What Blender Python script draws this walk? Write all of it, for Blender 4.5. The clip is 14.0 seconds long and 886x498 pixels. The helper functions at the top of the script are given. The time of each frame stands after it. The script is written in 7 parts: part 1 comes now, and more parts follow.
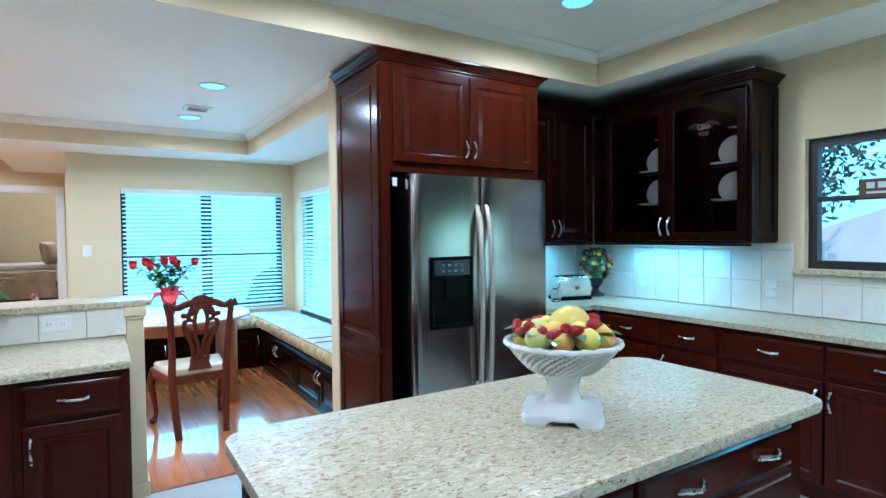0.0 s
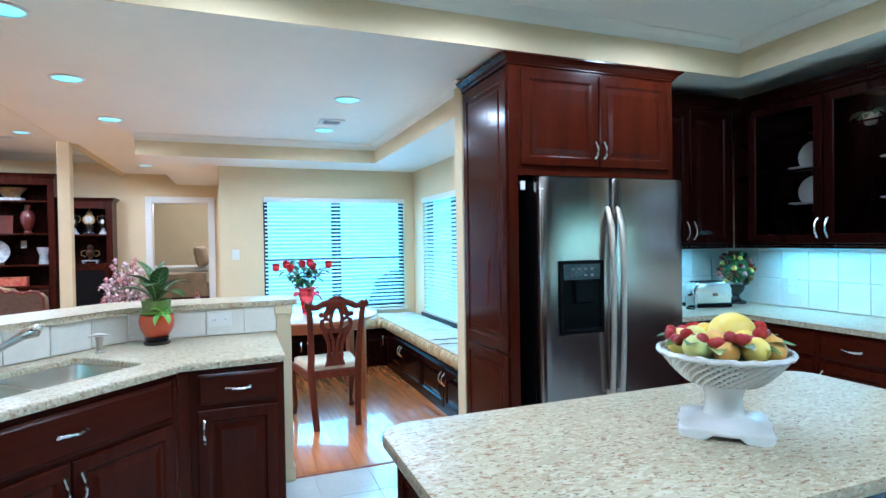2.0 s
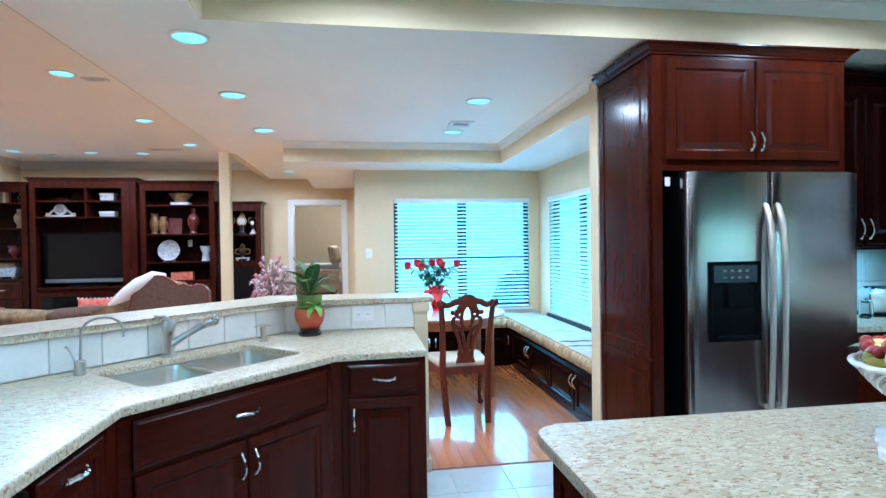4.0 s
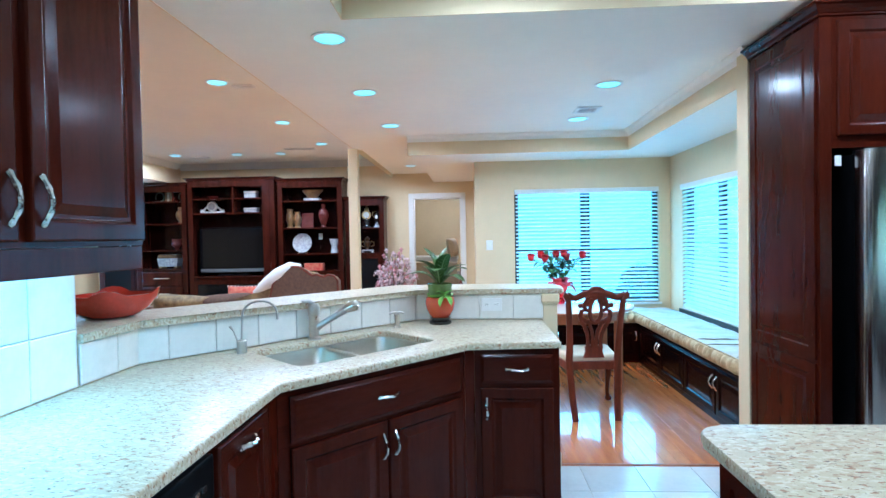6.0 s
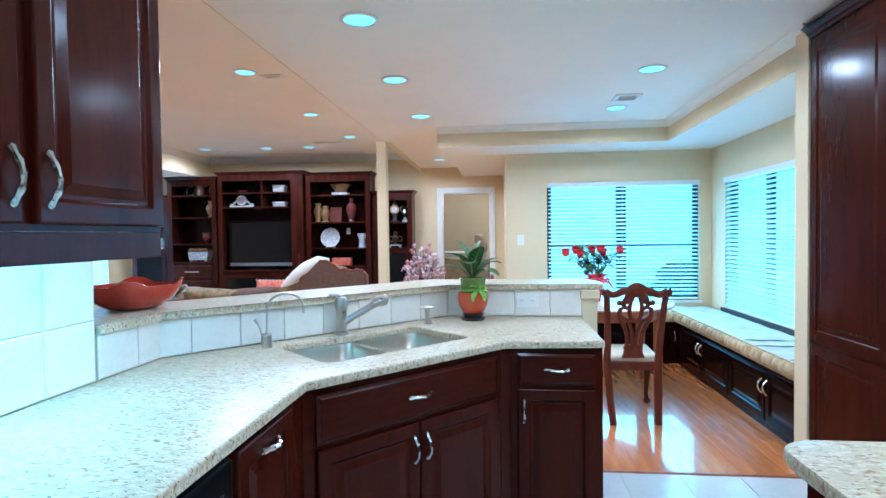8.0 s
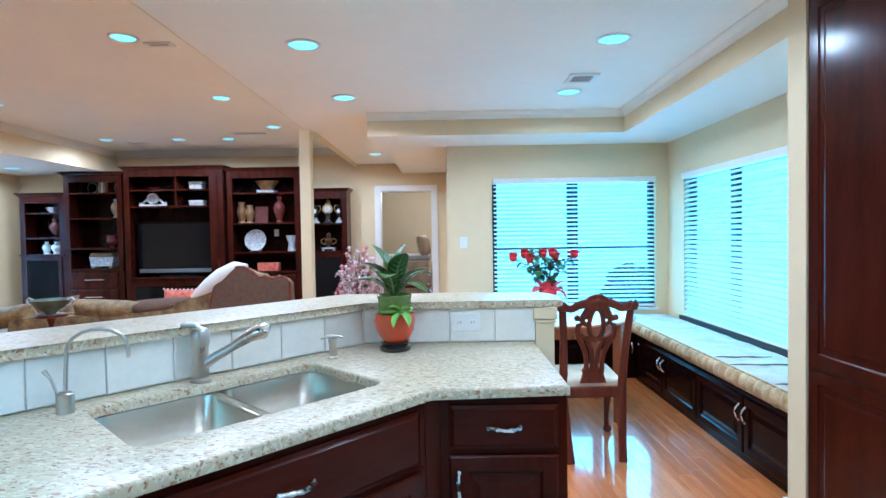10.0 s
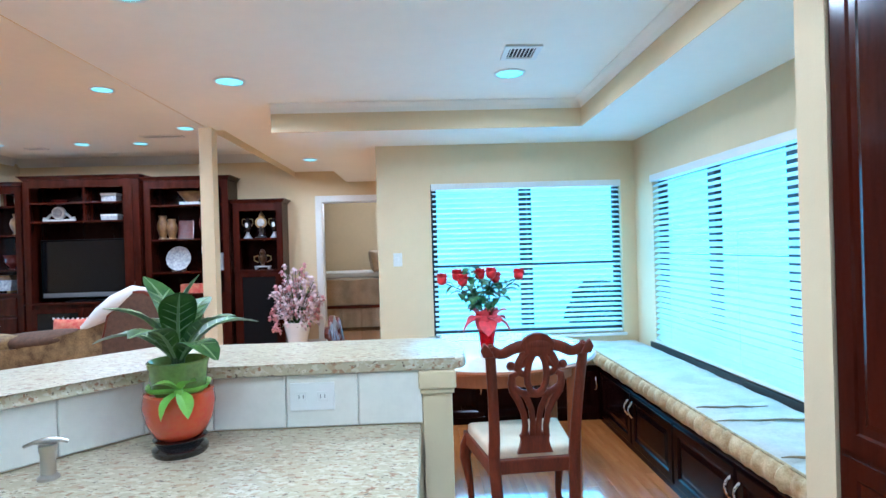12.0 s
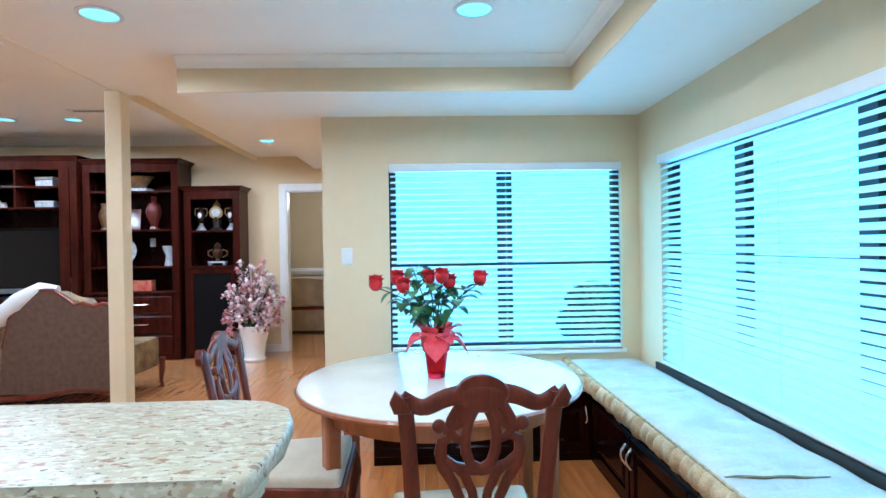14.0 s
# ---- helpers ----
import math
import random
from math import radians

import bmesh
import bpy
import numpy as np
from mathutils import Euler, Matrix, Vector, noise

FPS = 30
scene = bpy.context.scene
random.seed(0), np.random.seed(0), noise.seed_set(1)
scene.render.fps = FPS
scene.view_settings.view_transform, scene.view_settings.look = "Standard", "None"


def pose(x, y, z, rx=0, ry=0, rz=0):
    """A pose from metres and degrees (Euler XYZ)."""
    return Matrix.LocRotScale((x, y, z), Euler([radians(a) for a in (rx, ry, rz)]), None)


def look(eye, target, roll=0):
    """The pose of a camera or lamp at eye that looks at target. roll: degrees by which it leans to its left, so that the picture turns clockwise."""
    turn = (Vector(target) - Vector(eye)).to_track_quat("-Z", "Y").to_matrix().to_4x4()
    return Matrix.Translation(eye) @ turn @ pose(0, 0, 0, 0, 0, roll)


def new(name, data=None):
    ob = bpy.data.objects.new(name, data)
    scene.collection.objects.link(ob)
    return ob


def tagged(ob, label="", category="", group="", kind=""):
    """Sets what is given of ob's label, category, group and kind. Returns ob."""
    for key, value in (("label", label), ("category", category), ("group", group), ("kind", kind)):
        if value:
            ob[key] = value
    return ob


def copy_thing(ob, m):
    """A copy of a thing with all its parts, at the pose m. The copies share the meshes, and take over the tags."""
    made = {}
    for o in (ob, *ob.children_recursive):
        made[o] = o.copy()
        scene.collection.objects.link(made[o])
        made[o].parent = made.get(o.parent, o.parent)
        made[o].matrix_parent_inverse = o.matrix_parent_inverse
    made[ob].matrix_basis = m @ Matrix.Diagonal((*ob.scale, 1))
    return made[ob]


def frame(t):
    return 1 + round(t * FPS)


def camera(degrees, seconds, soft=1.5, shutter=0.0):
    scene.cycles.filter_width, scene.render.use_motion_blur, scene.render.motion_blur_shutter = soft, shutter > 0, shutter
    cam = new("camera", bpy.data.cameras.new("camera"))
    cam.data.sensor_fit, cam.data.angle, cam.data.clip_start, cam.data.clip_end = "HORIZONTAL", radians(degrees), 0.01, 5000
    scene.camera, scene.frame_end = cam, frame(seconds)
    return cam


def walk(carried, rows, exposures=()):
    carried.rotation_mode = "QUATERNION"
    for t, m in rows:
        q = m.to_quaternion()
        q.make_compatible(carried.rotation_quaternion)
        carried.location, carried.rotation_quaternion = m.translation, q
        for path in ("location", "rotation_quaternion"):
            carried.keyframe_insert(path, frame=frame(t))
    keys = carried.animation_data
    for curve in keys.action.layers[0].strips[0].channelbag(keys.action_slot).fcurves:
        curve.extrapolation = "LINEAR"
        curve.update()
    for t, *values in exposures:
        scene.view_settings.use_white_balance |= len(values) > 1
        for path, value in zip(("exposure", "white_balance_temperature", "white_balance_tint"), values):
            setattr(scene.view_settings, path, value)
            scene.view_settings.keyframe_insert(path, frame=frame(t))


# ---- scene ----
cam = camera(78.1, 14.0)
METRES, EYE, TILT, LEAN, TURN = 3.17, 1.43, 0.0, 0.0, -32.2
ROWS = [
    (0.0, 0.0, 0.0, 0.0, -0.01, -1.44, 0.59),
    (0.5, -0.0079, -0.0013, 0.0002, 2.56, -1.28, 0.47),
    (1.0, -0.0164, -0.0022, 0.0003, 5.35, -1.13, 0.57),
    (1.5, -0.0246, -0.0043, -0.0002, 8.41, -0.99, 0.74),
    (2.0, -0.0329, -0.0067, -0.0007, 11.45, -0.85, 0.86),
    (2.5, -0.0408, -0.0085, -0.001, 14.87, -0.77, 1.02),
    (3.0, -0.0483, -0.0114, -0.0005, 17.93, -0.71, 1.07),
    (3.5, -0.0558, -0.0148, -0.0008, 20.73, -0.66, 1.0),
    (4.0, -0.0651, -0.0189, -0.0006, 23.59, -0.71, 0.8),
    (6.5, -0.1037, -0.0293, -0.0096, 37.7, -1.28, 1.0),
    (7.0, -0.1107, -0.031, -0.012, 39.01, -1.35, 0.86),
    (9.5, -0.214, 0.1477, -0.0171, 34.27, -1.71, 0.66),
    (10.0, -0.2375, 0.2159, -0.0138, 32.67, -1.45, 0.91),
    (10.5, -0.2512, 0.2831, -0.0144, 31.9, -1.05, 1.29),
    (11.0, -0.2565, 0.3582, -0.0129, 32.1, -0.76, 1.61),
    (11.5, -0.2668, 0.4442, -0.0102, 31.48, -0.56, 1.77),
    (12.0, -0.2782, 0.5206, -0.0081, 30.25, -0.18, 1.68),
    (12.5, -0.2866, 0.5925, -0.0121, 29.2, 0.17, 1.5),
    (13.0, -0.2992, 0.661, -0.0183, 28.62, 0.23, 1.2),
    (13.5, -0.3194, 0.7381, -0.0186, 28.74, -0.0, 1.01),
    (14.0, -0.3365, 0.8092, -0.0177, 30.39, -0.38, 0.89),
]
walk(cam, [(t, pose(0, 0, EYE, TILT, LEAN, TURN) @ pose(METRES * x, METRES * y, METRES * z, 90 + pitch, roll, yaw)) for t, x, y, z, yaw, pitch, roll in ROWS],
     exposures=((0.0, -0.56, 4760, 11), (3.0, -0.52, 4690, 11), (4.5, -0.52, 4590, 11), (11.0, -0.55, 4590, 11), (12.5, -0.60, 4710, 11), (14.0, -0.64, 4740, 11)))

# ---- light ----
world = bpy.data.worlds.new("world")
scene.world = world
world.use_nodes = True
sky = world.node_tree.nodes.new("ShaderNodeTexSky")
sky.sky_type, sky.sun_disc = "NISHITA", False
sky.sun_elevation, sky.sun_rotation = radians(37), radians(240)
world.node_tree.links.new(sky.outputs[0], world.node_tree.nodes["Background"].inputs[0])
world.node_tree.nodes["Background"].inputs[1].default_value = 0.15
sun_data = bpy.data.lights.new("sun", "SUN")
sun_data.energy, sun_data.angle, sun_data.color = 3.0, radians(0.6), (1.0, 0.96, 0.88)
sun = new("sun", sun_data)
sun.matrix_world = look((-16, -9, 14), (0, 0, 0))


def window_light(at, target, w, h, power, colour=(0.55, 0.9, 1.0)):
    d = bpy.data.lights.new("window_light", "AREA")
    d.shape, d.size, d.size_y, d.energy, d.color = "RECTANGLE", w, h, power, colour
    ob = new("window_light", d)
    ob.matrix_world = look(at, target)


CYAN = (0.26, 0.77, 1.0)
window_light((1.05, 6.752, 1.28), (1.05, 0, 1.28), 1.60, 1.26, 62, CYAN)
window_light((2.082, 5.095, 1.255), (-5, 5.095, 1.255), 2.35, 1.28, 54, CYAN)
window_light((-7.452, 8.74, 1.225), (0, 8.74, 1.225), 1.28, 1.64, 120, CYAN)


# ---- materials ----
def material(name, colour, rough=0.5, metal=0.0, scale=8.0, amount=0.12, bump=0.0, bump_scale=40.0, coat=0.0, stretch=(1, 1, 1), second=None, coat_rough=0.08, wear_range=0.22, shine=0.5):
    """A surface with blotches at one size, grain at another, and fine relief."""
    m = bpy.data.materials.new(name)
    m.use_nodes = True
    nt = m.node_tree
    n, links = nt.nodes, nt.links
    b = n["Principled BSDF"]
    b.inputs["Roughness"].default_value, b.inputs["Metallic"].default_value = rough, metal
    b.inputs["Coat Weight"].default_value, b.inputs["Coat Roughness"].default_value = coat, coat_rough
    b.inputs["Specular IOR Level"].default_value = shine
    co = n.new("ShaderNodeTexCoord")
    mp = n.new("ShaderNodeMapping")
    mp.inputs["Scale"].default_value = stretch
    links.new(co.outputs["Object"], mp.inputs[0])
    big = n.new("ShaderNodeTexNoise")
    big.inputs["Scale"].default_value, big.inputs["Detail"].default_value = scale, 5
    fine = n.new("ShaderNodeTexNoise")
    fine.inputs["Scale"].default_value, fine.inputs["Detail"].default_value = scale * 9, 3
    mix = n.new("ShaderNodeMix")
    mix.data_type = "FLOAT"
    mix.inputs[0].default_value = 0.3
    for s in (big, fine):
        links.new(mp.outputs[0], s.inputs["Vector"])
    links.new(big.outputs[0], mix.inputs[2])
    links.new(fine.outputs[0], mix.inputs[3])
    ramp = n.new("ShaderNodeValToRGB")
    other = second or tuple(max(0.0, c * (1 - 2.2 * amount)) for c in colour)
    ramp.color_ramp.elements[0].position, ramp.color_ramp.elements[1].position = 0.36, 0.64
    ramp.color_ramp.elements[0].color, ramp.color_ramp.elements[1].color = (*other, 1), (*colour, 1)
    links.new(mix.outputs[0], ramp.inputs[0])
    links.new(ramp.outputs[0], b.inputs["Base Color"])
    wear = n.new("ShaderNodeMapRange")
    wear.inputs["To Min"].default_value, wear.inputs["To Max"].default_value = max(0.02, rough * (1 - wear_range)), min(1.0, rough * (1 + wear_range))
    links.new(big.outputs[0], wear.inputs[0])
    links.new(wear.outputs[0], b.inputs["Roughness"])
    if bump:
        rel = n.new("ShaderNodeTexNoise")
        rel.inputs["Scale"].default_value, rel.inputs["Detail"].default_value = bump_scale, 4
        links.new(mp.outputs[0], rel.inputs["Vector"])
        bp = n.new("ShaderNodeBump")
        bp.inputs["Strength"].default_value, bp.inputs["Distance"].default_value = bump, 0.01
        links.new(rel.outputs[0], bp.inputs["Height"])
        links.new(bp.outputs[0], b.inputs["Normal"])
    return m


def varied(m, spread=0.25):
    """Let each piece differ a little in lightness."""
    nt = m.node_tree
    b = nt.nodes["Principled BSDF"]
    source = b.inputs["Base Color"].links[0].from_socket
    info = nt.nodes.new("ShaderNodeObjectInfo")
    rng = nt.nodes.new("ShaderNodeMapRange")
    rng.inputs["To Min"].default_value, rng.inputs["To Max"].default_value = 1 - spread, 1 + spread
    hsv = nt.nodes.new("ShaderNodeHueSaturation")
    nt.links.new(info.outputs["Random"], rng.inputs[0])
    nt.links.new(rng.outputs[0], hsv.inputs["Value"])
    nt.links.new(source, hsv.inputs["Color"])
    nt.links.new(hsv.outputs[0], b.inputs["Base Color"])
    return m


def granite_material():
    m = material("granite", (0.555, 0.475, 0.315), 0.32, scale=5, amount=0.08, wear_range=0.1)
    m.node_tree.nodes["Principled BSDF"].inputs["Specular IOR Level"].default_value = 0.14
    nt = m.node_tree
    n, links = nt.nodes, nt.links
    b = n["Principled BSDF"]
    base = b.inputs["Base Color"].links[0].from_socket
    co = n["Texture Coordinate"]
    for size, low, high, colour in ((14, 0.50, 0.75, (0.50, 0.41, 0.265)), (80, 0.52, 0.60, (0.62, 0.555, 0.41)), (48, 0.60, 0.65, (0.45, 0.33, 0.20)), (62, 0.615, 0.65, (0.34, 0.19, 0.105)), (110, 0.64, 0.675, (0.16, 0.11, 0.075))):
        t = n.new("ShaderNodeTexNoise")
        t.inputs["Scale"].default_value, t.inputs["Detail"].default_value = size, 2.5
        mp = n.new("ShaderNodeMapping")
        mp.inputs["Scale"].default_value, mp.inputs["Rotation"].default_value = (0.65, 1.25, 1.0), (0, 0, 0.5)
        links.new(co.outputs["Object"], mp.inputs[0])
        links.new(mp.outputs[0], t.inputs["Vector"])
        r = n.new("ShaderNodeMapRange")
        r.inputs["From Min"].default_value, r.inputs["From Max"].default_value = low, high
        links.new(t.outputs[0], r.inputs[0])
        mx = n.new("ShaderNodeMix")
        mx.data_type = "RGBA"
        mx.inputs[7].default_value = (*colour, 1)
        links.new(r.outputs[0], mx.inputs[0])
        links.new(base, mx.inputs[6])
        base = mx.outputs[2]
    links.new(base, b.inputs["Base Color"])
    return m


def glow(name, colour, strength):
    m = bpy.data.materials.new(name)
    m.use_nodes = True
    b = m.node_tree.nodes["Principled BSDF"]
    b.inputs["Base Color"].default_value = (*colour, 1)
    b.inputs["Emission Color"].default_value = (*colour, 1)
    b.inputs["Emission Strength"].default_value = strength
    return m


def glass(name, tint=(1, 1, 1), rough=0.0):
    m = bpy.data.materials.new(name)
    m.use_nodes = True
    b = m.node_tree.nodes["Principled BSDF"]
    b.inputs["Base Color"].default_value = (*tint, 1)
    b.inputs["Transmission Weight"].default_value, b.inputs["Roughness"].default_value, b.inputs["IOR"].default_value = 1, rough, 1.3
    return m


WOOD = material("cherry_wood", (0.054, 0.0076, 0.0025), 0.22, scale=2.2, coat=0.11, coat_rough=0.14, shine=0.08, wear_range=0.04, stretch=(4, 4, 0.6), second=(0.030, 0.0045, 0.0018))
WOOD_H = material("cherry_wood_across", (0.054, 0.0076, 0.0025), 0.22, scale=2.2, coat=0.11, coat_rough=0.14, shine=0.08, wear_range=0.04, stretch=(0.6, 4, 4), second=(0.030, 0.0045, 0.0018))
UNITWOOD = material("library_cherry", (0.050, 0.0085, 0.004), 0.24, scale=2.2, coat=0.0, shine=0.18, wear_range=0.04, stretch=(4, 4, 0.6), second=(0.022, 0.0042, 0.0024))
# Near-black cherry: shade painted on corner cabinets and bookcase backs, plain dark on benches.
DARK_SHADED_WOOD = material("dark_shaded_cherry", (0.013, 0.0022, 0.0015), 0.2, scale=2.2, coat=0.0, shine=0.12, wear_range=0.04, stretch=(4, 4, 0.6), second=(0.007, 0.0014, 0.001))
CHAIRWOOD = material("mahogany", (0.17, 0.035, 0.016), 0.32, scale=4, coat=0.0, shine=0.22, wear_range=0.06, stretch=(5, 5, 1), second=(0.08, 0.02, 0.010))
TABLEWOOD = material("table_wood", (0.42, 0.14, 0.05), 0.3, scale=4, coat=0.3, stretch=(5, 5, 1), second=(0.29, 0.085, 0.028))
GRANITE = granite_material()
WALL = material("cream_paint", (0.75, 0.60, 0.36), 0.75, scale=1.5, amount=0.025, bump=0.06, bump_scale=120)
CEIL = material("ceiling_paint", (0.91, 0.875, 0.78), 0.85, scale=1.2, amount=0.02, bump=0.10, bump_scale=150)
TRIM = material("white_paint", (0.80, 0.79, 0.75), 0.35, scale=4, amount=0.02)
TILE = varied(material("cream_tile", (0.80, 0.77, 0.68), 0.22, scale=5, amount=0.05, bump=0.03, coat=0.2), 0.05)
GROUT = material("grout", (0.62, 0.58, 0.50), 0.85, scale=30, amount=0.06)
FLOORTILE = varied(material("floor_tile", (0.66, 0.66, 0.62), 0.2, scale=4, amount=0.06, coat=0.2), 0.05)
PLANK = varied(material("red_oak_plank", (0.70, 0.25, 0.062), 0.22, scale=3.2, bump=0.012, bump_scale=26, coat=1.0, coat_rough=0.05, stretch=(9, 0.8, 3), second=(0.55, 0.165, 0.040)), 0.12)
STEEL = material("brushed_steel", (0.40, 0.365, 0.34), 0.2, metal=1.0, scale=2, amount=0.04, stretch=(40, 40, 1.0))
SINKSTEEL = material("sink_steel", (0.64, 0.575, 0.465), 0.30, metal=1.0, scale=6, amount=0.05, stretch=(1, 30, 1))
CHROME = material("satin_chrome", (0.72, 0.70, 0.66), 0.16, metal=1.0, scale=12, amount=0.04)
BLACK = material("black_plastic", (0.003, 0.003, 0.0032), 0.35, scale=20, amount=0.1, shine=0.06)
SCREEN = material("dark_screen", (0.006, 0.006, 0.007), 0.12, scale=3, amount=0.1, shine=0.3)
CERAMIC = material("white_ceramic", (0.80, 0.78, 0.73), 0.18, scale=9, amount=0.03, coat=0.4)
BLINDWHITE = material("white_slat", (0.82, 0.86, 0.88), 0.45, scale=10, amount=0.02)
BRONZE = material("bronze_frame", (0.025, 0.022, 0.02), 0.4, scale=20, amount=0.1)
CUSHION = material("quilted_cotton", (0.60, 0.565, 0.49), 0.85, scale=7, amount=0.10, bump=0.25, bump_scale=60)
CORD = material("gold_trim", (0.55, 0.42, 0.22), 0.8, scale=40, amount=0.2, bump=0.2)
SEAT = material("cream_stripe_cloth", (0.72, 0.62, 0.44), 0.8, scale=10, amount=0.06, bump=0.2, bump_scale=150)
LAMP = glow("lamp_glow", (0.34, 0.96, 1.0), 1.75)
GLASS = glass("window_glass")


def let_light_through(m, share):
    """Thin material that also glows through when lit from behind."""
    nt = m.node_tree
    b = nt.nodes["Principled BSDF"]
    tr = nt.nodes.new("ShaderNodeBsdfTranslucent")
    tr.inputs[0].default_value = (0.80, 0.9, 0.94, 1)
    mx = nt.nodes.new("ShaderNodeMixShader")
    mx.inputs[0].default_value = share
    nt.links.new(b.outputs[0], mx.inputs[1])
    nt.links.new(tr.outputs[0], mx.inputs[2])
    nt.links.new(mx.outputs[0], nt.nodes["Material Output"].inputs[0])


let_light_through(BLINDWHITE, 0.42)


# ---- building blocks ----
class Shape:
    """A bmesh that is filled piece by piece and then becomes one mesh object."""

    def __init__(self):
        self.bm = bmesh.new()

    def box(self, x0, x1, y0, y1, z0, z1, bevel=0.0):
        v = [self.bm.verts.new(p) for p in ((x0, y0, z0), (x1, y0, z0), (x1, y1, z0), (x0, y1, z0), (x0, y0, z1), (x1, y0, z1), (x1, y1, z1), (x0, y1, z1))]
        fs = [self.bm.faces.new([v[i] for i in q]) for q in ((3, 2, 1, 0), (4, 5, 6, 7), (0, 1, 5, 4), (1, 2, 6, 5), (2, 3, 7, 6), (3, 0, 4, 7))]
        if bevel:
            es = {e for f in fs for e in f.edges}
            bmesh.ops.bevel(self.bm, geom=list(es), offset=bevel, segments=2, affect="EDGES", profile=0.6)
        return self

    def prism(self, pts, z0, z1, bevel=0.0, axis="z"):
        """A flat outline (counter-clockwise) raised from z0 to z1; axis 'y' stands the outline up in x and z."""
        put = (lambda p, h: (p[0], p[1], h)) if axis == "z" else ((lambda p, h: (p[0], h, p[1])) if axis == "y" else (lambda p, h: (h, p[0], p[1])))
        a = [self.bm.verts.new(put(p, z0)) for p in pts]
        b = [self.bm.verts.new(put(p, z1)) for p in pts]
        k = len(pts)
        fs = [self.bm.faces.new(a[::-1]), self.bm.faces.new(b)]
        fs += [self.bm.faces.new((a[i], a[(i + 1) % k], b[(i + 1) % k], b[i])) for i in range(k)]
        if bevel:
            es = {e for f in fs[:2] for e in f.edges}
            bmesh.ops.bevel(self.bm, geom=list(es), offset=bevel, segments=3, affect="EDGES", profile=0.5)
        return self

    def lathe(self, profile, x=0, y=0, z=0, seg=28, sx=1.0, sy=1.0):
        """Turn a profile of (radius, height) about the upright through x, y."""
        rings = []
        for r, h in profile:
            if r < 1e-5:
                rings.append([self.bm.verts.new((x, y, z + h))])
            else:
                rings.append([self.bm.verts.new((x + sx * r * math.cos(2 * math.pi * i / seg), y + sy * r * math.sin(2 * math.pi * i / seg), z + h)) for i in range(seg)])
        for p, q in zip(rings, rings[1:]):
            for i in range(seg):
                j = (i + 1) % seg
                loop = [p[0] if len(p) == 1 else p[i], p[0] if len(p) == 1 else p[j], q[0] if len(q) == 1 else q[j], q[0] if len(q) == 1 else q[i]]
                loop = list(dict.fromkeys(loop))
                if len(loop) > 2:
                    self.bm.faces.new(loop)
        return self

    def tube(self, pts, radius, seg=8, flat=1.0, side=None):
        """A round bar along points; radius may be a list."""
        pts = [Vector(p) for p in pts]
        rad = radius if isinstance(radius, (list, tuple)) else [radius] * len(pts)
        rings = []
        for i, p in enumerate(pts):
            d = (pts[min(i + 1, len(pts) - 1)] - pts[max(i - 1, 0)]).normalized()
            if side is None:
                side = d.orthogonal().normalized()
            side = (side - d * side.dot(d)).normalized()
            up = d.cross(side)
            rings.append([self.bm.verts.new(p + rad[i] * (math.cos(a) * side + flat * math.sin(a) * up)) for a in (2 * math.pi * k / seg for k in range(seg))])
        for p, q in zip(rings, rings[1:]):
            for k in range(seg):
                self.bm.faces.new((p[k], p[(k + 1) % seg], q[(k + 1) % seg], q[k]))
        self.bm.faces.new(rings[0][::-1])
        self.bm.faces.new(rings[-1])
        return self

    def ball(self, x, y, z, rx, ry=None, rz=None, sub=2):
        ry, rz = ry or rx, rz or rx
        m = Matrix.Translation((x, y, z)) @ Matrix.Diagonal((rx, ry, rz, 1))
        bmesh.ops.create_icosphere(self.bm, subdivisions=sub, radius=1, matrix=m)
        return self

    def nested(self, w, h, steps, fill=True):
        """A panel in x and z facing -y: rectangles set in by inset and standing out by depth, one inside the next."""
        rings = []
        for inset, out in steps:
            rings.append([self.bm.verts.new(p) for p in ((inset, -out, inset), (w - inset, -out, inset), (w - inset, -out, h - inset), (inset, -out, h - inset))])
        for p, q in zip(rings, rings[1:]):
            for i in range(4):
                self.bm.faces.new((p[i], p[(i + 1) % 4], q[(i + 1) % 4], q[i]))
        if fill:
            self.bm.faces.new(rings[-1])
            self.bm.faces.new(rings[0][::-1])
        return self

    def crown(self, x0, x1, y0, y1, z, steps):
        """A moulding that flares out at the front and both ends as it rises; the back stays flat."""
        rings = [[self.bm.verts.new(p) for p in ((x0 - o, y0 - o, z + h), (x1 + o, y0 - o, z + h), (x1 + o, y1, z + h), (x0 - o, y1, z + h))] for o, h in steps]
        for p, q in zip(rings, rings[1:]):
            for i in range(4):
                self.bm.faces.new((p[i], p[(i + 1) % 4], q[(i + 1) % 4], q[i]))
        self.bm.faces.new(rings[0][::-1])
        self.bm.faces.new(rings[-1])
        return self

    def jitter(self, amount, scale=6.0):
        for v in self.bm.verts:
            v.co += Vector(noise.noise_vector(v.co * scale)) * amount
        return self

    def move(self, m):
        bmesh.ops.transform(self.bm, matrix=m, verts=self.bm.verts)
        return self

    def mesh(self, name, mat, smooth=False):
        bmesh.ops.recalc_face_normals(self.bm, faces=self.bm.faces)
        me = bpy.data.meshes.new(name)
        self.bm.to_mesh(me)
        self.bm.free()
        me.materials.append(mat)
        if smooth:
            me.polygons.foreach_set("use_smooth", [True] * len(me.polygons))
            me.set_sharp_from_angle(angle=radians(42))
        return me


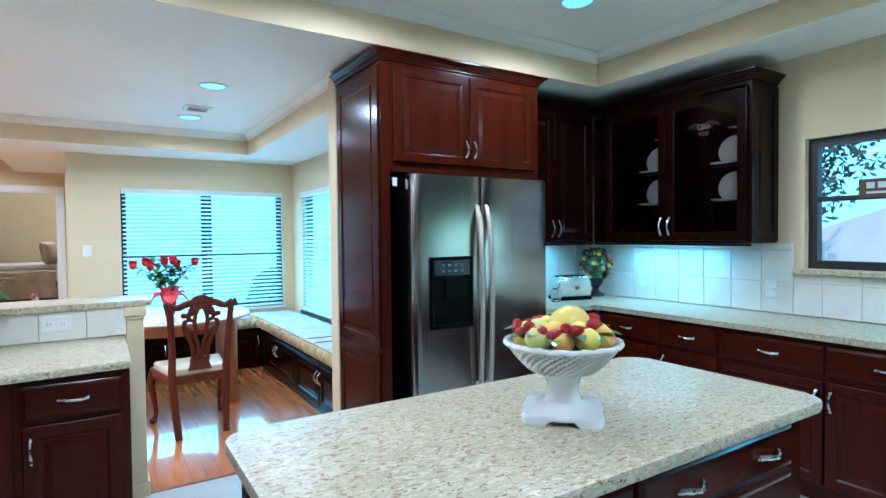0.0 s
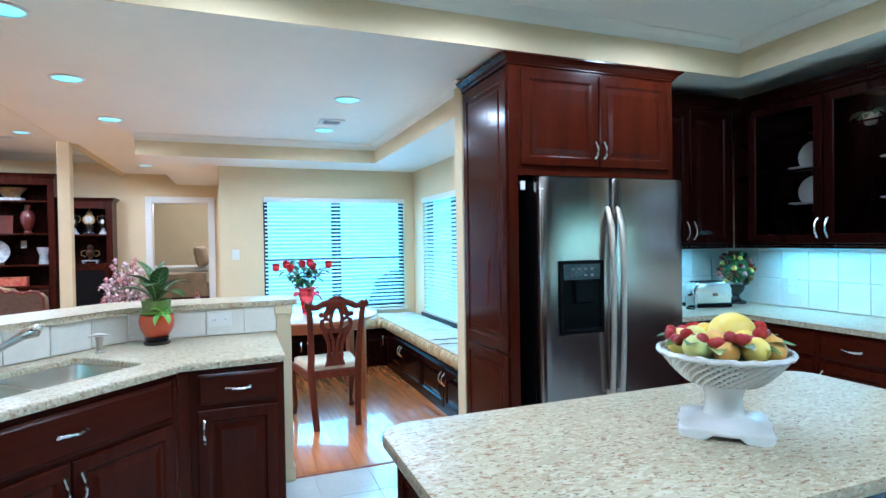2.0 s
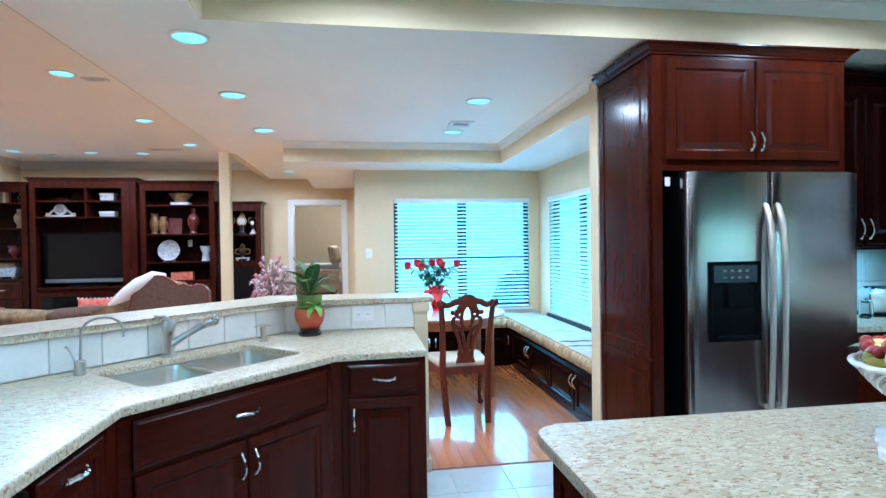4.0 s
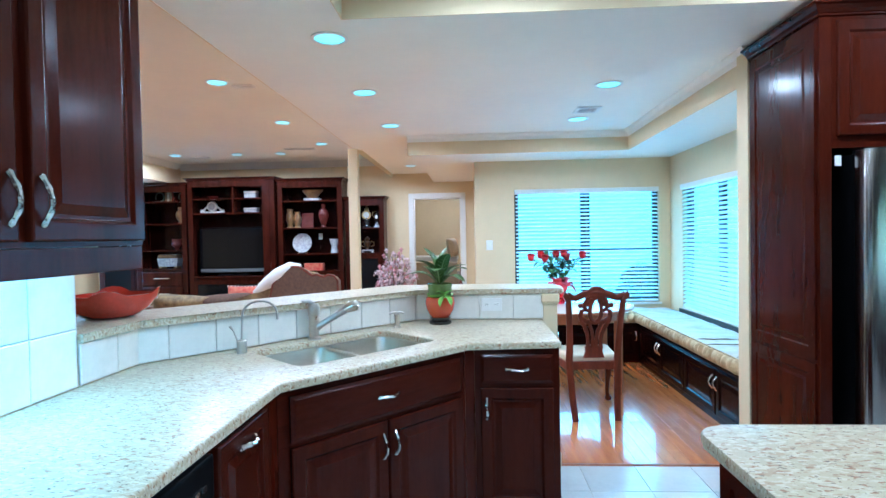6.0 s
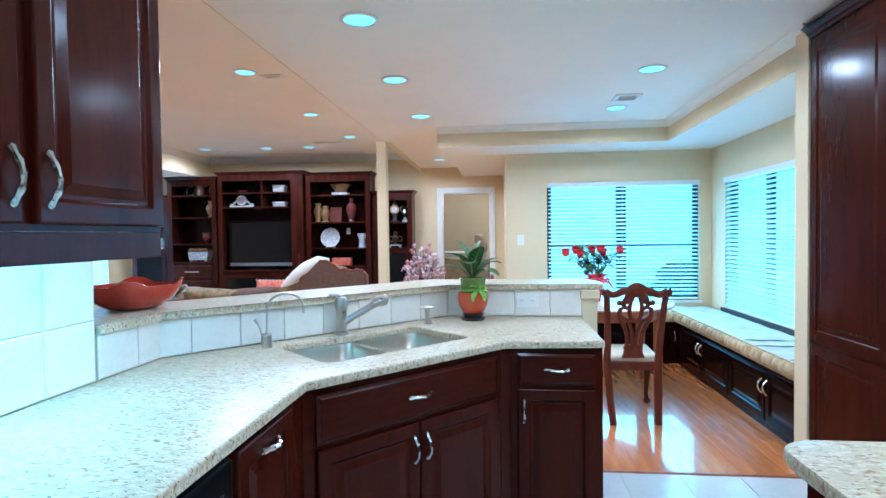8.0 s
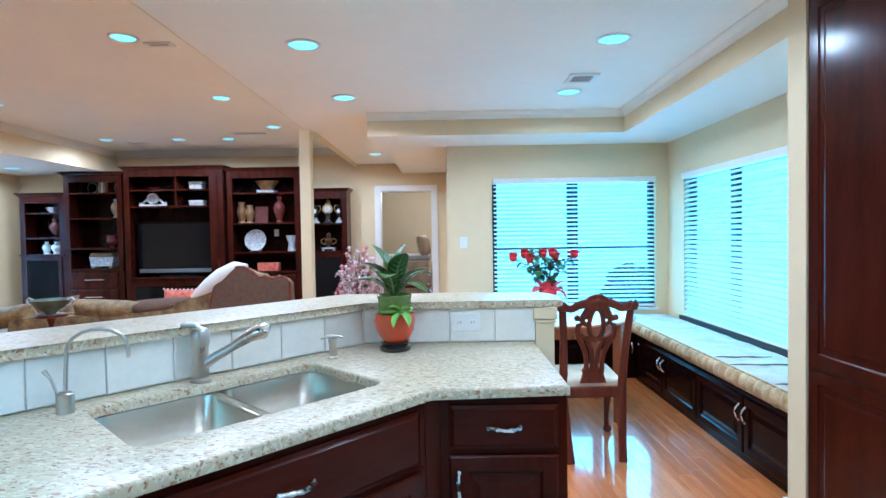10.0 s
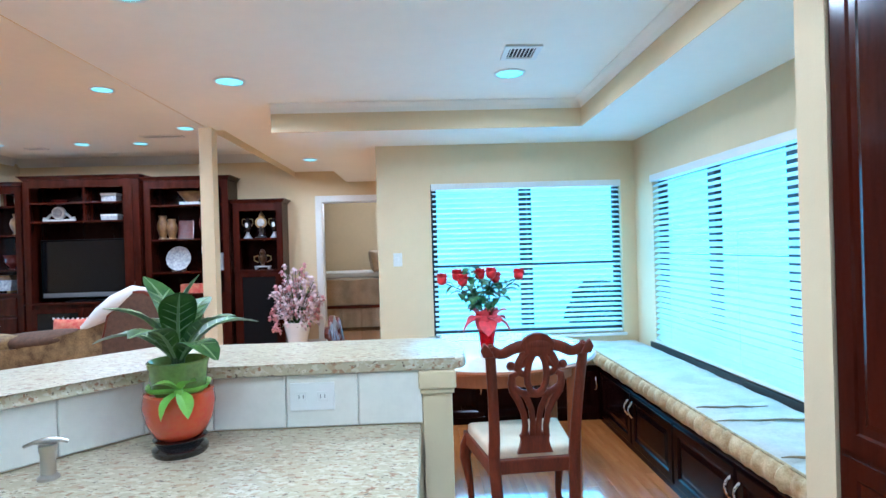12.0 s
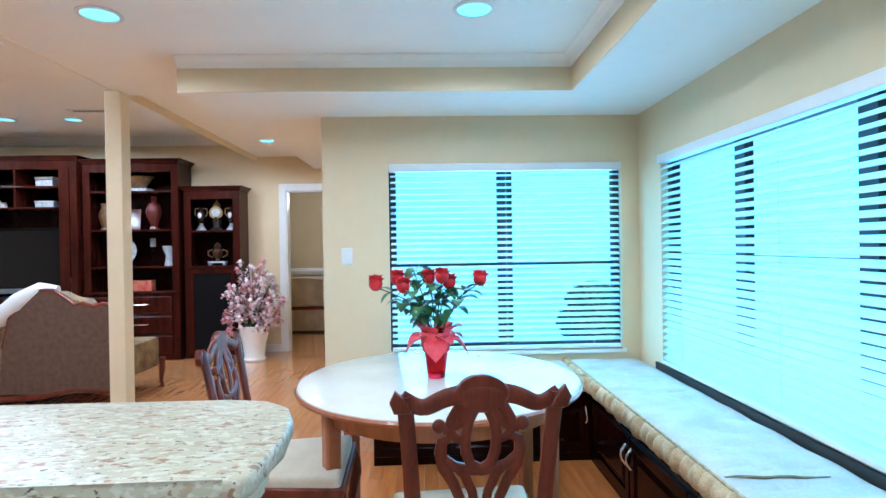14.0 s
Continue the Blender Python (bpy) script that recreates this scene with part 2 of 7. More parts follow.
def part(name, shape, mat, parent, label="", at=None, smooth=False):
    """One mesh object under a thing or under a part."""
    ob = new(name, shape.mesh(name, mat, smooth) if isinstance(shape, Shape) else shape)
    ob.parent = parent
    if at is not None:
        ob.matrix_basis = at
    return tagged(ob, label)


def thing(name, label, category, at=None, group="", kind=""):
    """An Empty at the base of a thing, to hold its parts."""
    ob = new(name)
    ob.empty_display_size = 0.05
    ob.matrix_basis = at if at is not None else Matrix()
    return tagged(ob, label, category, group, kind)


def whole(name, shape, mat, label, category, at=None, group="", kind="", smooth=False):
    """A thing of one mesh."""
    ob = new(name, shape.mesh(name, mat, smooth))
    if at is not None:
        ob.matrix_basis = at
    return tagged(ob, label, category, group, kind)


def structure(name, shape, mat, label, category, smooth=False):
    return whole(name, shape, mat, label, category, kind="structure", smooth=smooth)


def wall(name, run, face, back, a0, a1, z0, z1, label, openings=(), mat=None):
    """A wall along x or y between two faces, with openings (a0, a1, z0, z1) through it."""
    s = Shape()
    cuts = sorted({a0, a1, *(o[0] for o in openings), *(o[1] for o in openings)})
    for p, q in zip(cuts, cuts[1:]):
        spans, z = [], z0
        for o in sorted((o for o in openings if o[0] <= p and o[1] >= q), key=lambda o: o[2]):
            spans.append((z, o[2]))
            z = o[3]
        spans.append((z, z1))
        for lo, hi in spans:
            if hi - lo > 1e-4:
                lo_f, hi_f = min(face, back), max(face, back)
                if run == "x":
                    s.box(p, q, lo_f, hi_f, lo, hi)
                else:
                    s.box(lo_f, hi_f, p, q, lo, hi)
    bmesh.ops.remove_doubles(s.bm, verts=s.bm.verts, dist=1e-5)
    return structure(name, s, mat or WALL, label, "wall")


COVE = ((0.0, 0.0), (0.010, 0.004), (0.010, 0.012), (0.016, 0.016), (0.024, 0.030), (0.040, 0.044), (0.052, 0.050), (0.052, 0.060))

# ---- the plan ----
CEILING, HIGH, LOW, TRAY = 2.515, 2.85, 2.31, 2.75
EAST_K, NORTH_K = 3.70, 3.46
NOOK_E, NOOK_N, FAR = 2.03, 6.70, 10.05
COUNTER, BAR = 0.905, 1.09

structure("subfloor", Shape().box(-7.56, 4.2, -3.2, 14.2, -0.12, -0.012), GROUT, "plain screed under the floor boards and tiles", "floor")
wall("wall_kitchen_north", "x", NORTH_K, NORTH_K + 0.13, 1.345, EAST_K + 0.12, 0, TRAY + 0.1, "cream painted wall behind the refrigerator")
wall("wall_kitchen_east", "y", EAST_K, EAST_K + 0.14, -3.0, NORTH_K, 0, TRAY + 0.1, "cream painted wall with the window over the counter", [(0.62, 1.67, 1.20, 2.0)])
wall("wall_nook_east", "y", NOOK_E, NOOK_E + 0.14, NORTH_K + 0.13, NOOK_N, 0, CEILING + 0.1, "cream painted wall with a wide window above the bench", [(3.87, 6.32, 0.56, 1.95)])
wall("wall_nook_north", "x", NOOK_N, NOOK_N + 0.14, -0.275, NOOK_E + 0.14, 0, CEILING + 0.1, "cream painted wall with a window above the bench", [(0.20, 1.90, 0.60, 1.965)])
wall("wall_hall_east", "y", -0.275, -0.135, NOOK_N + 0.14, FAR, 0, CEILING + 0.2, "cream painted wall of the hall")
wall("wall_far_north", "x", FAR, FAR + 0.14, -7.40, 1.6, 0, HIGH + 0.1, "cream painted far wall of the living room", [(-1.38, -0.52, 0, 2.13)])
wall("wall_west", "y", -7.40, -7.54, -3.0, FAR + 0.14, 0, HIGH + 0.1, "cream living room wall with a tall window", [(8.05, 9.43, 0.35, 2.10)])
wall("wall_south", "x", -3.0, -3.14, -7.54, EAST_K + 0.14, 0, HIGH + 0.1, "plain cream wall closing the rooms behind")
wall("wall_kitchen_west", "y", -1.70, -1.82, -3.0, 1.93, 0, CEILING + 0.1, "cream painted wall behind the tiled counter")
wall("wall_bed_west", "y", -3.2, -3.34, FAR + 0.14, 14.0, 0, 2.75, "cream bedroom wall")
wall("wall_bed_north", "x", 14.0, 14.14, -3.34, 1.74, 0, 2.75, "cream bedroom wall behind the bed")
wall("wall_bed_east", "y", 1.6, 1.74, FAR, 14.0, 0, 2.75, "cream bedroom wall")
structure("ceiling_bedroom", Shape().box(-3.34, 1.74, FAR + 0.14, 14.14, 2.5, 2.6), CEIL, "white bedroom ceiling", "ceiling")

# Flat ceiling of kitchen and nook round the kitchen's raised tray.
K0, K1, KS, KN = -0.945, 3.15, -0.9, 2.835
s = Shape()
s.box(-1.75, K0, -3.0, 6.85, CEILING, HIGH + 0.05)
s.box(K0, K1, KN, NORTH_K + 0.13, CEILING, HIGH + 0.05)
s.box(K0, K1, -3.0, KS, CEILING, HIGH + 0.05)
s.box(K1, EAST_K + 0.14, -3.0, NORTH_K + 0.13, CEILING, HIGH + 0.05)
s.box(K0, NOOK_E + 0.14, NORTH_K + 0.13, 6.85, CEILING, HIGH + 0.05)
s.box(-1.80, -0.135, 6.85, FAR, CEILING + 0.07, HIGH + 0.05)
structure("ceiling", s, CEIL, "white textured ceiling of kitchen and breakfast nook", "ceiling")
s = Shape()
s.box(K0 - 0.1, K1 + 0.1, KS - 0.1, KN + 0.1, TRAY, TRAY + 0.09)
structure("ceiling_tray", s, CEIL, "raised ceiling tray over the island", "ceiling")
s = Shape()
s.box(K0 - 0.004, K1 + 0.004, KN - 0.006, KN - 0.001, CEILING - 0.002, TRAY)
s.box(K0 - 0.004, K1 + 0.004, KS + 0.001, KS + 0.006, CEILING - 0.002, TRAY)
s.box(K0 + 0.001, K0 + 0.006, KS, KN, CEILING - 0.002, TRAY)
s.box(K1 - 0.006, K1 - 0.001, KS, KN, CEILING - 0.002, TRAY)
structure("trim_tray_fascia", s, WALL, "cream painted fascia round the kitchen ceiling tray", "trim")
# Lower soffit round the nook and over the hall.
N0, NY, NX = -1.0, 6.05, 1.375
for name, s in (("ceiling_soffit_north", Shape().box(N0, NOOK_E + 0.14, NY, NOOK_N + 0.14, LOW, CEILING - 0.001)),
                ("ceiling_soffit_east", Shape().box(NX, NOOK_E + 0.14, NORTH_K + 0.13, NY, LOW, CEILING - 0.001)),
                ("ceiling_soffit_hall", Shape().box(N0, -0.135, NOOK_N + 0.14, FAR, 2.42, CEILING + 0.069))):
    structure(name, s, CEIL, "lower white soffit along nook and hall", "ceiling")
s = Shape().box(N0, NX, NY - 0.006, NY - 0.001, LOW - 0.002, CEILING - 0.001)
s.box(NX - 0.006, NX - 0.001, NORTH_K + 0.13, NY, LOW - 0.002, CEILING - 0.001)
structure("trim_soffit_fascia", s, WALL, "cream painted fascia of the nook soffit", "trim")
def crown_strip(s, inner, wall_xy, top, size):
    """A coved moulding along a straight run: wall_xy its two ends on the wall, inner the way it stands out."""
    (xa, ya), (xb, yb) = wall_xy
    prof = [(0, -size), (0.006, -size), (0.010, -0.80 * size), (0.30 * size, -0.50 * size), (0.62 * size, -0.24 * size), (0.86 * size, -0.12 * size), (0.90 * size, -0.001), (0, -0.001)]
    ends = [[s.bm.verts.new((x + inner[0] * o, y + inner[1] * o, top + h)) for o, h in prof] for x, y in ((xa, ya), (xb, yb))]
    for i in range(len(prof)):
        j = (i + 1) % len(prof)
        s.bm.faces.new((ends[0][i], ends[0][j], ends[1][j], ends[1][i]))
    s.bm.faces.new(ends[0][::-1])
    s.bm.faces.new(ends[1])


s = Shape()
crown_strip(s, (0, -1), ((N0, NY - 0.0065), (NX - 0.0065, NY - 0.0065)), CEILING, 0.065)
crown_strip(s, (-1, 0), ((NX - 0.0065, NY - 0.0065), (NX - 0.0065, NORTH_K + 0.0)), CEILING, 0.0645)
structure("trim_crown_nook", s, CEIL, "small white crown moulding under the nook ceiling", "trim")
s = Shape()
crown_strip(s, (0, -1), ((K0 + 0.007, KN - 0.0065), (K1 - 0.007, KN - 0.0065)), TRAY, 0.07)
crown_strip(s, (0, 1), ((K1 - 0.007, KS + 0.0065), (K0 + 0.007, KS + 0.0065)), TRAY, 0.07)
crown_strip(s, (-1, 0), ((K1 - 0.0065, KN - 0.007), (K1 - 0.0065, KS + 0.007)), TRAY, 0.0695)
crown_strip(s, (1, 0), ((K0 + 0.0065, KS + 0.007), (K0 + 0.0065, KN - 0.007)), TRAY, 0.0695)
structure("trim_crown_tray", s, CEIL, "white coved moulding inside the kitchen ceiling tray", "trim")
# Living room ceiling.
s = Shape().box(-5.75, -1.75, -3.0, FAR, HIGH, HIGH + 0.1)
structure("ceiling_living", s, CEIL, "high white living room ceiling", "ceiling")
s = Shape().box(-7.40, -5.75, -3.0, FAR, 2.49, HIGH + 0.1)
structure("ceiling_living_low", s, CEIL, "lower white ceiling beside the living room tray", "ceiling")
s = Shape().box(-5.749, -5.743, -3.0, FAR, 2.488, HIGH)
s.box(-1.757, -1.751, -3.0, FAR, CEILING - 0.001, HIGH)
structure("trim_living_fascia", s, WALL, "cream fascia of the living room ceiling tray", "trim")
s = Shape().prism([(FAR, HIGH - 0.11), (FAR, HIGH), (FAR - 0.12, HIGH), (FAR - 0.10, HIGH - 0.02), (FAR - 0.03, HIGH - 0.09)], -5.74, -1.80, axis="x")
for p, q in ((-5.7425, 1), (-1.7575, -1)):
    side = [(p, HIGH - 0.001), (p, HIGH - 0.10), (p + 0.02 * q, HIGH - 0.09), (p + 0.08 * q, HIGH - 0.02), (p + 0.10 * q, HIGH - 0.001)]
    s.prism(side if q > 0 else side[::-1], -2.99, FAR - 0.125, axis="y")
structure("trim_crown_living", s, TRIM, "white crown moulding above the wall unit", "trim")
# Post, low bar wall and its end pillar.
structure("post", Shape().box(-1.815, -1.70, 6.72, 6.84, 0, CEILING, 0.006), WALL, "slim square cream painted post", "post")
WA, WB, WC, WD = (-1.70, 1.935), (-1.70, 2.27), (-0.655, 3.43), (0.115, 3.43)


def offset_path(pts, d):
    """The path set off to its left by d."""
    out = []
    for i, p in enumerate(pts):
        dirs = []
        for a, b in ((i - 1, i), (i, i + 1)):
            if a >= 0 and b < len(pts):
                v = Vector((pts[b][0] - pts[a][0], pts[b][1] - pts[a][1])).normalized()
                dirs.append(Vector((-v.y, v.x)))
        n = sum(dirs, Vector((0, 0))).normalized()
        out.append((p[0] + n.x * d / n.dot(dirs[0]), p[1] + n.y * d / n.dot(dirs[0])))
    return out


path = [WA, WB, WC, WD]
structure("wall_bar", Shape().prism(path + offset_path(path, 0.12)[::-1], 0, BAR - 0.032), WALL, "low cream wall carrying the raised bar", "wall")
s = Shape().box(0.116, 0.20, 3.42, 3.60, 0, BAR - 0.033, 0.003)
s.box(0.105, 0.212, 3.405, 3.61, BAR - 0.085, BAR - 0.033, 0.006).box(0.110, 0.206, 3.412, 3.605, BAR - 0.10, BAR - 0.085, 0.004)
s.box(0.108, 0.212, 3.41, 3.61, 0, 0.085, 0.006)
structure("pillar_bar", s, WALL, "cream painted pillar with cap and base at the bar end", "pillar")


# ---- kitchen cabinets ----
DOOR_STEPS = ((0.0, 0.0), (0.0, 0.014), (0.002, 0.018), (0.006, 0.020), (0.048, 0.020), (0.051, 0.019), (0.055, 0.015), (0.060, 0.010), (0.070, 0.010), (0.095, 0.017), (0.098, 0.018))
DRAWER_STEPS = ((0.0, 0.0), (0.0, 0.012), (0.010, 0.016), (0.016, 0.020), (0.020, 0.020))
SIDE_STEPS = ((0.0, 0.0), (0.0, 0.010), (0.055, 0.010), (0.062, 0.004), (0.085, 0.004), (0.100, 0.008))


def handle_shape(upright, length=0.115):
    """A bow pull with swollen, ribbed ends."""
    s = Shape()
    pts, rad = [], []
    for i in range(15):
        u = i / 14
        a = (u - 0.5) * length
        out = -0.004 - 0.024 * math.sin(math.pi * u)
        side = 0.0018 * math.sin(2 * math.pi * u)
        pts.append((side, out, a) if upright else (a, out, side))
        rad.append(0.0058 + 0.0026 * abs(math.cos(math.pi * u)) + 0.0014 * math.cos(u * 8 * math.pi))
    s.tube(pts, rad, 8)
    for e in (-0.5, 0.5):
        p = (0, -0.004, e * length) if upright else (e * length, -0.004, 0)
        s.ball(*p, 0.0095, 0.007, 0.0095, sub=1)
    return s


HANDLE_V = handle_shape(True, 0.092).mesh("handle", CHROME, True)
HANDLE_BIG = handle_shape(True, 0.115).mesh("handle", CHROME, True)
HANDLE_H = handle_shape(False, 0.098).mesh("handle", CHROME, True)


def front(parent, kind, x0, x1, z0, z1, handle="", y=0.0, wood=None):
    """A drawer front or door on a cabinet's face, with its pull."""
    w, h = x1 - x0, z1 - z0
    if kind == "drawer":
        ob = part("drawer_front", Shape().nested(w, h, DRAWER_STEPS), WOOD_H, parent, at=pose(x0, y - 0.001, z0))
    elif kind == "glass":
        s = Shape().nested(w, h, ((0.0, 0.0), (0.0, 0.016), (0.004, 0.020), (0.055, 0.020), (0.062, 0.012), (0.062, 0.0)), fill=False)
        ob = part("glass_door", s, wood or WOOD, parent, "wooden door frame round a glass pane", at=pose(x0, y - 0.001, z0))
        part("pane", Shape().box(0.06, w - 0.06, -0.008, -0.004, 0.06, h - 0.06), GLASS, ob)
    else:
        ob = part("door", Shape().nested(w, h, DOOR_STEPS), wood or WOOD, parent, at=pose(x0, y - 0.001, z0))
    if handle == "mid":
        part("handle", HANDLE_H, CHROME, ob, "satin chrome bow pull", at=pose(w / 2, -0.020, h / 2))
    elif handle == "top":
        part("handle", HANDLE_H, CHROME, ob, "satin chrome bow pull", at=pose(w / 2, -0.020, h - 0.05))
    elif handle:
        hx = 0.028 if handle[0] == "l" else w - 0.028
        hz = {"t": h - 0.10, "b": 0.10, "m": h / 2}[handle[1]]
        part("handle", HANDLE_BIG if h > 0.95 else HANDLE_V, CHROME, ob, "satin chrome bow pull", at=pose(hx, -0.020, hz))
    return ob


def base_cabinet(label, w, d, fronts, at, name="base_cabinet", h=0.872, toe=True, group="base cabinets"):
    """Front face in x and z at y = 0, the body behind it."""
    t = thing(name, label, "cabinet", at, group)
    s = Shape()
    if toe:
        s.box(0, w, 0.0, d, 0.10, h).box(0.0, w, 0.07, d, 0.0, 0.10)
    else:
        s.box(0, w, 0.0, d, 0.0, h)
    part("body", s, WOOD, t)
    for f in fronts:
        front(t, *f)
    return t


def hollow_cabinet(label, w, d, fronts, at, name, h=0.872):
    """A base cabinet left open on top for the sink."""
    t = thing(name, label, "cabinet", at, "base cabinets")
    part("body", Shape().box(0, w, 0.0, d, 0.10, 0.66), WOOD, t)
    part("toe_board", Shape().box(0.0, w, 0.07, d, 0.0, 0.099), WOOD, t)
    part("front_rail", Shape().box(0, w, 0, 0.018, 0.661, h), WOOD_H, t)
    for x in (0, w - 0.018):
        part("side", Shape().box(x, x + 0.018, 0.0185, d, 0.661, h), WOOD, t)
    for f in fronts:
        front(t, *f)
    return t


def facing(x, y, way):
    """Pose of a cabinet's front left foot, seen from the front: way 's', 'e', 'w' or degrees."""
    turn = {"s": 0, "e": 90, "w": -90}.get(way, way)
    return pose(x, y, 0, 0, 0, turn)


def std(w, two=False):
    """A drawer over one or two doors."""
    g = 0.016
    out = [("drawer", g, w - g, 0.70, 0.850, "mid")]
    if two:
        out += [("door", g, w / 2 - 0.003, 0.125, 0.680, "rt"), ("door", w / 2 + 0.003, w - g, 0.125, 0.680, "lt")]
    else:
        out += [("door", g, w - g, 0.125, 0.680, "lt")]
    return out


# West run, front face at x = -1.015, from the south wall to the bend.
WX = -1.015
base_cabinet("cherry cabinet with a drawer over two doors", 0.90, 0.66, std(0.90, True), facing(WX, -2.9, "e"))
base_cabinet("cherry cabinet with a drawer over two doors", 0.90, 0.66, std(0.90, True), facing(WX, -2.0, "e"))
base_cabinet("cherry cabinet with a drawer over two doors", 0.90, 0.66, std(0.90, True), facing(WX, -1.1, "e"))
base_cabinet("cherry cabinet with a drawer over one door", 1.06, 0.66, std(1.06, True), facing(WX, -0.2, "e"))
t = thing("dishwasher", "black dishwasher built in beside the sink cabinet", "dishwasher", facing(WX, 0.865, "e"))
part("body", Shape().box(0, 0.60, 0.01, 0.60, 0.0, 0.865), BLACK, t)
part("door", Shape().box(0.006, 0.594, -0.028, 0.008, 0.11, 0.735, 0.006), BLACK, t)
p = part("control_panel", Shape().box(0.006, 0.594, -0.036, 0.008, 0.745, 0.862, 0.008), BLACK, t)
for k in range(7):
    part("button", Shape().box(0.33 + 0.032 * k, 0.352 + 0.032 * k, -0.040, -0.034, 0.785, 0.80, 0.001), STEEL, p)
part("handle", Shape().tube([(0.08, -0.03, 0.71), (0.09, -0.062, 0.71), (0.51, -0.062, 0.71), (0.52, -0.03, 0.71)], 0.009), STEEL, t)
base_cabinet("narrow cherry cabinet with one door beside the dishwasher", 0.46, 0.60, [("door", 0.05, 0.40, 0.125, 0.850, "top")], facing(WX, 1.47, "e"))
B1, B2, TIP = (-0.985, 1.965), (-0.33, 2.665), (0.108, 2.70)
# Sink cabinet across the bend.
ang = math.degrees(math.atan2(B2[1] - B1[1], B2[0] - B1[0]))
along = Vector((B2[0] - B1[0], B2[1] - B1[1]))
W = along.length
along.normalize()
inward = Vector((-along.y, along.x))
f0 = Vector(B1) + inward * 0.03
hollow_cabinet("cherry sink cabinet with a wide false drawer over two doors", W, 0.50,
             [("drawer", 0.045, W - 0.035, 0.675, 0.845, "mid"), ("door", 0.045, W / 2 + 0.001, 0.10, 0.655, "rt"), ("door", W / 2 + 0.007, W - 0.035, 0.10, 0.655, "lt")],
             facing(f0.x, f0.y, ang), name="sink_cabinet")
base_cabinet("cherry cabinet with one drawer over one door at the counter end", 0.405, 0.70,
             [("drawer", 0.028, 0.375, 0.705, 0.845, "mid"), ("door", 0.028, 0.375, 0.10, 0.685, "lt")], facing(-0.305, 2.715, "s"))

# Filler strips in the two bends.
e0 = f0 + along * W
whole("filler_panel", Shape().prism([(e0.x + 0.001, e0.y - 0.002), (-0.306, 2.714), (-0.306, 2.90), (e0.x + 0.001, e0.y + 0.12)], 0.10, 0.872), WOOD, "narrow cherry filler between two base cabinets", "cabinet", group="filler panels")
whole("filler_panel", Shape().prism([(WX - 0.001, 1.931), (f0.x - 0.001, f0.y - 0.001), (f0.x - 0.10, f0.y + 0.08), (WX - 0.12, 1.931)], 0.10, 0.872), WOOD, "narrow cherry filler between two base cabinets", "cabinet", group="filler panels")

# Counter, with the sink cut out.
SC = Vector(B1) + along * 0.553 + inward * 0.405


def sink_point(u, v):
    p = SC + along * u + inward * v
    return (p.x, p.y)


SINK_U, SINK_V = 0.375, 0.222
s = Shape()
outer = [(-1.698, -2.98), (-0.985, -2.98), B1, B2, TIP, (0.108, 3.428), (-0.657, 3.428), (-1.698, 2.272)]
hole = []
for cu, cv, a0 in ((SINK_U, SINK_V, 0), (-SINK_U, SINK_V, 90), (-SINK_U, -SINK_V, 180), (SINK_U, -SINK_V, 270)):
    for k in range(5):
        a = radians(a0 + 22.5 * k)
        hole.append(sink_point(cu - math.copysign(0.05, cu) + 0.05 * math.cos(a), cv - math.copysign(0.05, cv) + 0.05 * math.sin(a)))
loops = []
for z in (COUNTER, COUNTER - 0.032):
    lo = [s.bm.verts.new((*p, z)) for p in outer]
    li = [s.bm.verts.new((*p, z)) for p in hole]
    es = [s.bm.edges.new((l[i], l[(i + 1) % len(l)])) for l in (lo, li) for i in range(len(l))]
    bmesh.ops.triangle_fill(s.bm, edges=es, use_beauty=True)
    loops.append((lo, li))
for k in (0, 1):
    a, b = loops[0][k], loops[1][k]
    for i in range(len(a)):
        j = (i + 1) % len(a)
        s.bm.faces.new((a[i], a[j], b[j], b[i]))
bmesh.ops.recalc_face_normals(s.bm, faces=s.bm.faces)
es = [e for e in s.bm.edges if e.is_manifold and e.calc_face_angle(0) > 0.8 and abs(e.verts[0].co.z - e.verts[1].co.z) < 1e-4 and e.verts[0].co.z > COUNTER - 0.001]
bmesh.ops.bevel(s.bm, geom=es, offset=0.009, segments=3, affect="EDGES", profile=0.5)
whole("countertop", s, GRANITE, "polished cream speckled granite counter bending round the sink", "countertop", smooth=True)

# Raised bar top.
pf = offset_path([WA, WB, WC, (0.222, 3.43)], -0.022)
pb = offset_path([(-1.70, 1.55), WB, WC, (0.222, 3.43)], 0.355)
end = [(0.212, pf[-1][1]), (0.232, pf[-1][1] + 0.008), (0.243, pf[-1][1] + 0.035), (0.246, pf[-1][1] + 0.16), (0.240, pb[-1][1] - 0.13), (0.215, pb[-1][1] - 0.06), (0.165, pb[-1][1] - 0.015), (0.09, pb[-1][1])]
outline = [(pf[0][0], 1.937)] + pf[1:-1] + end + pb[1:-1][::-1] + [(pb[0][0], 1.55), (-1.826, 1.55), (-1.826, 1.937)]
whole("bar_top", Shape().prism(outline, BAR - 0.032, BAR, 0.010), GRANITE, "raised granite bar shelf with a rounded end", "countertop", smooth=True)

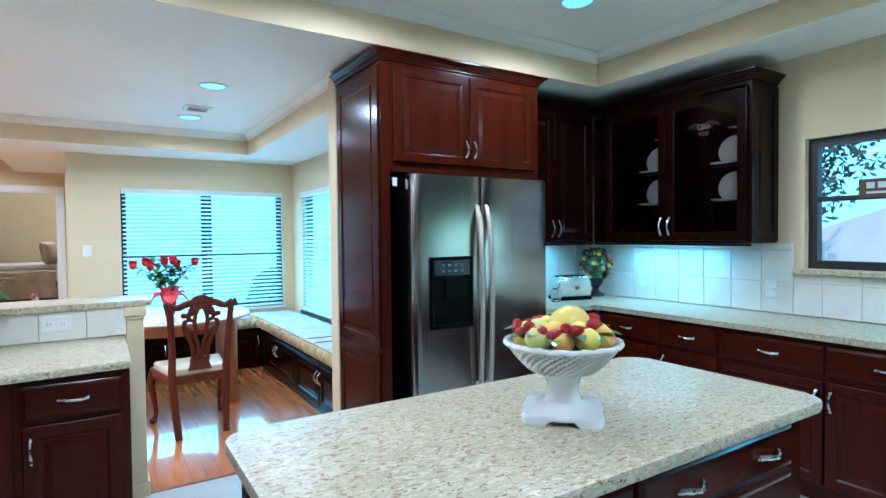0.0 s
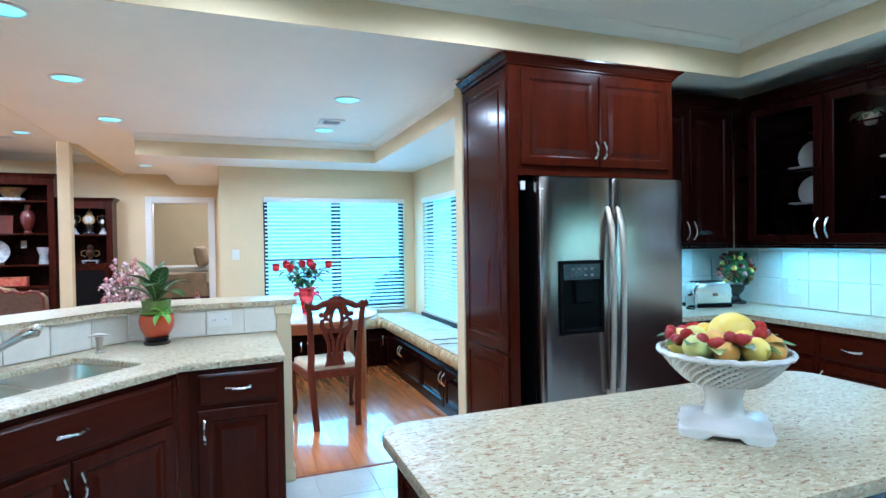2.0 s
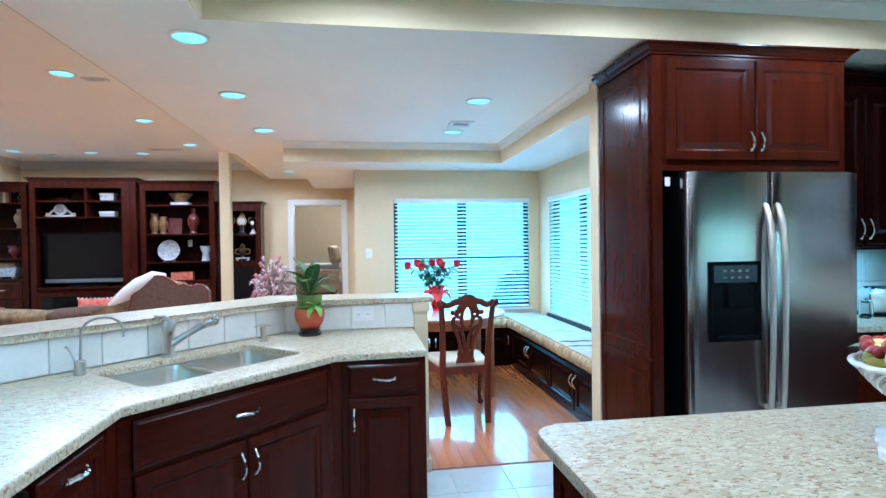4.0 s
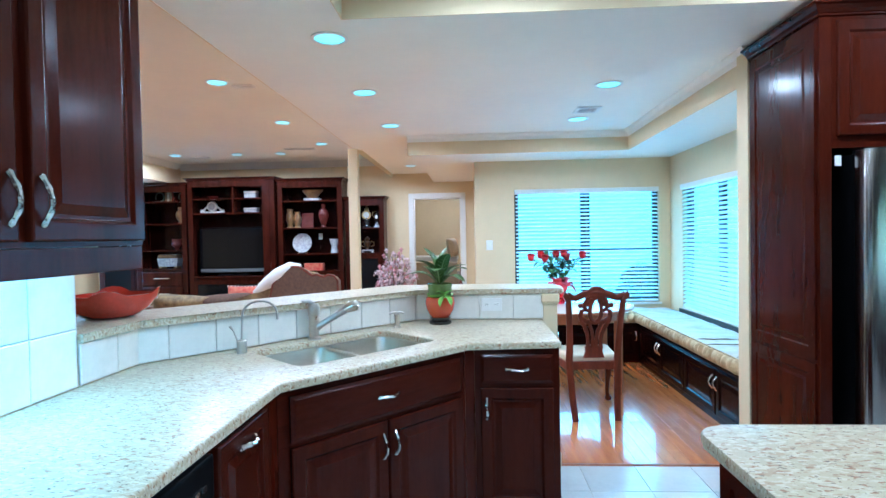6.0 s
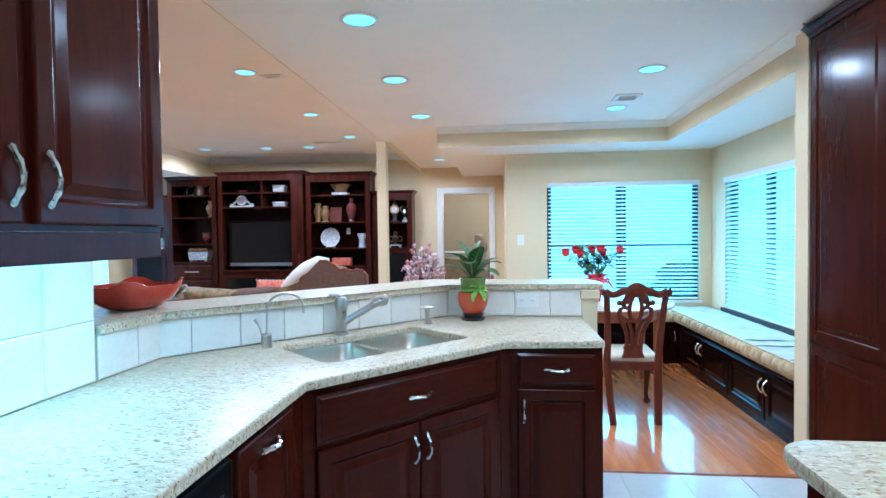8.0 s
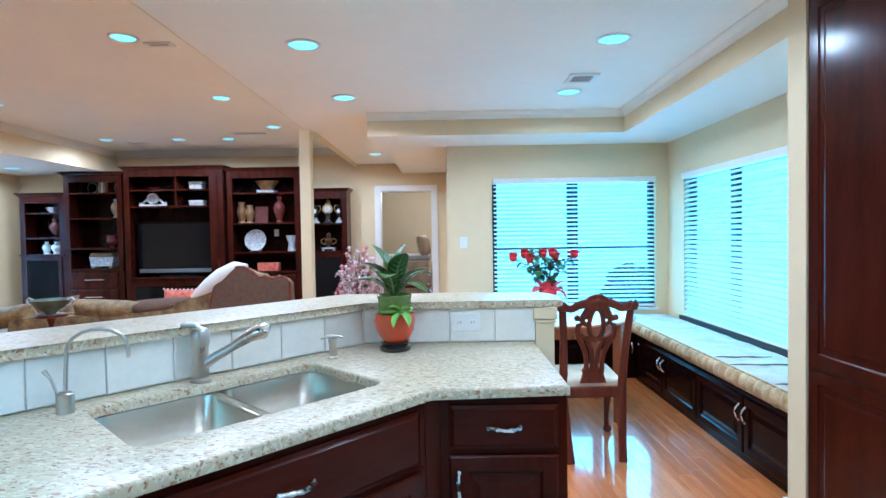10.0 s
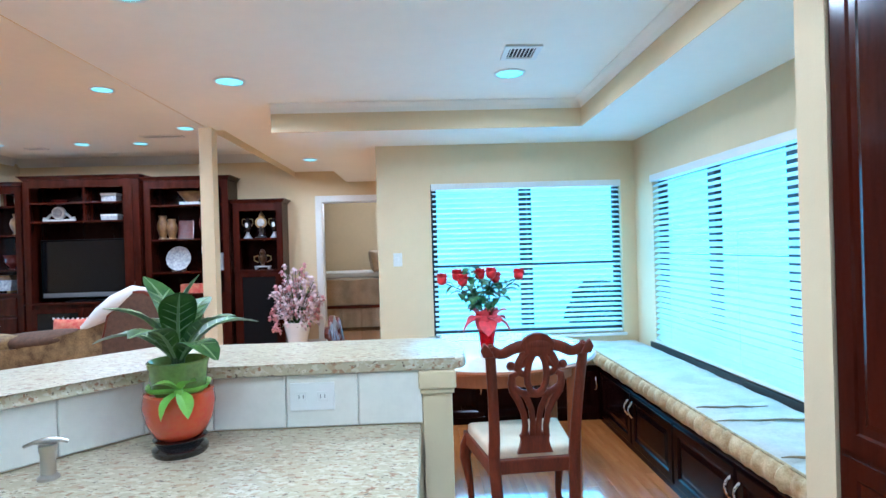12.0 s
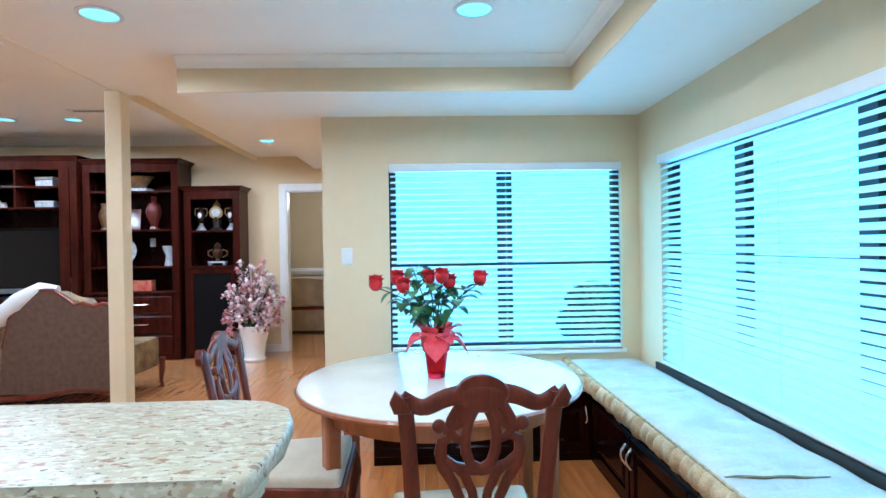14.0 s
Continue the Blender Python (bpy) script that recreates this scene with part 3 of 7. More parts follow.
# Uppers on the west wall.


def upper_cabinet(label, w, d, z0, z1, fronts, at, rail=0.05, group="wall cabinets", hollow=False, wood=None):
    wood = wood or WOOD
    t = thing("wall_cabinet", label, "cabinet", at, group)
    s = Shape()
    if hollow:
        s.box(0, w, d - 0.012, d, z0, z1).box(0, 0.02, 0, d - 0.012, z0, z1).box(w - 0.02, w, 0, d - 0.012, z0, z1)
        s.box(0.02, w - 0.02, 0, d - 0.012, z0, z0 + 0.02).box(0.02, w - 0.02, 0, d - 0.012, z1 - 0.02, z1)
    else:
        s.box(0, w, 0, d, z0, z1)
    part("body", s, wood, t)
    if rail:
        part("light_rail", Shape().box(0, w, 0.0, 0.02, z0 - rail, z0 - 0.001, 0.003), wood, t)
    for f in fronts:
        front(t, *f, wood=wood)
    return t


for y0 in (0.84, -0.12, -1.08):
    upper_cabinet("tall cherry wall cabinet with two raised panel doors", 0.955, 0.33, 1.40, 2.49,
                  [("door", 0.012, 0.458, 1.415, 2.44, "rb"), ("door", 0.496, 0.943, 1.415, 2.44, "lb")], facing(-1.365, y0, "e"), rail=0.075)

# Refrigerator enclosure and refrigerator.
t = thing("refrigerator_surround", "tall cherry surround with two doors above the refrigerator", "cabinet", pose(1.355, 2.80, 0))
part("side_panel", Shape().box(0.0, 0.055, 0.0, 0.655, 0, 2.42), WOOD, t)
p = part("panel", Shape().nested(0.61, 1.62, SIDE_STEPS), WOOD, t, at=pose(-0.0005, 0.635, 0.78, 0, 0, -90))
p = part("panel", Shape().nested(0.61, 0.70, SIDE_STEPS), WOOD, t, at=pose(-0.0005, 0.635, 0.06, 0, 0, -90))
part("side_panel", Shape().box(1.145, 1.175, 0.0, 0.655, 0, 2.42), WOOD, t)
part("upper_body", Shape().box(0.056, 1.144, 0.0, 0.655, 1.80, 2.42), WOOD, t)
front(t, "door", 0.075, 0.598, 1.855, 2.40, "rb")
front(t, "door", 0.604, 1.130, 1.855, 2.40, "lb")
part("crown", Shape().crown(0, 1.175, 0, 0.655, 2.4205, COVE), WOOD_H, t)
part("sticker", Shape().box(0.075, 0.105, 0.008, 0.012, 1.715, 1.765), TRIM, t, "small white and red sticker")

HANDLESTEEL = material("champagne_steel", (0.62, 0.55, 0.45), 0.42, metal=0.7, scale=14, amount=0.05)
KEYGREY = material("grey_key", (0.16, 0.16, 0.16), 0.5, scale=20, amount=0.1)
t = thing("refrigerator", "side by side stainless steel refrigerator with water dispenser", "refrigerator", pose(1.484, 2.68, 0))
part("body", Shape().box(0.008, 0.998, 0.075, 0.74, 0.02, 1.765, 0.004), BLACK, t)
for x0, x1 in ((0.0, 0.476), (0.482, 1.006)):
    swell = [(x0 + (x1 - x0) * k / 16, 0.004 * (2 * k / 16 - 1) ** 2 - 0.008) for k in range(1, 16)]
    swell = [(x0, 0.012), (x0 + 0.002, 0.004), (x0 + 0.007, -0.002)] + swell + [(x1 - 0.007, -0.002), (x1 - 0.002, 0.004), (x1, 0.012)]
    d = part("door", Shape().prism(swell + [(x1, 0.072), (x0, 0.072)], 0.10, 1.778, 0.004), STEEL, t, smooth=True)
    hx = x1 - 0.036 if x0 == 0 else x0 + 0.030
    pts = [(hx, 0.0, 0.53), (hx, -0.040, 0.535), (hx, -0.048, 0.62), (hx, -0.058, 0.85), (hx, -0.062, 1.10), (hx, -0.058, 1.33), (hx, -0.044, 1.50), (hx, -0.012, 1.60), (hx, 0.004, 1.615)]
    part("handle", Shape().tube(pts, [0.014, 0.016, 0.015, 0.015, 0.015, 0.017, 0.019, 0.013, 0.006], 12), HANDLESTEEL, d, "long bowed champagne metal handle", smooth=True)
    if x0 == 0:
        q = part("dispenser", Shape().nested(0.302, 0.42, ((0.0, -0.004), (0.0, 0.010), (0.012, 0.012), (0.02, 0.012), (0.026, 0.004))), BLACK, d, "black plastic water dispenser", at=pose(0.104, -0.004, 0.885))
part("control_strip", Shape().box(0.132, 0.380, -0.0160, -0.0100, 1.195, 1.285), SCREEN, t, "glossy black control strip")
for i in range(4):
    for j in range(2):
        part("key", Shape().box(0.185 + 0.043 * i, 0.203 + 0.043 * i, -0.0178, -0.0161, 1.215 + 0.035 * j, 1.228 + 0.035 * j), KEYGREY, t)
part("dispenser_cradle", Shape().box(0.20, 0.33, -0.03, -0.003, 1.06, 1.19, 0.012), BLACK, t)
part("drip_tray", Shape().box(0.15, 0.38, -0.035, -0.003, 0.895, 0.915, 0.006), BLACK, t)
part("grille", Shape().box(0.01, 0.996, 0.03, 0.06, 0.015, 0.095, 0.004), BLACK, t)
part("badge", Shape().box(0.90, 0.93, -0.003, 0.001, 1.62, 1.67, 0.001), CHROME, t)
for k in range(3):
    part("hinge_cap", Shape().box(0.02 + 0.46 * k, 0.07 + 0.46 * k, 0.02, 0.12, 1.766, 1.785, 0.004), BLACK, t)

# North and east runs.
base_cabinet("cherry cabinet with a drawer over one door", 0.585, 0.62, std(0.585), facing(2.535, 2.835, "s"))
s = Shape().prism([(2.533, 2.805), (3.095, 2.805), (3.095, -2.98), (EAST_K - 0.012, -2.98), (EAST_K - 0.012, NORTH_K - 0.012), (2.533, NORTH_K - 0.012)], COUNTER - 0.032, COUNTER, 0.009)
whole("countertop", s, GRANITE, "polished cream granite counter along the window wall", "countertop", smooth=True)
for y1, w, two in ((2.80, 0.515, False), (2.284, 0.42, False), (1.863, 1.11, True), (0.752, 1.11, True), (-0.359, 1.11, True), (-1.47, 1.11, True)):
    if two:
        m = w / 2
        fr = [("drawer", 0.016, m - 0.005, 0.695, 0.845, "mid"), ("drawer", m + 0.005, w - 0.016, 0.695, 0.845, "mid"), ("door", 0.016, m - 0.005, 0.125, 0.665, "rt"), ("door", m + 0.005, w - 0.016, 0.125, 0.665, "lt")]
    else:
        fr = std(w)
    base_cabinet("cherry cabinet with drawers over doors", w, 0.56, fr, facing(3.125, y1, "w"))
# Same cherry as the other cabinets; the corner's shade is in its colour.
NORTHCAB = upper_cabinet("cherry wall cabinet with two raised panel doors", 0.84, 0.37, 1.36, 2.38, [("door", 0.02, 0.40, 1.375, 2.34, "rb"), ("door", 0.41, 0.79, 1.375, 2.34, "lb")], facing(2.535, 3.085, "s"), rail=0.018, wood=DARK_SHADED_WOOD)
part("crown", Shape().crown(0, 0.80, 0, 0.37, 2.381, COVE), DARK_SHADED_WOOD, NORTHCAB)
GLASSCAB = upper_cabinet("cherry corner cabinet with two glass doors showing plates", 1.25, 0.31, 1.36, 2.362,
                         [("glass", 0.13, 0.665, 1.375, 2.325, "rb"), ("glass", 0.675, 1.235, 1.375, 2.325, "lb")], facing(3.385, 3.083, "w"), rail=0.018, hollow=True, wood=DARK_SHADED_WOOD)
part("end_panel", Shape().nested(0.31, 0.98, SIDE_STEPS), DARK_SHADED_WOOD, GLASSCAB, at=pose(1.2505, 0.0, 1.37, 0, 0, 90))
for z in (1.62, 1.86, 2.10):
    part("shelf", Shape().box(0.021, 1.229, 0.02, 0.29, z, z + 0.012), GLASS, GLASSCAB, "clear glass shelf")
part("crown", Shape().crown(1.0, 2.25, 0.0, 0.31, 2.363, COVE).move(pose(-1.0, 0, 0)), DARK_SHADED_WOOD, GLASSCAB)
upper_cabinet("cherry wall cabinet with two raised panel doors", 1.25, 0.31, 1.62, 2.40, [("door", 0.02, 0.62, 1.635, 2.36, "rb"), ("door", 0.63, 1.23, 1.635, 2.36, "lb")], facing(3.385, 0.42, "w"), wood=DARK_SHADED_WOOD)
# Unseen cabinet, added so the refrigerator mirrors dark wood instead of bare wall.
upper_cabinet("cherry wall cabinet with two raised panel doors", 1.25, 0.31, 1.36, 2.40, [("door", 0.02, 0.62, 1.375, 2.36, "rb"), ("door", 0.63, 1.23, 1.375, 2.36, "lb")], facing(3.385, -0.84, "w"), wood=DARK_SHADED_WOOD)
# Run along the south wall, as mirrored in the refrigerator doors.
for k in range(4):
    base_cabinet("cherry cabinet with a drawer over two doors", 1.02, 0.56, std(1.02, True), facing(3.085 - 1.025 * k, -2.42, 180))
    upper_cabinet("tall cherry wall cabinet with two raised panel doors", 1.02, 0.33, 1.40, 2.49,
                  [("door", 0.012, 0.505, 1.415, 2.44, "rb"), ("door", 0.515, 1.008, 1.415, 2.44, "lb")], facing(3.085 - 1.025 * k, -2.655, 180), rail=0.06)
whole("countertop", Shape().box(-0.982, 3.092, -2.985, -2.39, COUNTER - 0.032, COUNTER, 0.008), GRANITE, "polished cream granite counter along the south wall", "countertop", smooth=True)
# Island.
t = thing("kitchen_island", "cherry kitchen island with drawers under granite", "island", pose(0.31, 0.85, 0))
part("body", Shape().box(0, 1.555, 0.0, 0.64, 0.10, 0.872).box(0.05, 1.505, 0.06, 0.58, 0, 0.10), WOOD, t)
for x0 in (0.025, 0.755):
    for z0, z1 in ((0.72, 0.852), (0.44, 0.705), (0.125, 0.425)):
        drawer = front(t, "drawer", x0, x0 + 0.715, z0, z1)
        for hx in (0.19, 0.56):
            part("handle", HANDLE_H, CHROME, drawer, "satin chrome bow pull", at=pose(hx, -0.020, (z1 - z0) / 2))
part("end_panel", Shape().nested(0.60, 0.74, SIDE_STEPS), WOOD, t, at=pose(-0.0005, 0.62, 0.115, 0, 0, -90))
part("end_panel", Shape().nested(0.60, 0.74, SIDE_STEPS), WOOD, t, at=pose(1.5555, 0.02, 0.115, 0, 0, 90))


def rounded(x0, x1, y0, y1, r, seg=5):
    pts = []
    for cx, cy, a0 in ((x1 - r, y0 + r, -90), (x1 - r, y1 - r, 0), (x0 + r, y1 - r, 90), (x0 + r, y0 + r, 180)):
        for k in range(seg + 1):
            a = radians(a0 + 90 * k / seg)
            pts.append((cx + r * math.cos(a), cy + r * math.sin(a)))
    return pts


whole("island_top", Shape().prism(rounded(0.262, 1.94, 0.795, 1.55, 0.075, 7), COUNTER - 0.032, COUNTER, 0.010), GRANITE, "polished speckled granite slab on the island", "countertop", smooth=True)

# Bench round the nook.
def bench(label, w, at, doors, d, first=0.0):
    t = thing("window_bench", label, "bench", at, "window benches")
    part("body", Shape().box(0, w, 0, d, 0.0, 0.415), DARK_SHADED_WOOD, t)
    part("seat_board", Shape().box(-0.001, w, -0.02, d, 0.416, 0.438, 0.004), DARK_SHADED_WOOD, t)
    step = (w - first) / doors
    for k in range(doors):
        front(t, "door", first + step * k + 0.008, first + step * (k + 1) - 0.008, 0.055, 0.395, "rt" if k % 2 == 0 else "lt", wood=DARK_SHADED_WOOD)
    return t


bench("dark cherry window bench with cupboard doors", 3.08, facing(1.49, 6.69, "w"), 4, 0.535, 0.63)
bench("dark cherry window bench behind the table", 1.37, facing(0.12, 6.16, "s"), 3, 0.535)


RUFFLE = material("ruffle_cloth", (0.66, 0.52, 0.30), 0.8, scale=16, bump=0.2, bump_scale=60, second=(0.34, 0.21, 0.08))


def seat_cushion(x0, x1, y0, y1, z0, h, label):
    """A quilted pad: gathered edge, shallow puckers and folds."""
    nx, ny = max(8, int((x1 - x0) / 0.03)), max(8, int((y1 - y0) / 0.03))
    s = Shape()
    grid = []
    for i in range(nx + 1):
        row = []
        for j in range(ny + 1):
            x, y = x0 + (x1 - x0) * i / nx, y0 + (y1 - y0) * j / ny
            e = min(i, nx - i, j, ny - j)
            drop = (0.030, 0.010, 0.003)[e] if e < 3 else 0.0
            n1 = noise.noise(Vector((x * 2.2, y * 5, 1.3)))
            fold = 0.016 * (1 - min(1.0, abs(n1) * 6)) * (1 if e > 1 else 0)
            row.append(s.bm.verts.new((x, y, z0 + h - drop - fold + 0.008 * noise.noise(Vector((x * 6, y * 6, 0))))))
        grid.append(row)
    for i in range(nx):
        for j in range(ny):
            s.bm.faces.new((grid[i][j], grid[i + 1][j], grid[i + 1][j + 1], grid[i][j + 1]))
    rim = [grid[i][0] for i in range(nx + 1)] + [grid[nx][j] for j in range(1, ny + 1)] + [grid[i][ny] for i in range(nx - 1, -1, -1)] + [grid[0][j] for j in range(ny - 1, 0, -1)]
    cx, cy = (x0 + x1) / 2, (y0 + y1) / 2
    mid, low = [], []
    for k, v in enumerate(rim):
        pucker = 0.006 * math.sin(k * 1.9) + 0.004 * math.sin(k * 4.1)
        ox = math.copysign(0.012 + pucker, v.co.x - cx) if abs(v.co.x - x0) < 1e-4 or abs(v.co.x - x1) < 1e-4 else 0
        oy = math.copysign(0.012 + pucker, v.co.y - cy) if abs(v.co.y - y0) < 1e-4 or abs(v.co.y - y1) < 1e-4 else 0
        mid.append(s.bm.verts.new((v.co.x + ox, v.co.y + oy, z0 + h * 0.35)))
        low.append(s.bm.verts.new((v.co.x, v.co.y, z0)))
    k = len(rim)
    for a, b in ((rim, mid), (mid, low)):
        for i in range(k):
            s.bm.faces.new((a[i], a[(i + 1) % k], b[(i + 1) % k], b[i]))
    s.bm.faces.new(low[::-1])
    t = thing("bench_cushion", label, "cushion", pose(0, 0, 0), "bench cushions")
    part("pad", s, CUSHION, t, smooth=True)
    # Gathered border along the open edge, between two cords.
    p, q, out = ((x0, y0), (x0, y1), (-1, 0)) if y1 - y0 > x1 - x0 else ((x0, y0), (x1, y0), (0, -1))
    length = max(y1 - y0, x1 - x0)
    n = int(length / 0.012)
    s = Shape()
    rows = []
    for i in range(n + 1):
        u = i / n
        w = u * length
        gather = 0.018 * math.sin(w * 80) * (0.6 + 0.4 * math.sin(w * 31)) + 0.010 * noise.noise(Vector((w * 14, 0, 2)))
        row = []
        for k in range(9):
            a = radians(-70 + 160 * k / 8)
            r = 0.046 + gather * math.sin(math.pi * k / 8)
            o = r * math.cos(a) - 0.008
            row.append(s.bm.verts.new((p[0] + (q[0] - p[0]) * u + out[0] * o, p[1] + (q[1] - p[1]) * u + out[1] * o, z0 + 0.055 + r * 1.15 * math.sin(a))))
        rows.append(row)
    for a, b in zip(rows, rows[1:]):
        for k in range(8):
            s.bm.faces.new((a[k], a[k + 1], b[k + 1], b[k]))
    part("gathered_border", s, RUFFLE, t, "gathered gold and cream border", smooth=True)
    for z, o in ((z0 + 0.108, 0.006), (z0 + 0.010, 0.012)):
        part("piping", Shape().tube([(p[0] + out[0] * o, p[1] + out[1] * o, z), ((p[0] + q[0]) / 2 + out[0] * o, (p[1] + q[1]) / 2 + out[1] * o, z + 0.002), (q[0] + out[0] * o, q[1] + out[1] * o, z)], 0.006, 6), CORD, t)
    return t


long_pad = seat_cushion(1.475, 2.012, 3.61, 6.68, 0.439, 0.105, "long pale quilted cushion with gathered gold edge on the bench")
# Creases across the pad: their dark line of shade drawn as thin tan tubes.
CREASE = material("crease_shade", (0.30, 0.22, 0.12), 0.8, scale=20, amount=0.2)
for y, xa, xb in ((4.62, 1.50, 1.86), (4.40, 1.48, 1.99), (3.95, 1.50, 1.80)):
    part("crease", Shape().tube([(xa + (xb - xa) * k / 8, y - 0.03 * k / 8 + 0.002 * math.sin(2.1 * k + y), 0.546 + 0.002 * math.sin(k * 1.7)) for k in range(9)], [0.002, 0.005, 0.006, 0.006, 0.005, 0.006, 0.006, 0.004, 0.002], 6), CREASE, long_pad, "tan line put in for the shade of a crease", smooth=True)
seat_cushion(0.13, 1.455, 6.145, 6.68, 0.439, 0.10, "pale quilted cushion on the bench behind the table")


# ---- windows ----
def blind(name, label, at, w, z0, z1, pitch=0.0445, tilt=22):
    t = thing(name, label, "blind", at, "window blinds")
    part("head_rail", Shape().box(-0.01, w + 0.01, -0.05, 0.02, z1 - 0.055, z1, 0.004), TRIM, t)
    slat = Shape().prism([(-0.024, -0.001), (0, 0.0025), (0.024, -0.001), (0.024, 0.001), (0, 0.0048), (-0.024, 0.001)], 0, w, axis="x").mesh("slat", BLINDWHITE)
    z = z1 - 0.085
    while z > z0 + 0.05:
        part("slat", slat, BLINDWHITE, t, at=pose(0, -0.010, z, tilt))
        z -= pitch
    part("bottom_rail", Shape().box(0, w, -0.035, 0.012, z0 + 0.006, z0 + 0.028, 0.003), TRIM, t)
    for u in (0.12, 0.5, 0.88):
        part("cord", Shape().tube([(w * u, -0.036, z0 + 0.02), (w * u, -0.036, z1 - 0.05)], 0.0016, 5), TRIM, t)
    return t


def window(name, label, at, w, z0, z1, mull=0.07, rail=0.5, frame_mat=None, lights=2):
    """A sash window: x along the wall, y to the outside."""
    fm = frame_mat or BRONZE
    t = thing(name, label, "window", at, kind="structure")
    s = Shape().box(0, w, 0.05, 0.11, z1 - 0.05, z1).box(0, w, 0.05, 0.11, z0, z0 + 0.05).box(0, 0.05, 0.05, 0.11, z0 + 0.05, z1 - 0.05).box(w - 0.05, w, 0.05, 0.11, z0 + 0.05, z1 - 0.05)
    part("window_frame", s, fm, t)
    cuts = [0.05]
    for k in range(1, lights):
        c = w * k / lights
        part("mullion", Shape().box(c - mull / 2, c + mull / 2, 0.055, 0.105, z0 + 0.05, z1 - 0.05), fm, t)
        cuts += [c - mull / 2, c + mull / 2]
    cuts.append(w - 0.05)
    zm = z0 + (z1 - z0) * rail
    for a, b in zip(cuts[::2], cuts[1::2]):
        part("meeting_rail", Shape().box(a, b, 0.06, 0.10, zm - 0.012, zm + 0.018), fm, t)
        for lo, hi in ((z0 + 0.05, zm - 0.012), (zm + 0.018, z1 - 0.05)):
            g = part("pane", Shape().box(a, b, 0.078, 0.083, lo, hi), GLASS, t)
            g.visible_shadow = False
    return t


window("window_nook_north", "dark framed double window behind white blinds", pose(0.20, NOOK_N, 0), 1.70, 0.60, 1.965, 0.11, 0.455)
blind("window_blind", "white two inch slat blind in the nook window", pose(0.215, NOOK_N + 0.025, 0), 1.67, 0.605, 1.963)
structure("trim_sill_north", Shape().box(0.18, 1.92, NOOK_N - 0.03, NOOK_N + 0.05, 0.575, 0.599, 0.004), TRIM, "white window sill", "sill")
window("window_nook_east", "dark framed triple window behind white blinds", pose(NOOK_E, 6.32, 0, 0, 0, -90), 2.45, 0.56, 1.95, 0.09, 0.52, lights=3)
blind("window_blind", "wide white slat blind above the bench", pose(NOOK_E + 0.025, 6.31, 0, 0, 0, -90), 2.43, 0.565, 1.948, tilt=36)
structure("trim_track_east", Shape().box(2.013, 2.0295, 3.60, 6.40, 0.44, 0.562), BRONZE, "dark window track above the bench cushion", "sill")
window("window_kitchen", "black framed sash window over the counter", pose(EAST_K, 1.67, 0, 0, 0, -90), 1.05, 1.20, 2.0, 0.0, 0.53, lights=1)
structure("trim_sill_kitchen", Shape().box(EAST_K - 0.05, EAST_K + 0.05, 0.58, 1.72, 1.165, 1.198, 0.006), GRANITE, "granite window sill over the backsplash", "sill")
window("window_living", "tall white framed living room window", pose(-7.40, 8.05, 0, 0, 0, 90), 1.38, 0.35, 2.10, 0.05, 0.42, TRIM, lights=1)
blind("window_blind", "white slat blind lowered in the living room window", pose(-7.425, 8.06, 0, 0, 0, 90), 1.36, 0.36, 2.098, tilt=62)

# Bedroom door casing.
s = Shape().box(-1.47, -1.381, FAR - 0.02, FAR - 0.001, 0, 2.22, 0.004).box(-0.519, -0.43, FAR - 0.02, FAR - 0.001, 0, 2.22, 0.004).box(-1.381, -0.519, FAR - 0.02, FAR - 0.001, 2.131, 2.22, 0.004)
s.box(-1.38, -1.365, FAR, FAR + 0.14, 0, 2.13).box(-0.535, -0.52, FAR, FAR + 0.14, 0, 2.13).box(-1.365, -0.535, FAR, FAR + 0.14, 2.115, 2.13)
structure("trim_door_casing", s, TRIM, "white casing round the open bedroom doorway", "trim")

# ---- ceiling lamps ----
def downlight(x, y, z, power, r=0.085):
    t = thing("downlight", "round recessed ceiling light switched on", "ceiling light", pose(x, y, z), "recessed ceiling lights")
    part("ring", Shape().lathe([(r, -0.001), (r + 0.018, -0.001), (r + 0.018, -0.006), (r, -0.010), (r - 0.004, -0.004), (r, -0.001)]), TRIM, t, smooth=True)
    part("bulb_face", Shape().lathe([(0, -0.006), (r - 0.005, -0.003), (r - 0.003, -0.001)]), LAMP, t, "glowing lamp face", smooth=True)
    d = bpy.data.lights.new("downlight_beam", "SPOT")
    d.energy, d.color, d.spot_size, d.spot_blend, d.shadow_soft_size = 2.5 * power, (0.955, 0.97, 0.92), radians(174), 0.5, 0.07
    ob = new("downlight_beam", d)
    ob.matrix_world = pose(x, y, z - 0.03)


for x, y in ((-1.07, 3.08), (-1.10, 4.20), (-1.09, 5.43), (0.715, 4.20), (0.716, 5.38)):
    downlight(x, y, CEILING, 15 if y < 3.5 else 28)
downlight(-1.30, 8.95, CEILING + 0.07, 24)
for x, y in ((-3.46, 9.0), (-4.18, 8.97), (-2.55, 8.2), (-2.6, 6.67), (-2.59, 4.94), (-5.04, 6.74), (-5.2, 8.9)):
    downlight(x, y, HIGH, 30 if y > 8.5 else 75)
downlight(-6.75, 9.1, 2.49, 26)
for x in (-0.15, 1.09, 2.325):
    downlight(x, 2.235, TRAY, 36)
    # Unseen second row, added for more light over the island.
    downlight(x, -0.30, TRAY, 36)


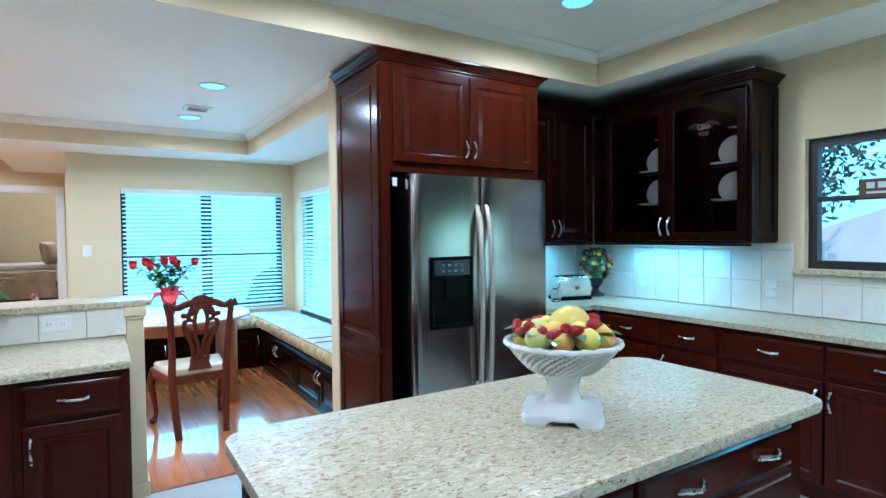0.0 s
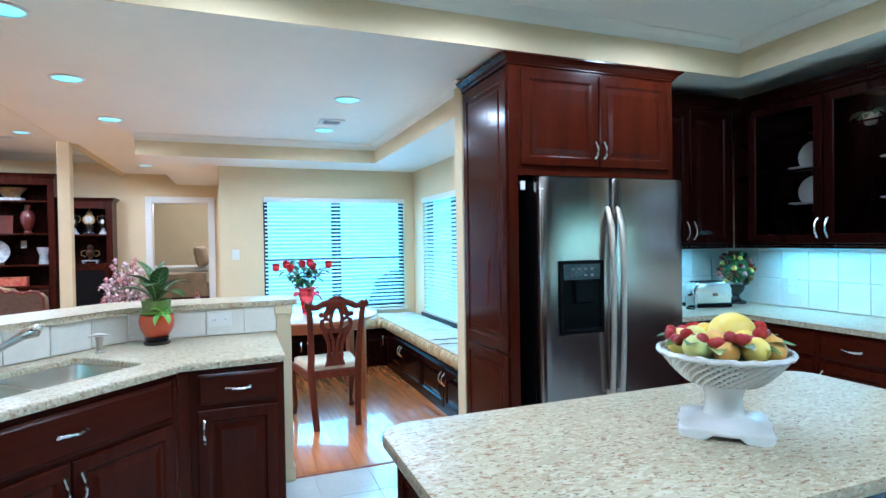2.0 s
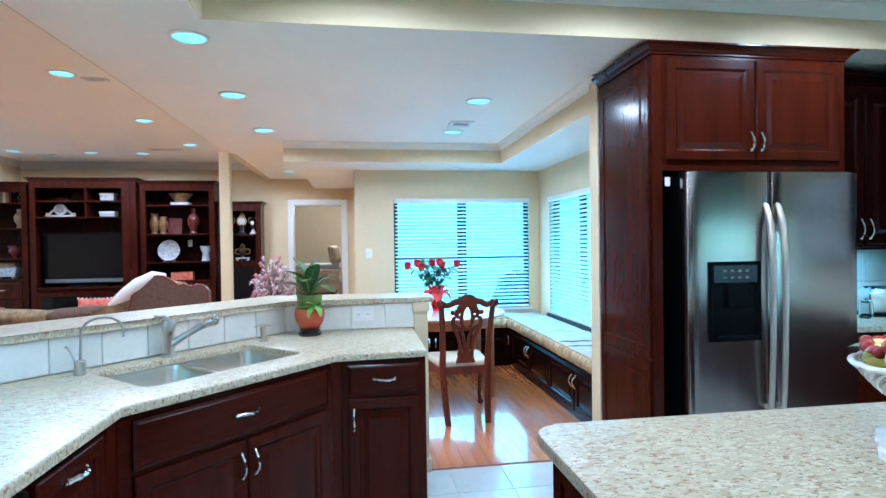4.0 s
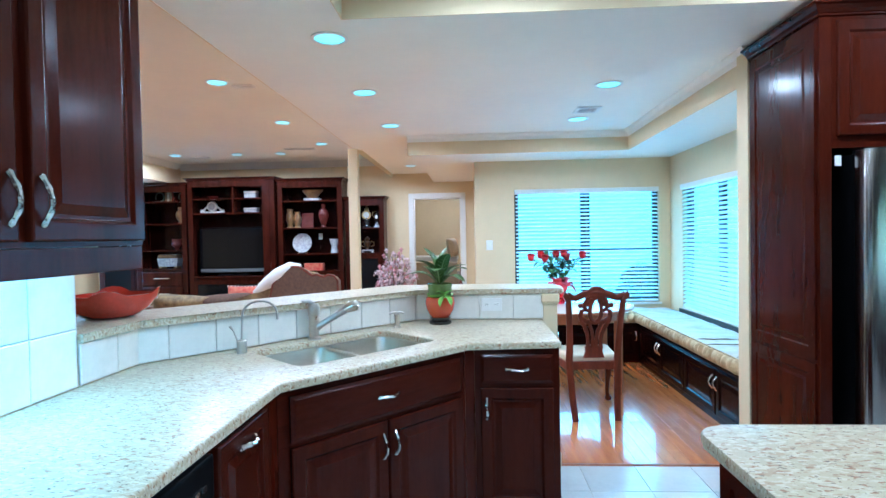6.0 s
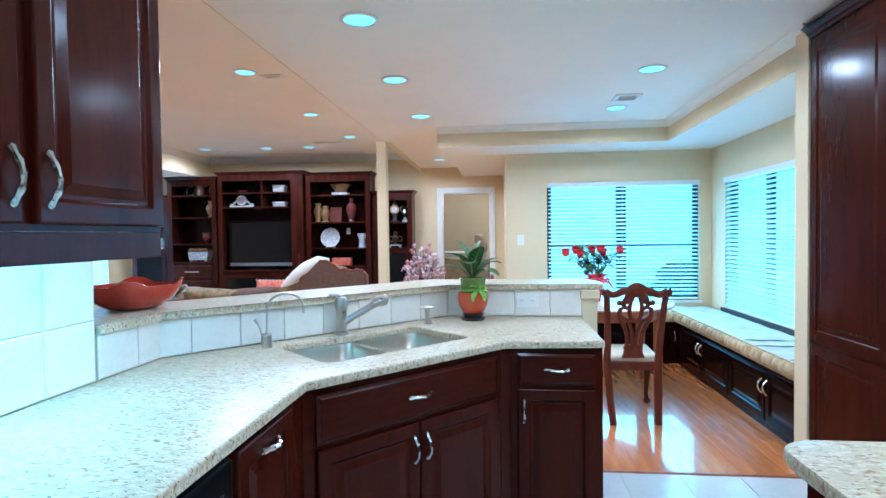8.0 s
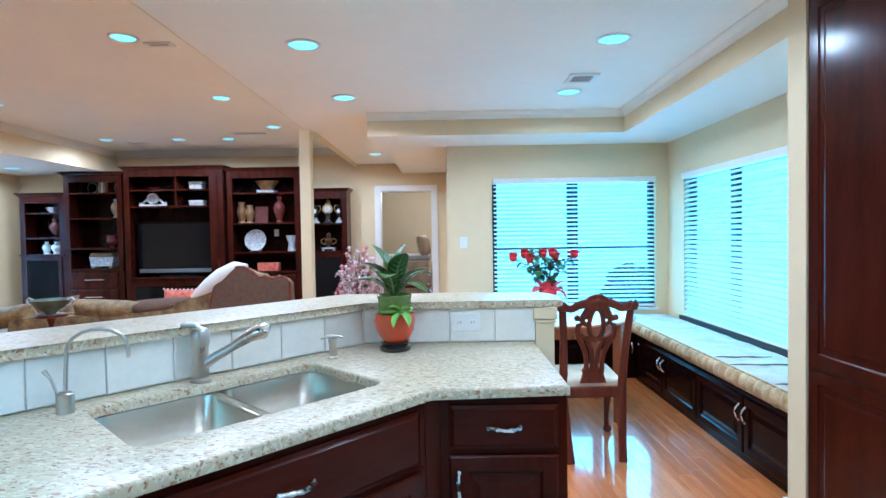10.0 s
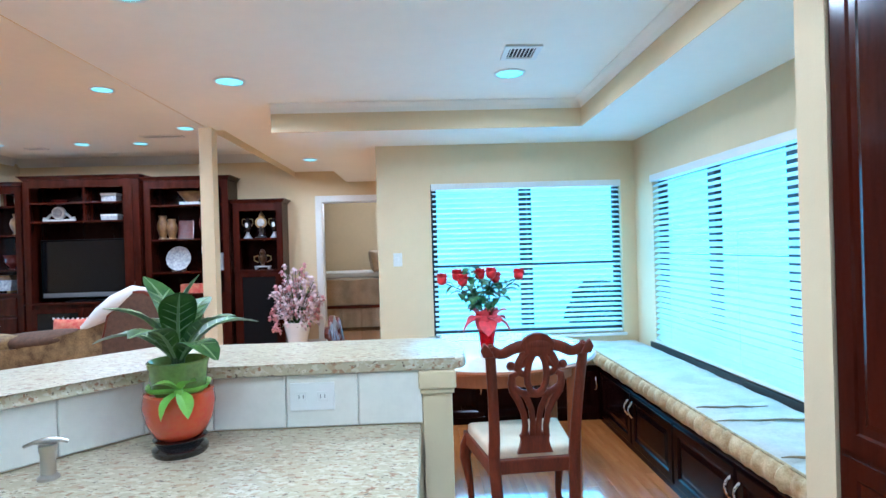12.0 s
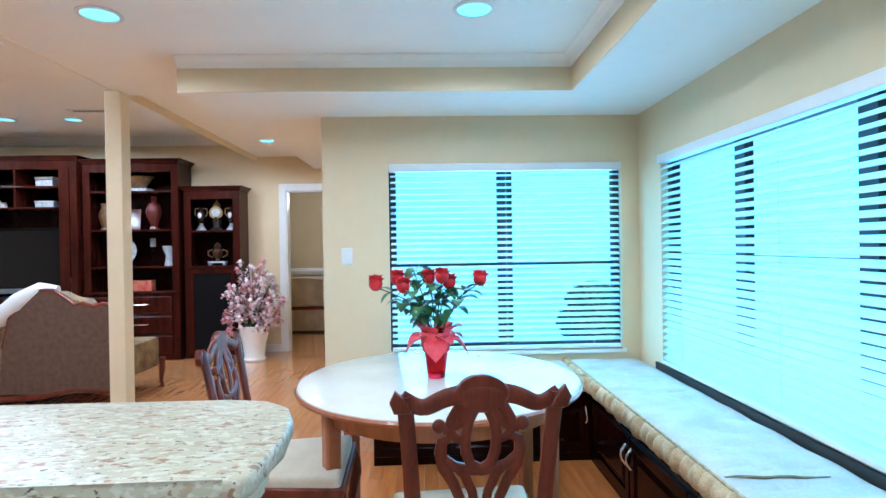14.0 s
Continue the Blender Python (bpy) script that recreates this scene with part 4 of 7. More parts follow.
def strip(x, y, z, w, d, power, turn=0):
    """A slim lamp under a wall cabinet."""
    t = thing("under_cabinet_light", "slim strip light fixed under a wall cabinet", "light", pose(x, y, z, 0, 0, turn), "under cabinet lights")
    part("housing", Shape().box(-w / 2, w / 2, -d / 2, d / 2, -0.018, -0.001, 0.003), TRIM, t)
    part("tube", Shape().box(-w / 2 + 0.01, w / 2 - 0.01, -d / 2 + 0.006, d / 2 - 0.006, -0.022, -0.0185), LAMP, t)
    l = bpy.data.lights.new("strip_glow", "AREA")
    l.shape, l.size, l.size_y, l.energy, l.color = "RECTANGLE", w, d, power, (0.32, 0.80, 1.0)
    ob = new("strip_glow", l)
    ob.matrix_world = pose(x, y, z - 0.026, 0, 0, turn)


strip(3.52, 2.55, 1.36, 0.7, 0.06, 7, 90)
strip(2.95, 3.30, 1.36, 0.6, 0.06, 4)
strip(3.52, -0.2, 1.62, 1.1, 0.06, 55, 90)
strip(-1.52, 1.25, 1.40, 0.9, 0.06, 15, 90)
strip(-1.52, 0.0, 1.40, 0.9, 0.06, 12, 90)
for x in (0.0, 1.05, 2.1):
    strip(x, -2.84, 1.40, 0.9, 0.06, 9)


# ---- small shapes shared by several things ----
def leaf(s, base, tip, width, droop=0.0, fold=0.25, seg=6, up=Vector((0, 0, 1)), blunt=False):
    """A pointed leaf from base to tip, folded along its rib."""
    base, tip = Vector(base), Vector(tip)
    d = tip - base
    side = d.cross(up)
    side = side.normalized() if side.length > 1e-6 else Vector((1, 0, 0))
    nrm = side.cross(d).normalized()
    rows = []
    for i in range(seg + 1):
        u = i / seg
        c = base + d * u + up * (-droop * u * u) + nrm * (0.12 * d.length * math.sin(math.pi * u))
        w = width * (math.sin(math.pi * min(1, u * 0.93 + 0.07)) ** 0.8) * 0.5
        if blunt:
            w = width * 0.5 * max(0.03, math.sin(math.pi * min(1.0, (0.06 + 0.93 * u) ** 1.3))) ** 0.62
        rows.append((s.bm.verts.new(c + side * w + nrm * fold * w), s.bm.verts.new(c), s.bm.verts.new(c - side * w + nrm * fold * w)))
    for p, q in zip(rows, rows[1:]):
        s.bm.faces.new((p[0], p[1], q[1], q[0]))
        s.bm.faces.new((p[1], p[2], q[2], q[1]))
    s.edges = [(r[0].co.copy(), r[2].co.copy()) for r in rows]
    return [r[1].co.copy() for r in rows]


def vase(profile, colour_mat, label, at, name="vase", group="ornaments on the wall unit"):
    return whole(name, Shape().lathe(profile, seg=24), colour_mat, label, name.replace("_", " "), at, group, smooth=True)


LEAFGREEN = material("leaf_green", (0.085, 0.20, 0.06), 0.38, scale=30, amount=0.2, second=(0.03, 0.085, 0.025))
PLANTLEAF = material("variegated_leaf", (0.085, 0.165, 0.035), 0.34, scale=24, amount=0.2, second=(0.03, 0.075, 0.018), shine=0.16)
PALELEAF = material("pale_rib", (0.26, 0.36, 0.15), 0.5, scale=30, amount=0.1)
STEM = material("stem_green", (0.07, 0.12, 0.035), 0.6, scale=20)
ROSE = material("rose_red", (0.75, 0.014, 0.02), 0.5, scale=30, amount=0.2)
RED = material("red_glaze", (0.55, 0.042, 0.016), 0.15, scale=9, coat=0.4, second=(0.50, 0.085, 0.020))
GREENGLAZE = material("green_glaze", (0.22, 0.30, 0.07), 0.2, scale=9, amount=0.2, coat=0.4)
RIBBON = material("lime_ribbon", (0.28, 0.55, 0.06), 0.45, scale=14)
REDNET = material("red_tulle", (0.85, 0.07, 0.09), 0.6, scale=40, amount=0.15)
LACQUER = material("black_lacquer", (0.015, 0.010, 0.010), 0.15, scale=9, coat=0.5)
ORANGE = material("orange_peel", (0.88, 0.38, 0.07), 0.3, scale=8, bump=0.1, bump_scale=200, second=(0.85, 0.58, 0.14))
LIME = material("pale_green_fruit", (0.62, 0.68, 0.22), 0.3, scale=6, second=(0.80, 0.72, 0.24))
YELLOW = material("yellow_fruit", (0.86, 0.76, 0.14), 0.3, scale=5, second=(0.88, 0.62, 0.12))
CHERRY = material("cherry_red", (0.42, 0.016, 0.012), 0.22, scale=9, coat=0.15)
GOLD = material("gold_damask", (0.34, 0.235, 0.10), 0.6, scale=9, bump=0.2, bump_scale=60, second=(0.09, 0.05, 0.022))
TAPESTRY = material("brown_tapestry", (0.13, 0.07, 0.04), 0.8, scale=22, bump=0.25, bump_scale=90, second=(0.07, 0.035, 0.02))
REDCLOTH = material("red_brocade", (0.50, 0.04, 0.03), 0.7, scale=16, bump=0.2, second=(0.60, 0.22, 0.12))
PINK = material("pink_blossom", (0.70, 0.36, 0.36), 0.7, scale=20, second=(0.58, 0.22, 0.24))
PALEPINK = material("pale_blossom", (0.85, 0.68, 0.70), 0.7, scale=20, amount=0.1)
LINEN = material("tan_satin", (0.52, 0.41, 0.27), 0.5, scale=5, bump=0.2, bump_scale=14)
SHEET = material("white_sheet", (0.75, 0.74, 0.70), 0.8, scale=6, amount=0.04, bump=0.1)
AMBER = material("amber_glaze", (0.26, 0.145, 0.045), 0.3, scale=12, second=(0.11, 0.045, 0.018), coat=0.3)
DARKGLAZE = material("dark_red_glaze", (0.11, 0.018, 0.014), 0.25, scale=12, coat=0.3)
PORCELAIN = material("patterned_porcelain", (0.60, 0.60, 0.58), 0.2, scale=30, second=(0.28, 0.28, 0.32), coat=0.3)
DARKPORCELAIN = material("dark_patterned_porcelain", (0.50, 0.48, 0.45), 0.2, scale=22, second=(0.04, 0.035, 0.035), coat=0.3)
GREYGREEN = material("grey_green_bronze", (0.10, 0.13, 0.09), 0.4, metal=0.4, scale=14, amount=0.2)
BRASS = material("aged_brass", (0.40, 0.26, 0.10), 0.35, metal=0.8, scale=14)
GRILLE = material("speaker_cloth", (0.008, 0.007, 0.007), 0.95, scale=90, bump=0.2, bump_scale=300, shine=0.08)
TABLETOP = material("cream_table_top", (0.70, 0.655, 0.55), 0.14, scale=4, amount=0.04, coat=0.4)
TAPSTEEL = material("satin_nickel", (0.58, 0.54, 0.49), 0.30, metal=1.0, scale=12, amount=0.04)
VASERED = glass("red_glass", (0.55, 0.01, 0.02), 0.05)

# ---- kitchen things ----
# Sink with two bowls, tap, soap pump and slim filter tap.
SINK = pose(SC.x, SC.y, COUNTER, 0, 0, ang)
t = thing("kitchen_sink", "double bowl stainless steel sink under the granite", "sink", SINK)
for u0, u1 in ((-SINK_U + 0.004, -0.012), (0.012, SINK_U - 0.004)):
    s = Shape()
    rings = []
    for inset, z in ((0.0, -0.034), (0.004, -0.05), (0.012, -0.17), (0.035, -0.195), (0.08, -0.2)):
        r = max(0.02, 0.055 - inset * 0.3)
        rings.append([s.bm.verts.new((x, y, z)) for x, y in rounded(u0 + inset, u1 - inset, -SINK_V + 0.004 + inset, SINK_V - 0.004 - inset, r, 4)])
    for p, q in zip(rings, rings[1:]):
        for i in range(len(p)):
            s.bm.faces.new((p[i], p[(i + 1) % len(p)], q[(i + 1) % len(p)], q[i]))
    s.bm.faces.new(rings[-1])
    b = part("basin", s, SINKSTEEL, t, smooth=True)
    part("drain", Shape().lathe([(0.0, -0.196), (0.03, -0.1955), (0.042, -0.193), (0.044, -0.197)], (u0 + u1) / 2, 0.02), CHROME, b)
part("divider", Shape().box(-0.016, 0.016, -SINK_V + 0.004, SINK_V - 0.004, -0.06, -0.036, 0.005), SINKSTEEL, t)
part("rim", Shape().box(-SINK_U - 0.01, SINK_U + 0.01, SINK_V - 0.004, SINK_V + 0.012, -0.042, -0.0335).box(-SINK_U - 0.01, SINK_U + 0.01, -SINK_V - 0.012, -SINK_V + 0.004, -0.042, -0.0335)
     .box(-SINK_U - 0.012, -SINK_U + 0.004, -SINK_V, SINK_V, -0.0425, -0.0335).box(SINK_U - 0.004, SINK_U + 0.012, -SINK_V, SINK_V, -0.0425, -0.0335), SINKSTEEL, t)
t = thing("kitchen_faucet", "satin steel single lever pull out faucet", "faucet", pose(-1.112, 2.805, COUNTER, 0, 0, ang))
part("column", Shape().lathe([(0.034, 0), (0.034, 0.010), (0.027, 0.016), (0.026, 0.115), (0.030, 0.125), (0.031, 0.165), (0.024, 0.18), (0, 0.185)]), TAPSTEEL, t, smooth=True)
sp = part("spout", Shape().tube([(0.01, -0.010, 0.060), (0.04, -0.036, 0.085), (0.08, -0.072, 0.116), (0.108, -0.10, 0.140), (0.124, -0.116, 0.152)], [0.019, 0.016, 0.015, 0.018, 0.020], 14), TAPSTEEL, t, smooth=True)
part("spray_head", Shape().tube([(0.110, -0.103, 0.143), (0.124, -0.116, 0.153), (0.142, -0.133, 0.164), (0.158, -0.148, 0.168), (0.166, -0.156, 0.164)], [0.016, 0.022, 0.027, 0.028, 0.022], 14), CHROME, sp, smooth=True)
part("lever", Shape().tube([(0, 0, 0.178), (-0.01, 0.01, 0.192), (-0.05, 0.03, 0.196)], [0.012, 0.009, 0.007], 10), TAPSTEEL, t, smooth=True)
t = thing("soap_dispenser", "small satin steel soap pump set in the counter", "soap dispenser", pose(-0.735, 3.135, COUNTER, 0, 0, ang))
part("base", Shape().lathe([(0.022, 0), (0.022, 0.006), (0.015, 0.012), (0.015, 0.06), (0.018, 0.065), (0.018, 0.078), (0, 0.08)]), TAPSTEEL, t, smooth=True)
part("nozzle", Shape().tube([(0.036, -0.02, 0.080), (0.02, -0.010, 0.086), (0, 0, 0.088), (-0.022, 0.012, 0.086), (-0.04, 0.022, 0.079)], [0.004, 0.005, 0.008, 0.005, 0.004], 8), TAPSTEEL, t, smooth=True)
t = thing("filter_faucet", "slim gooseneck filter tap beside the sink", "faucet", pose(-1.35, 2.49, COUNTER, 0, 0, ang))
part("base", Shape().lathe([(0.022, 0), (0.022, 0.055), (0.015, 0.06), (0, 0.062)]), TAPSTEEL, t, smooth=True)
pts = [(0, 0, 0.05), (0.005, -0.002, 0.16)] + [(0.075 - 0.07 * math.cos(a), -0.03 + 0.028 * math.cos(a), 0.17 + 0.06 * math.sin(a)) for a in (radians(20 * k) for k in range(10))] + [(0.146, -0.058, 0.14)]
part("neck", Shape().tube(pts, 0.0055, 8), TAPSTEEL, t, smooth=True)
part("lever", Shape().tube([(-0.018, 0, 0.055), (-0.03, 0.01, 0.10), (-0.045, 0.015, 0.125)], [0.004, 0.004, 0.007], 8), TAPSTEEL, t, smooth=True)

# Potted plant on its stand.
t = thing("potted_plant", "broad leaved plant in a green and orange pot", "plant", pose(-0.50, 3.275, COUNTER))
part("stand", Shape().lathe([(0.062, 0), (0.066, 0.006), (0.066, 0.016), (0.055, 0.024), (0.06, 0.034), (0.064, 0.040), (0.0, 0.040)]), LACQUER, t, "black lacquered stand", smooth=True)
part("pot", Shape().lathe([(0.048, 0.041), (0.06, 0.05), (0.078, 0.085), (0.086, 0.125), (0.082, 0.155), (0.074, 0.158), (0.072, 0.150), (0.0, 0.148)]).jitter(0.002, 14), RED, t, "orange red glazed pot", smooth=True)
part("cachepot", Shape().lathe([(0.058, 0.150), (0.066, 0.175), (0.070, 0.215), (0.074, 0.232), (0.069, 0.236), (0.060, 0.215), (0.0, 0.214)]), GREENGLAZE, t, "green glazed inner pot", smooth=True)
bow = part("ribbon", Shape().tube([(0.0715 * math.cos(a), 0.0715 * math.sin(a), 0.168 + 0.003 * math.sin(3 * a)) for a in (radians(15 * k) for k in range(25))], 0.008, 6, 0.35), RIBBON, t, "lime green ribbon bow", smooth=True)
s = Shape()
for a, b in (((0.035, -0.075, 0.17), (0.085, -0.10, 0.20)), ((0.035, -0.075, 0.17), (-0.015, -0.105, 0.195)), ((0.035, -0.075, 0.17), (0.07, -0.115, 0.115)), ((0.035, -0.075, 0.17), (0.005, -0.11, 0.11))):
    leaf(s, a, b, 0.038, 0.0, 0.5)
s.ball(0.035, -0.08, 0.17, 0.012, sub=1)
part("bow", s, RIBBON, bow, smooth=True)
random.seed(11)
for k in range(11):
    a = 2.4 * k + 0.4
    lift = 0.97 - 0.062 * k
    L = 0.205 + 0.04 * random.random()
    out = L * math.sqrt(max(0.05, 1 - lift * lift))
    base = (0.015 * math.cos(a), 0.015 * math.sin(a), 0.225 + 0.03 * lift)
    tip = (out * math.cos(a), out * math.sin(a), 0.25 + L * lift)
    s = Shape()
    mid = leaf(s, base, tip, 0.078 + 0.016 * random.random(), 0.02 + 0.055 * k / 11, 0.22, 8, blunt=True)
    edges = s.edges
    lf = part("leaf", s, PLANTLEAF, t, smooth=True)
    veins = Shape()
    for i in range(1, 6):
        for e in edges[i + 1]:
            lift_by = Vector((0, 0, 0.0015))
            veins.tube([mid[i] + lift_by, (mid[i] + e) * 0.5 + lift_by, mid[i] * 0.12 + e * 0.88 + lift_by], [0.0026, 0.0022, 0.0008], 4)
    part("vein", veins, PALELEAF, lf, "pale leaf veins")
    part("midrib", Shape().tube([p + Vector((0, 0, 0.0012)) for p in mid], [0.004, 0.005, 0.005, 0.0045, 0.004, 0.0035, 0.003, 0.002, 0.001], 5), PALELEAF, lf, "pale leaf rib")
    part("stalk", Shape().tube([(0.01 * math.cos(a), 0.01 * math.sin(a), 0.205), base], 0.003, 5), STEM, lf)

# Footed lattice bowl of fruit on the island.
t = thing("fruit_bowl", "white lattice pedestal bowl heaped with glazed fruit", "fruit bowl", pose(1.135, 1.155, COUNTER) @ Matrix.Scale(0.77, 4))
pts = []
for k in range(48):
    a = 2 * math.pi * k / 48
    r = 0.165 + 0.018 * math.cos(4 * a) + 0.006 * math.cos(8 * a)
    pts.append((r * math.cos(a), r * math.sin(a)))
s = Shape()
low = [s.bm.verts.new((x, y, 0.0 if (k % 12) not in (4, 5, 6, 7, 8) else 0.018)) for k, (x, y) in enumerate(pts)]
rim = [s.bm.verts.new((x * 1.01, y * 1.01, 0.026)) for x, y in pts]
rings = [low, rim]
for f, z in ((0.97, 0.034), (0.80, 0.037), (0.095, 0.044), (0.070, 0.058), (0.062, 0.085), (0.060, 0.115), (0.068, 0.145), (0.085, 0.166)):
    rings.append([s.bm.verts.new((x * f / (1 if f > 0.5 else math.hypot(x, y)), y * f / (1 if f > 0.5 else math.hypot(x, y)), z)) for x, y in pts])
for p, q in zip(rings, rings[1:]):
    for i in range(48):
        s.bm.faces.new((p[i], p[(i + 1) % 48], q[(i + 1) % 48], q[i]))
s.bm.faces.new(rings[-1])
part("foot", s, CERAMIC, t, "scalloped white ceramic foot", smooth=True)


def bowl_r(z):
    u = (z - 0.16) / 0.115
    return 0.085 + 0.125 * max(0.0, u) ** 0.62


part("bowl_base", Shape().lathe([(0.0, 0.166), (0.08, 0.168), (0.112, 0.178), (0.108, 0.184), (0.0, 0.176)], seg=40), CERAMIC, t, smooth=True)
part("bowl_rim", Shape().tube([(0.213 * math.cos(a), 0.213 * math.sin(a), 0.276 + 0.002 * math.sin(18 * a)) for a in (radians(5 * k) for k in range(73))], [0.0105 + 0.0015 * math.sin(k * 2.2) for k in range(73)], 8), CERAMIC, t, smooth=True)
rope = Shape()
pp = []
for i in range(8):
    z = 0.172 + 0.102 * i / 7
    a = 0.85 * i / 7
    r = bowl_r(z)
    pp.append((r * math.cos(a), r * math.sin(a), z))
rope_mesh = rope.tube(pp, 0.0062, 6).mesh("strand", CERAMIC, True)
back_mesh = Shape().tube([(x * 0.975, -y * 0.975, z) for x, y, z in pp], 0.0055, 6).mesh("strand", CERAMIC, True)
for k in range(36):
    part("strand", rope_mesh, CERAMIC, t, at=pose(0, 0, 0, 0, 0, 360 * k / 36))
    part("strand", back_mesh, CERAMIC, t, at=pose(0, 0, 0, 0, 0, 360 * k / 36 + 5))
random.seed(5)


def fruit(name, mat, x, y, z, r, stretch=1.0, label="", sub=3):
    s = Shape().ball(0, 0, 0, r, r, r * stretch, sub=sub).jitter(r * 0.05, 9)
    part(name, s, mat, t, label, at=pose(x, y, z, random.uniform(-30, 30), random.uniform(-30, 30), random.uniform(0, 90)), smooth=True)


part("bedding", Shape().lathe([(0.09, 0.18), (0.17, 0.235), (0.185, 0.262), (0.10, 0.278), (0, 0.285)]), LEAFGREEN, t, "dark green leaves under the fruit", smooth=True)
fruit("large_fruit", YELLOW, 0.02, -0.02, 0.340, 0.078, 0.95, "large glazed yellow fruit")
for k in range(10):
    a = radians(36 * k + 10)
    fruit("round_fruit", (LIME, ORANGE, YELLOW, ORANGE, YELLOW)[k % 5], 0.145 * math.cos(a), 0.145 * math.sin(a), 0.298 + 0.008 * (k % 2), 0.040 + 0.005 * (k % 3), 0.95)
for k in range(6):
    a = radians(60 * k + 25)
    fruit("round_fruit", (ORANGE, YELLOW, LIME)[k % 3], 0.09 * math.cos(a), 0.09 * math.sin(a), 0.328, 0.038, 0.95)
for k in range(34):
    a = radians(137.5 * k)
    r = 0.10 + 0.10 * ((k * 0.618) % 1)
    fruit("berry", CHERRY, 1.06 * r * math.cos(a), 1.06 * r * math.sin(a), 0.378 - 0.072 * (r / 0.2) ** 1.5 + 0.012 * (k % 3) - 0.012, 0.020 + 0.004 * (k % 2), 1.0, sub=2)
for k in range(14):
    a = radians(26 * k)
    s = Shape()
    leaf(s, (0.10 * math.cos(a), 0.10 * math.sin(a), 0.285), (0.222 * math.cos(a + 0.2), 0.222 * math.sin(a + 0.2), 0.315 + 0.02 * (k % 2)), 0.075, 0.015)
    part("fruit_leaf", s, (GREENGLAZE, LEAFGREEN)[k % 2], t, smooth=True)

# Toaster and urn in the corner.
t = thing("toaster", "chrome two slice toaster with black base", "toaster", pose(3.20, 3.17, COUNTER, 0, 0, -14))
part("base", Shape().box(-0.15, 0.15, -0.085, 0.085, 0.0, 0.03, 0.008), BLACK, t)
part("shell", Shape().prism([(-0.145, 0.031), (0.145, 0.031), (0.148, 0.14), (0.125, 0.178), (0.09, 0.19), (-0.09, 0.19), (-0.125, 0.178), (-0.148, 0.14)], -0.08, 0.08, 0.008, axis="y"), CHROME, t, smooth=True)
for y in (-0.035, 0.035):
    part("slot", Shape().box(-0.11, 0.11, y - 0.014, y + 0.014, 0.1895, 0.1925), BLACK, t)
part("dial", Shape().box(0.0, 0.035, -0.088, -0.080, 0.085, 0.11, 0.003), AMBER, t)
part("lever", Shape().box(0.148, 0.17, -0.02, 0.02, 0.10, 0.115, 0.004), BLACK, t)
t = thing("glass_jar", "small clear glass jar beside the toaster", "jar", pose(2.98, 3.10, COUNTER))
part("jar", Shape().lathe([(0, 0.002), (0.034, 0.002), (0.040, 0.012), (0.040, 0.085), (0.032, 0.10), (0.030, 0.10), (0.037, 0.084), (0.037, 0.014), (0, 0.008)]), GLASS, t, smooth=True)
part("lid", Shape().lathe([(0, 0.101), (0.034, 0.101), (0.034, 0.112), (0.012, 0.118), (0.010, 0.130), (0, 0.132)]), CHROME, t, "bright metal lid", smooth=True)
t = thing("flower_urn", "dark urn with a ball of fruit and flowers", "urn", pose(3.55, 3.22, COUNTER))
part("urn", Shape().lathe([(0.075, 0), (0.075, 0.02), (0.04, 0.035), (0.025, 0.055), (0.03, 0.07), (0.055, 0.10), (0.07, 0.145), (0.078, 0.15), (0.06, 0.152), (0, 0.145)]), LACQUER, t, smooth=True)
random.seed(3)
for k in range(110):
    u, a = random.uniform(-0.75, 1), random.uniform(0, 6.283)
    r = 0.115 * (1 + random.uniform(-0.15, 0.12))
    q = math.sqrt(1 - u * u)
    m = (AMBER, DARKGLAZE, AMBER, LEAFGREEN, PINK, RED, DARKGLAZE, LEAFGREEN, YELLOW, LEAFGREEN, DARKGLAZE)[k % 11]
    part("bloom", Shape().ball(0, 0, 0, 0.016 + 0.010 * random.random(), sub=1).jitter(0.006, 30), m, t, at=pose(r * q * math.cos(a), r * q * math.sin(a), 0.27 + r * 1.15 * u), smooth=True)
part("bloom_core", Shape().ball(0, 0, 0.265, 0.095, 0.095, 0.11, sub=2), LEAFGREEN, t)

# Plates and cups behind the glass doors.
for y, z in ((2.66, 1.873), (2.66, 1.633), (2.085, 1.873), (2.085, 1.633)):
    t = thing("display_plate", "white plate standing on a glass shelf", "plate", pose(3.60, y - 0.03, z), "plates in the glass cabinet")
    part("plate", Shape().lathe([(0, 0.0), (0.06, 0.0), (0.100, 0.014), (0.100, 0.018), (0.06, 0.005), (0, 0.005)], seg=32).move(pose(0, 0, 0.101, 0, -80, 0)), CERAMIC, t, smooth=True)
    part("stand", Shape().tube([(-0.06, -0.04, 0.004), (0.03, -0.04, 0.004), (0.05, -0.04, 0.08)], 0.003, 5).tube([(-0.06, 0.04, 0.004), (0.03, 0.04, 0.004), (0.05, 0.04, 0.08)], 0.003, 5), BRASS, t)
    whole("flat_dish", Shape().lathe([(0, 0.002), (0.05, 0.002), (0.09, 0.014), (0.09, 0.018), (0.05, 0.007), (0, 0.007)], sx=0.75), CERAMIC, "white oval dish lying on a glass shelf", "dish", pose(3.50, y - 0.02, z), "plates in the glass cabinet", smooth=True)
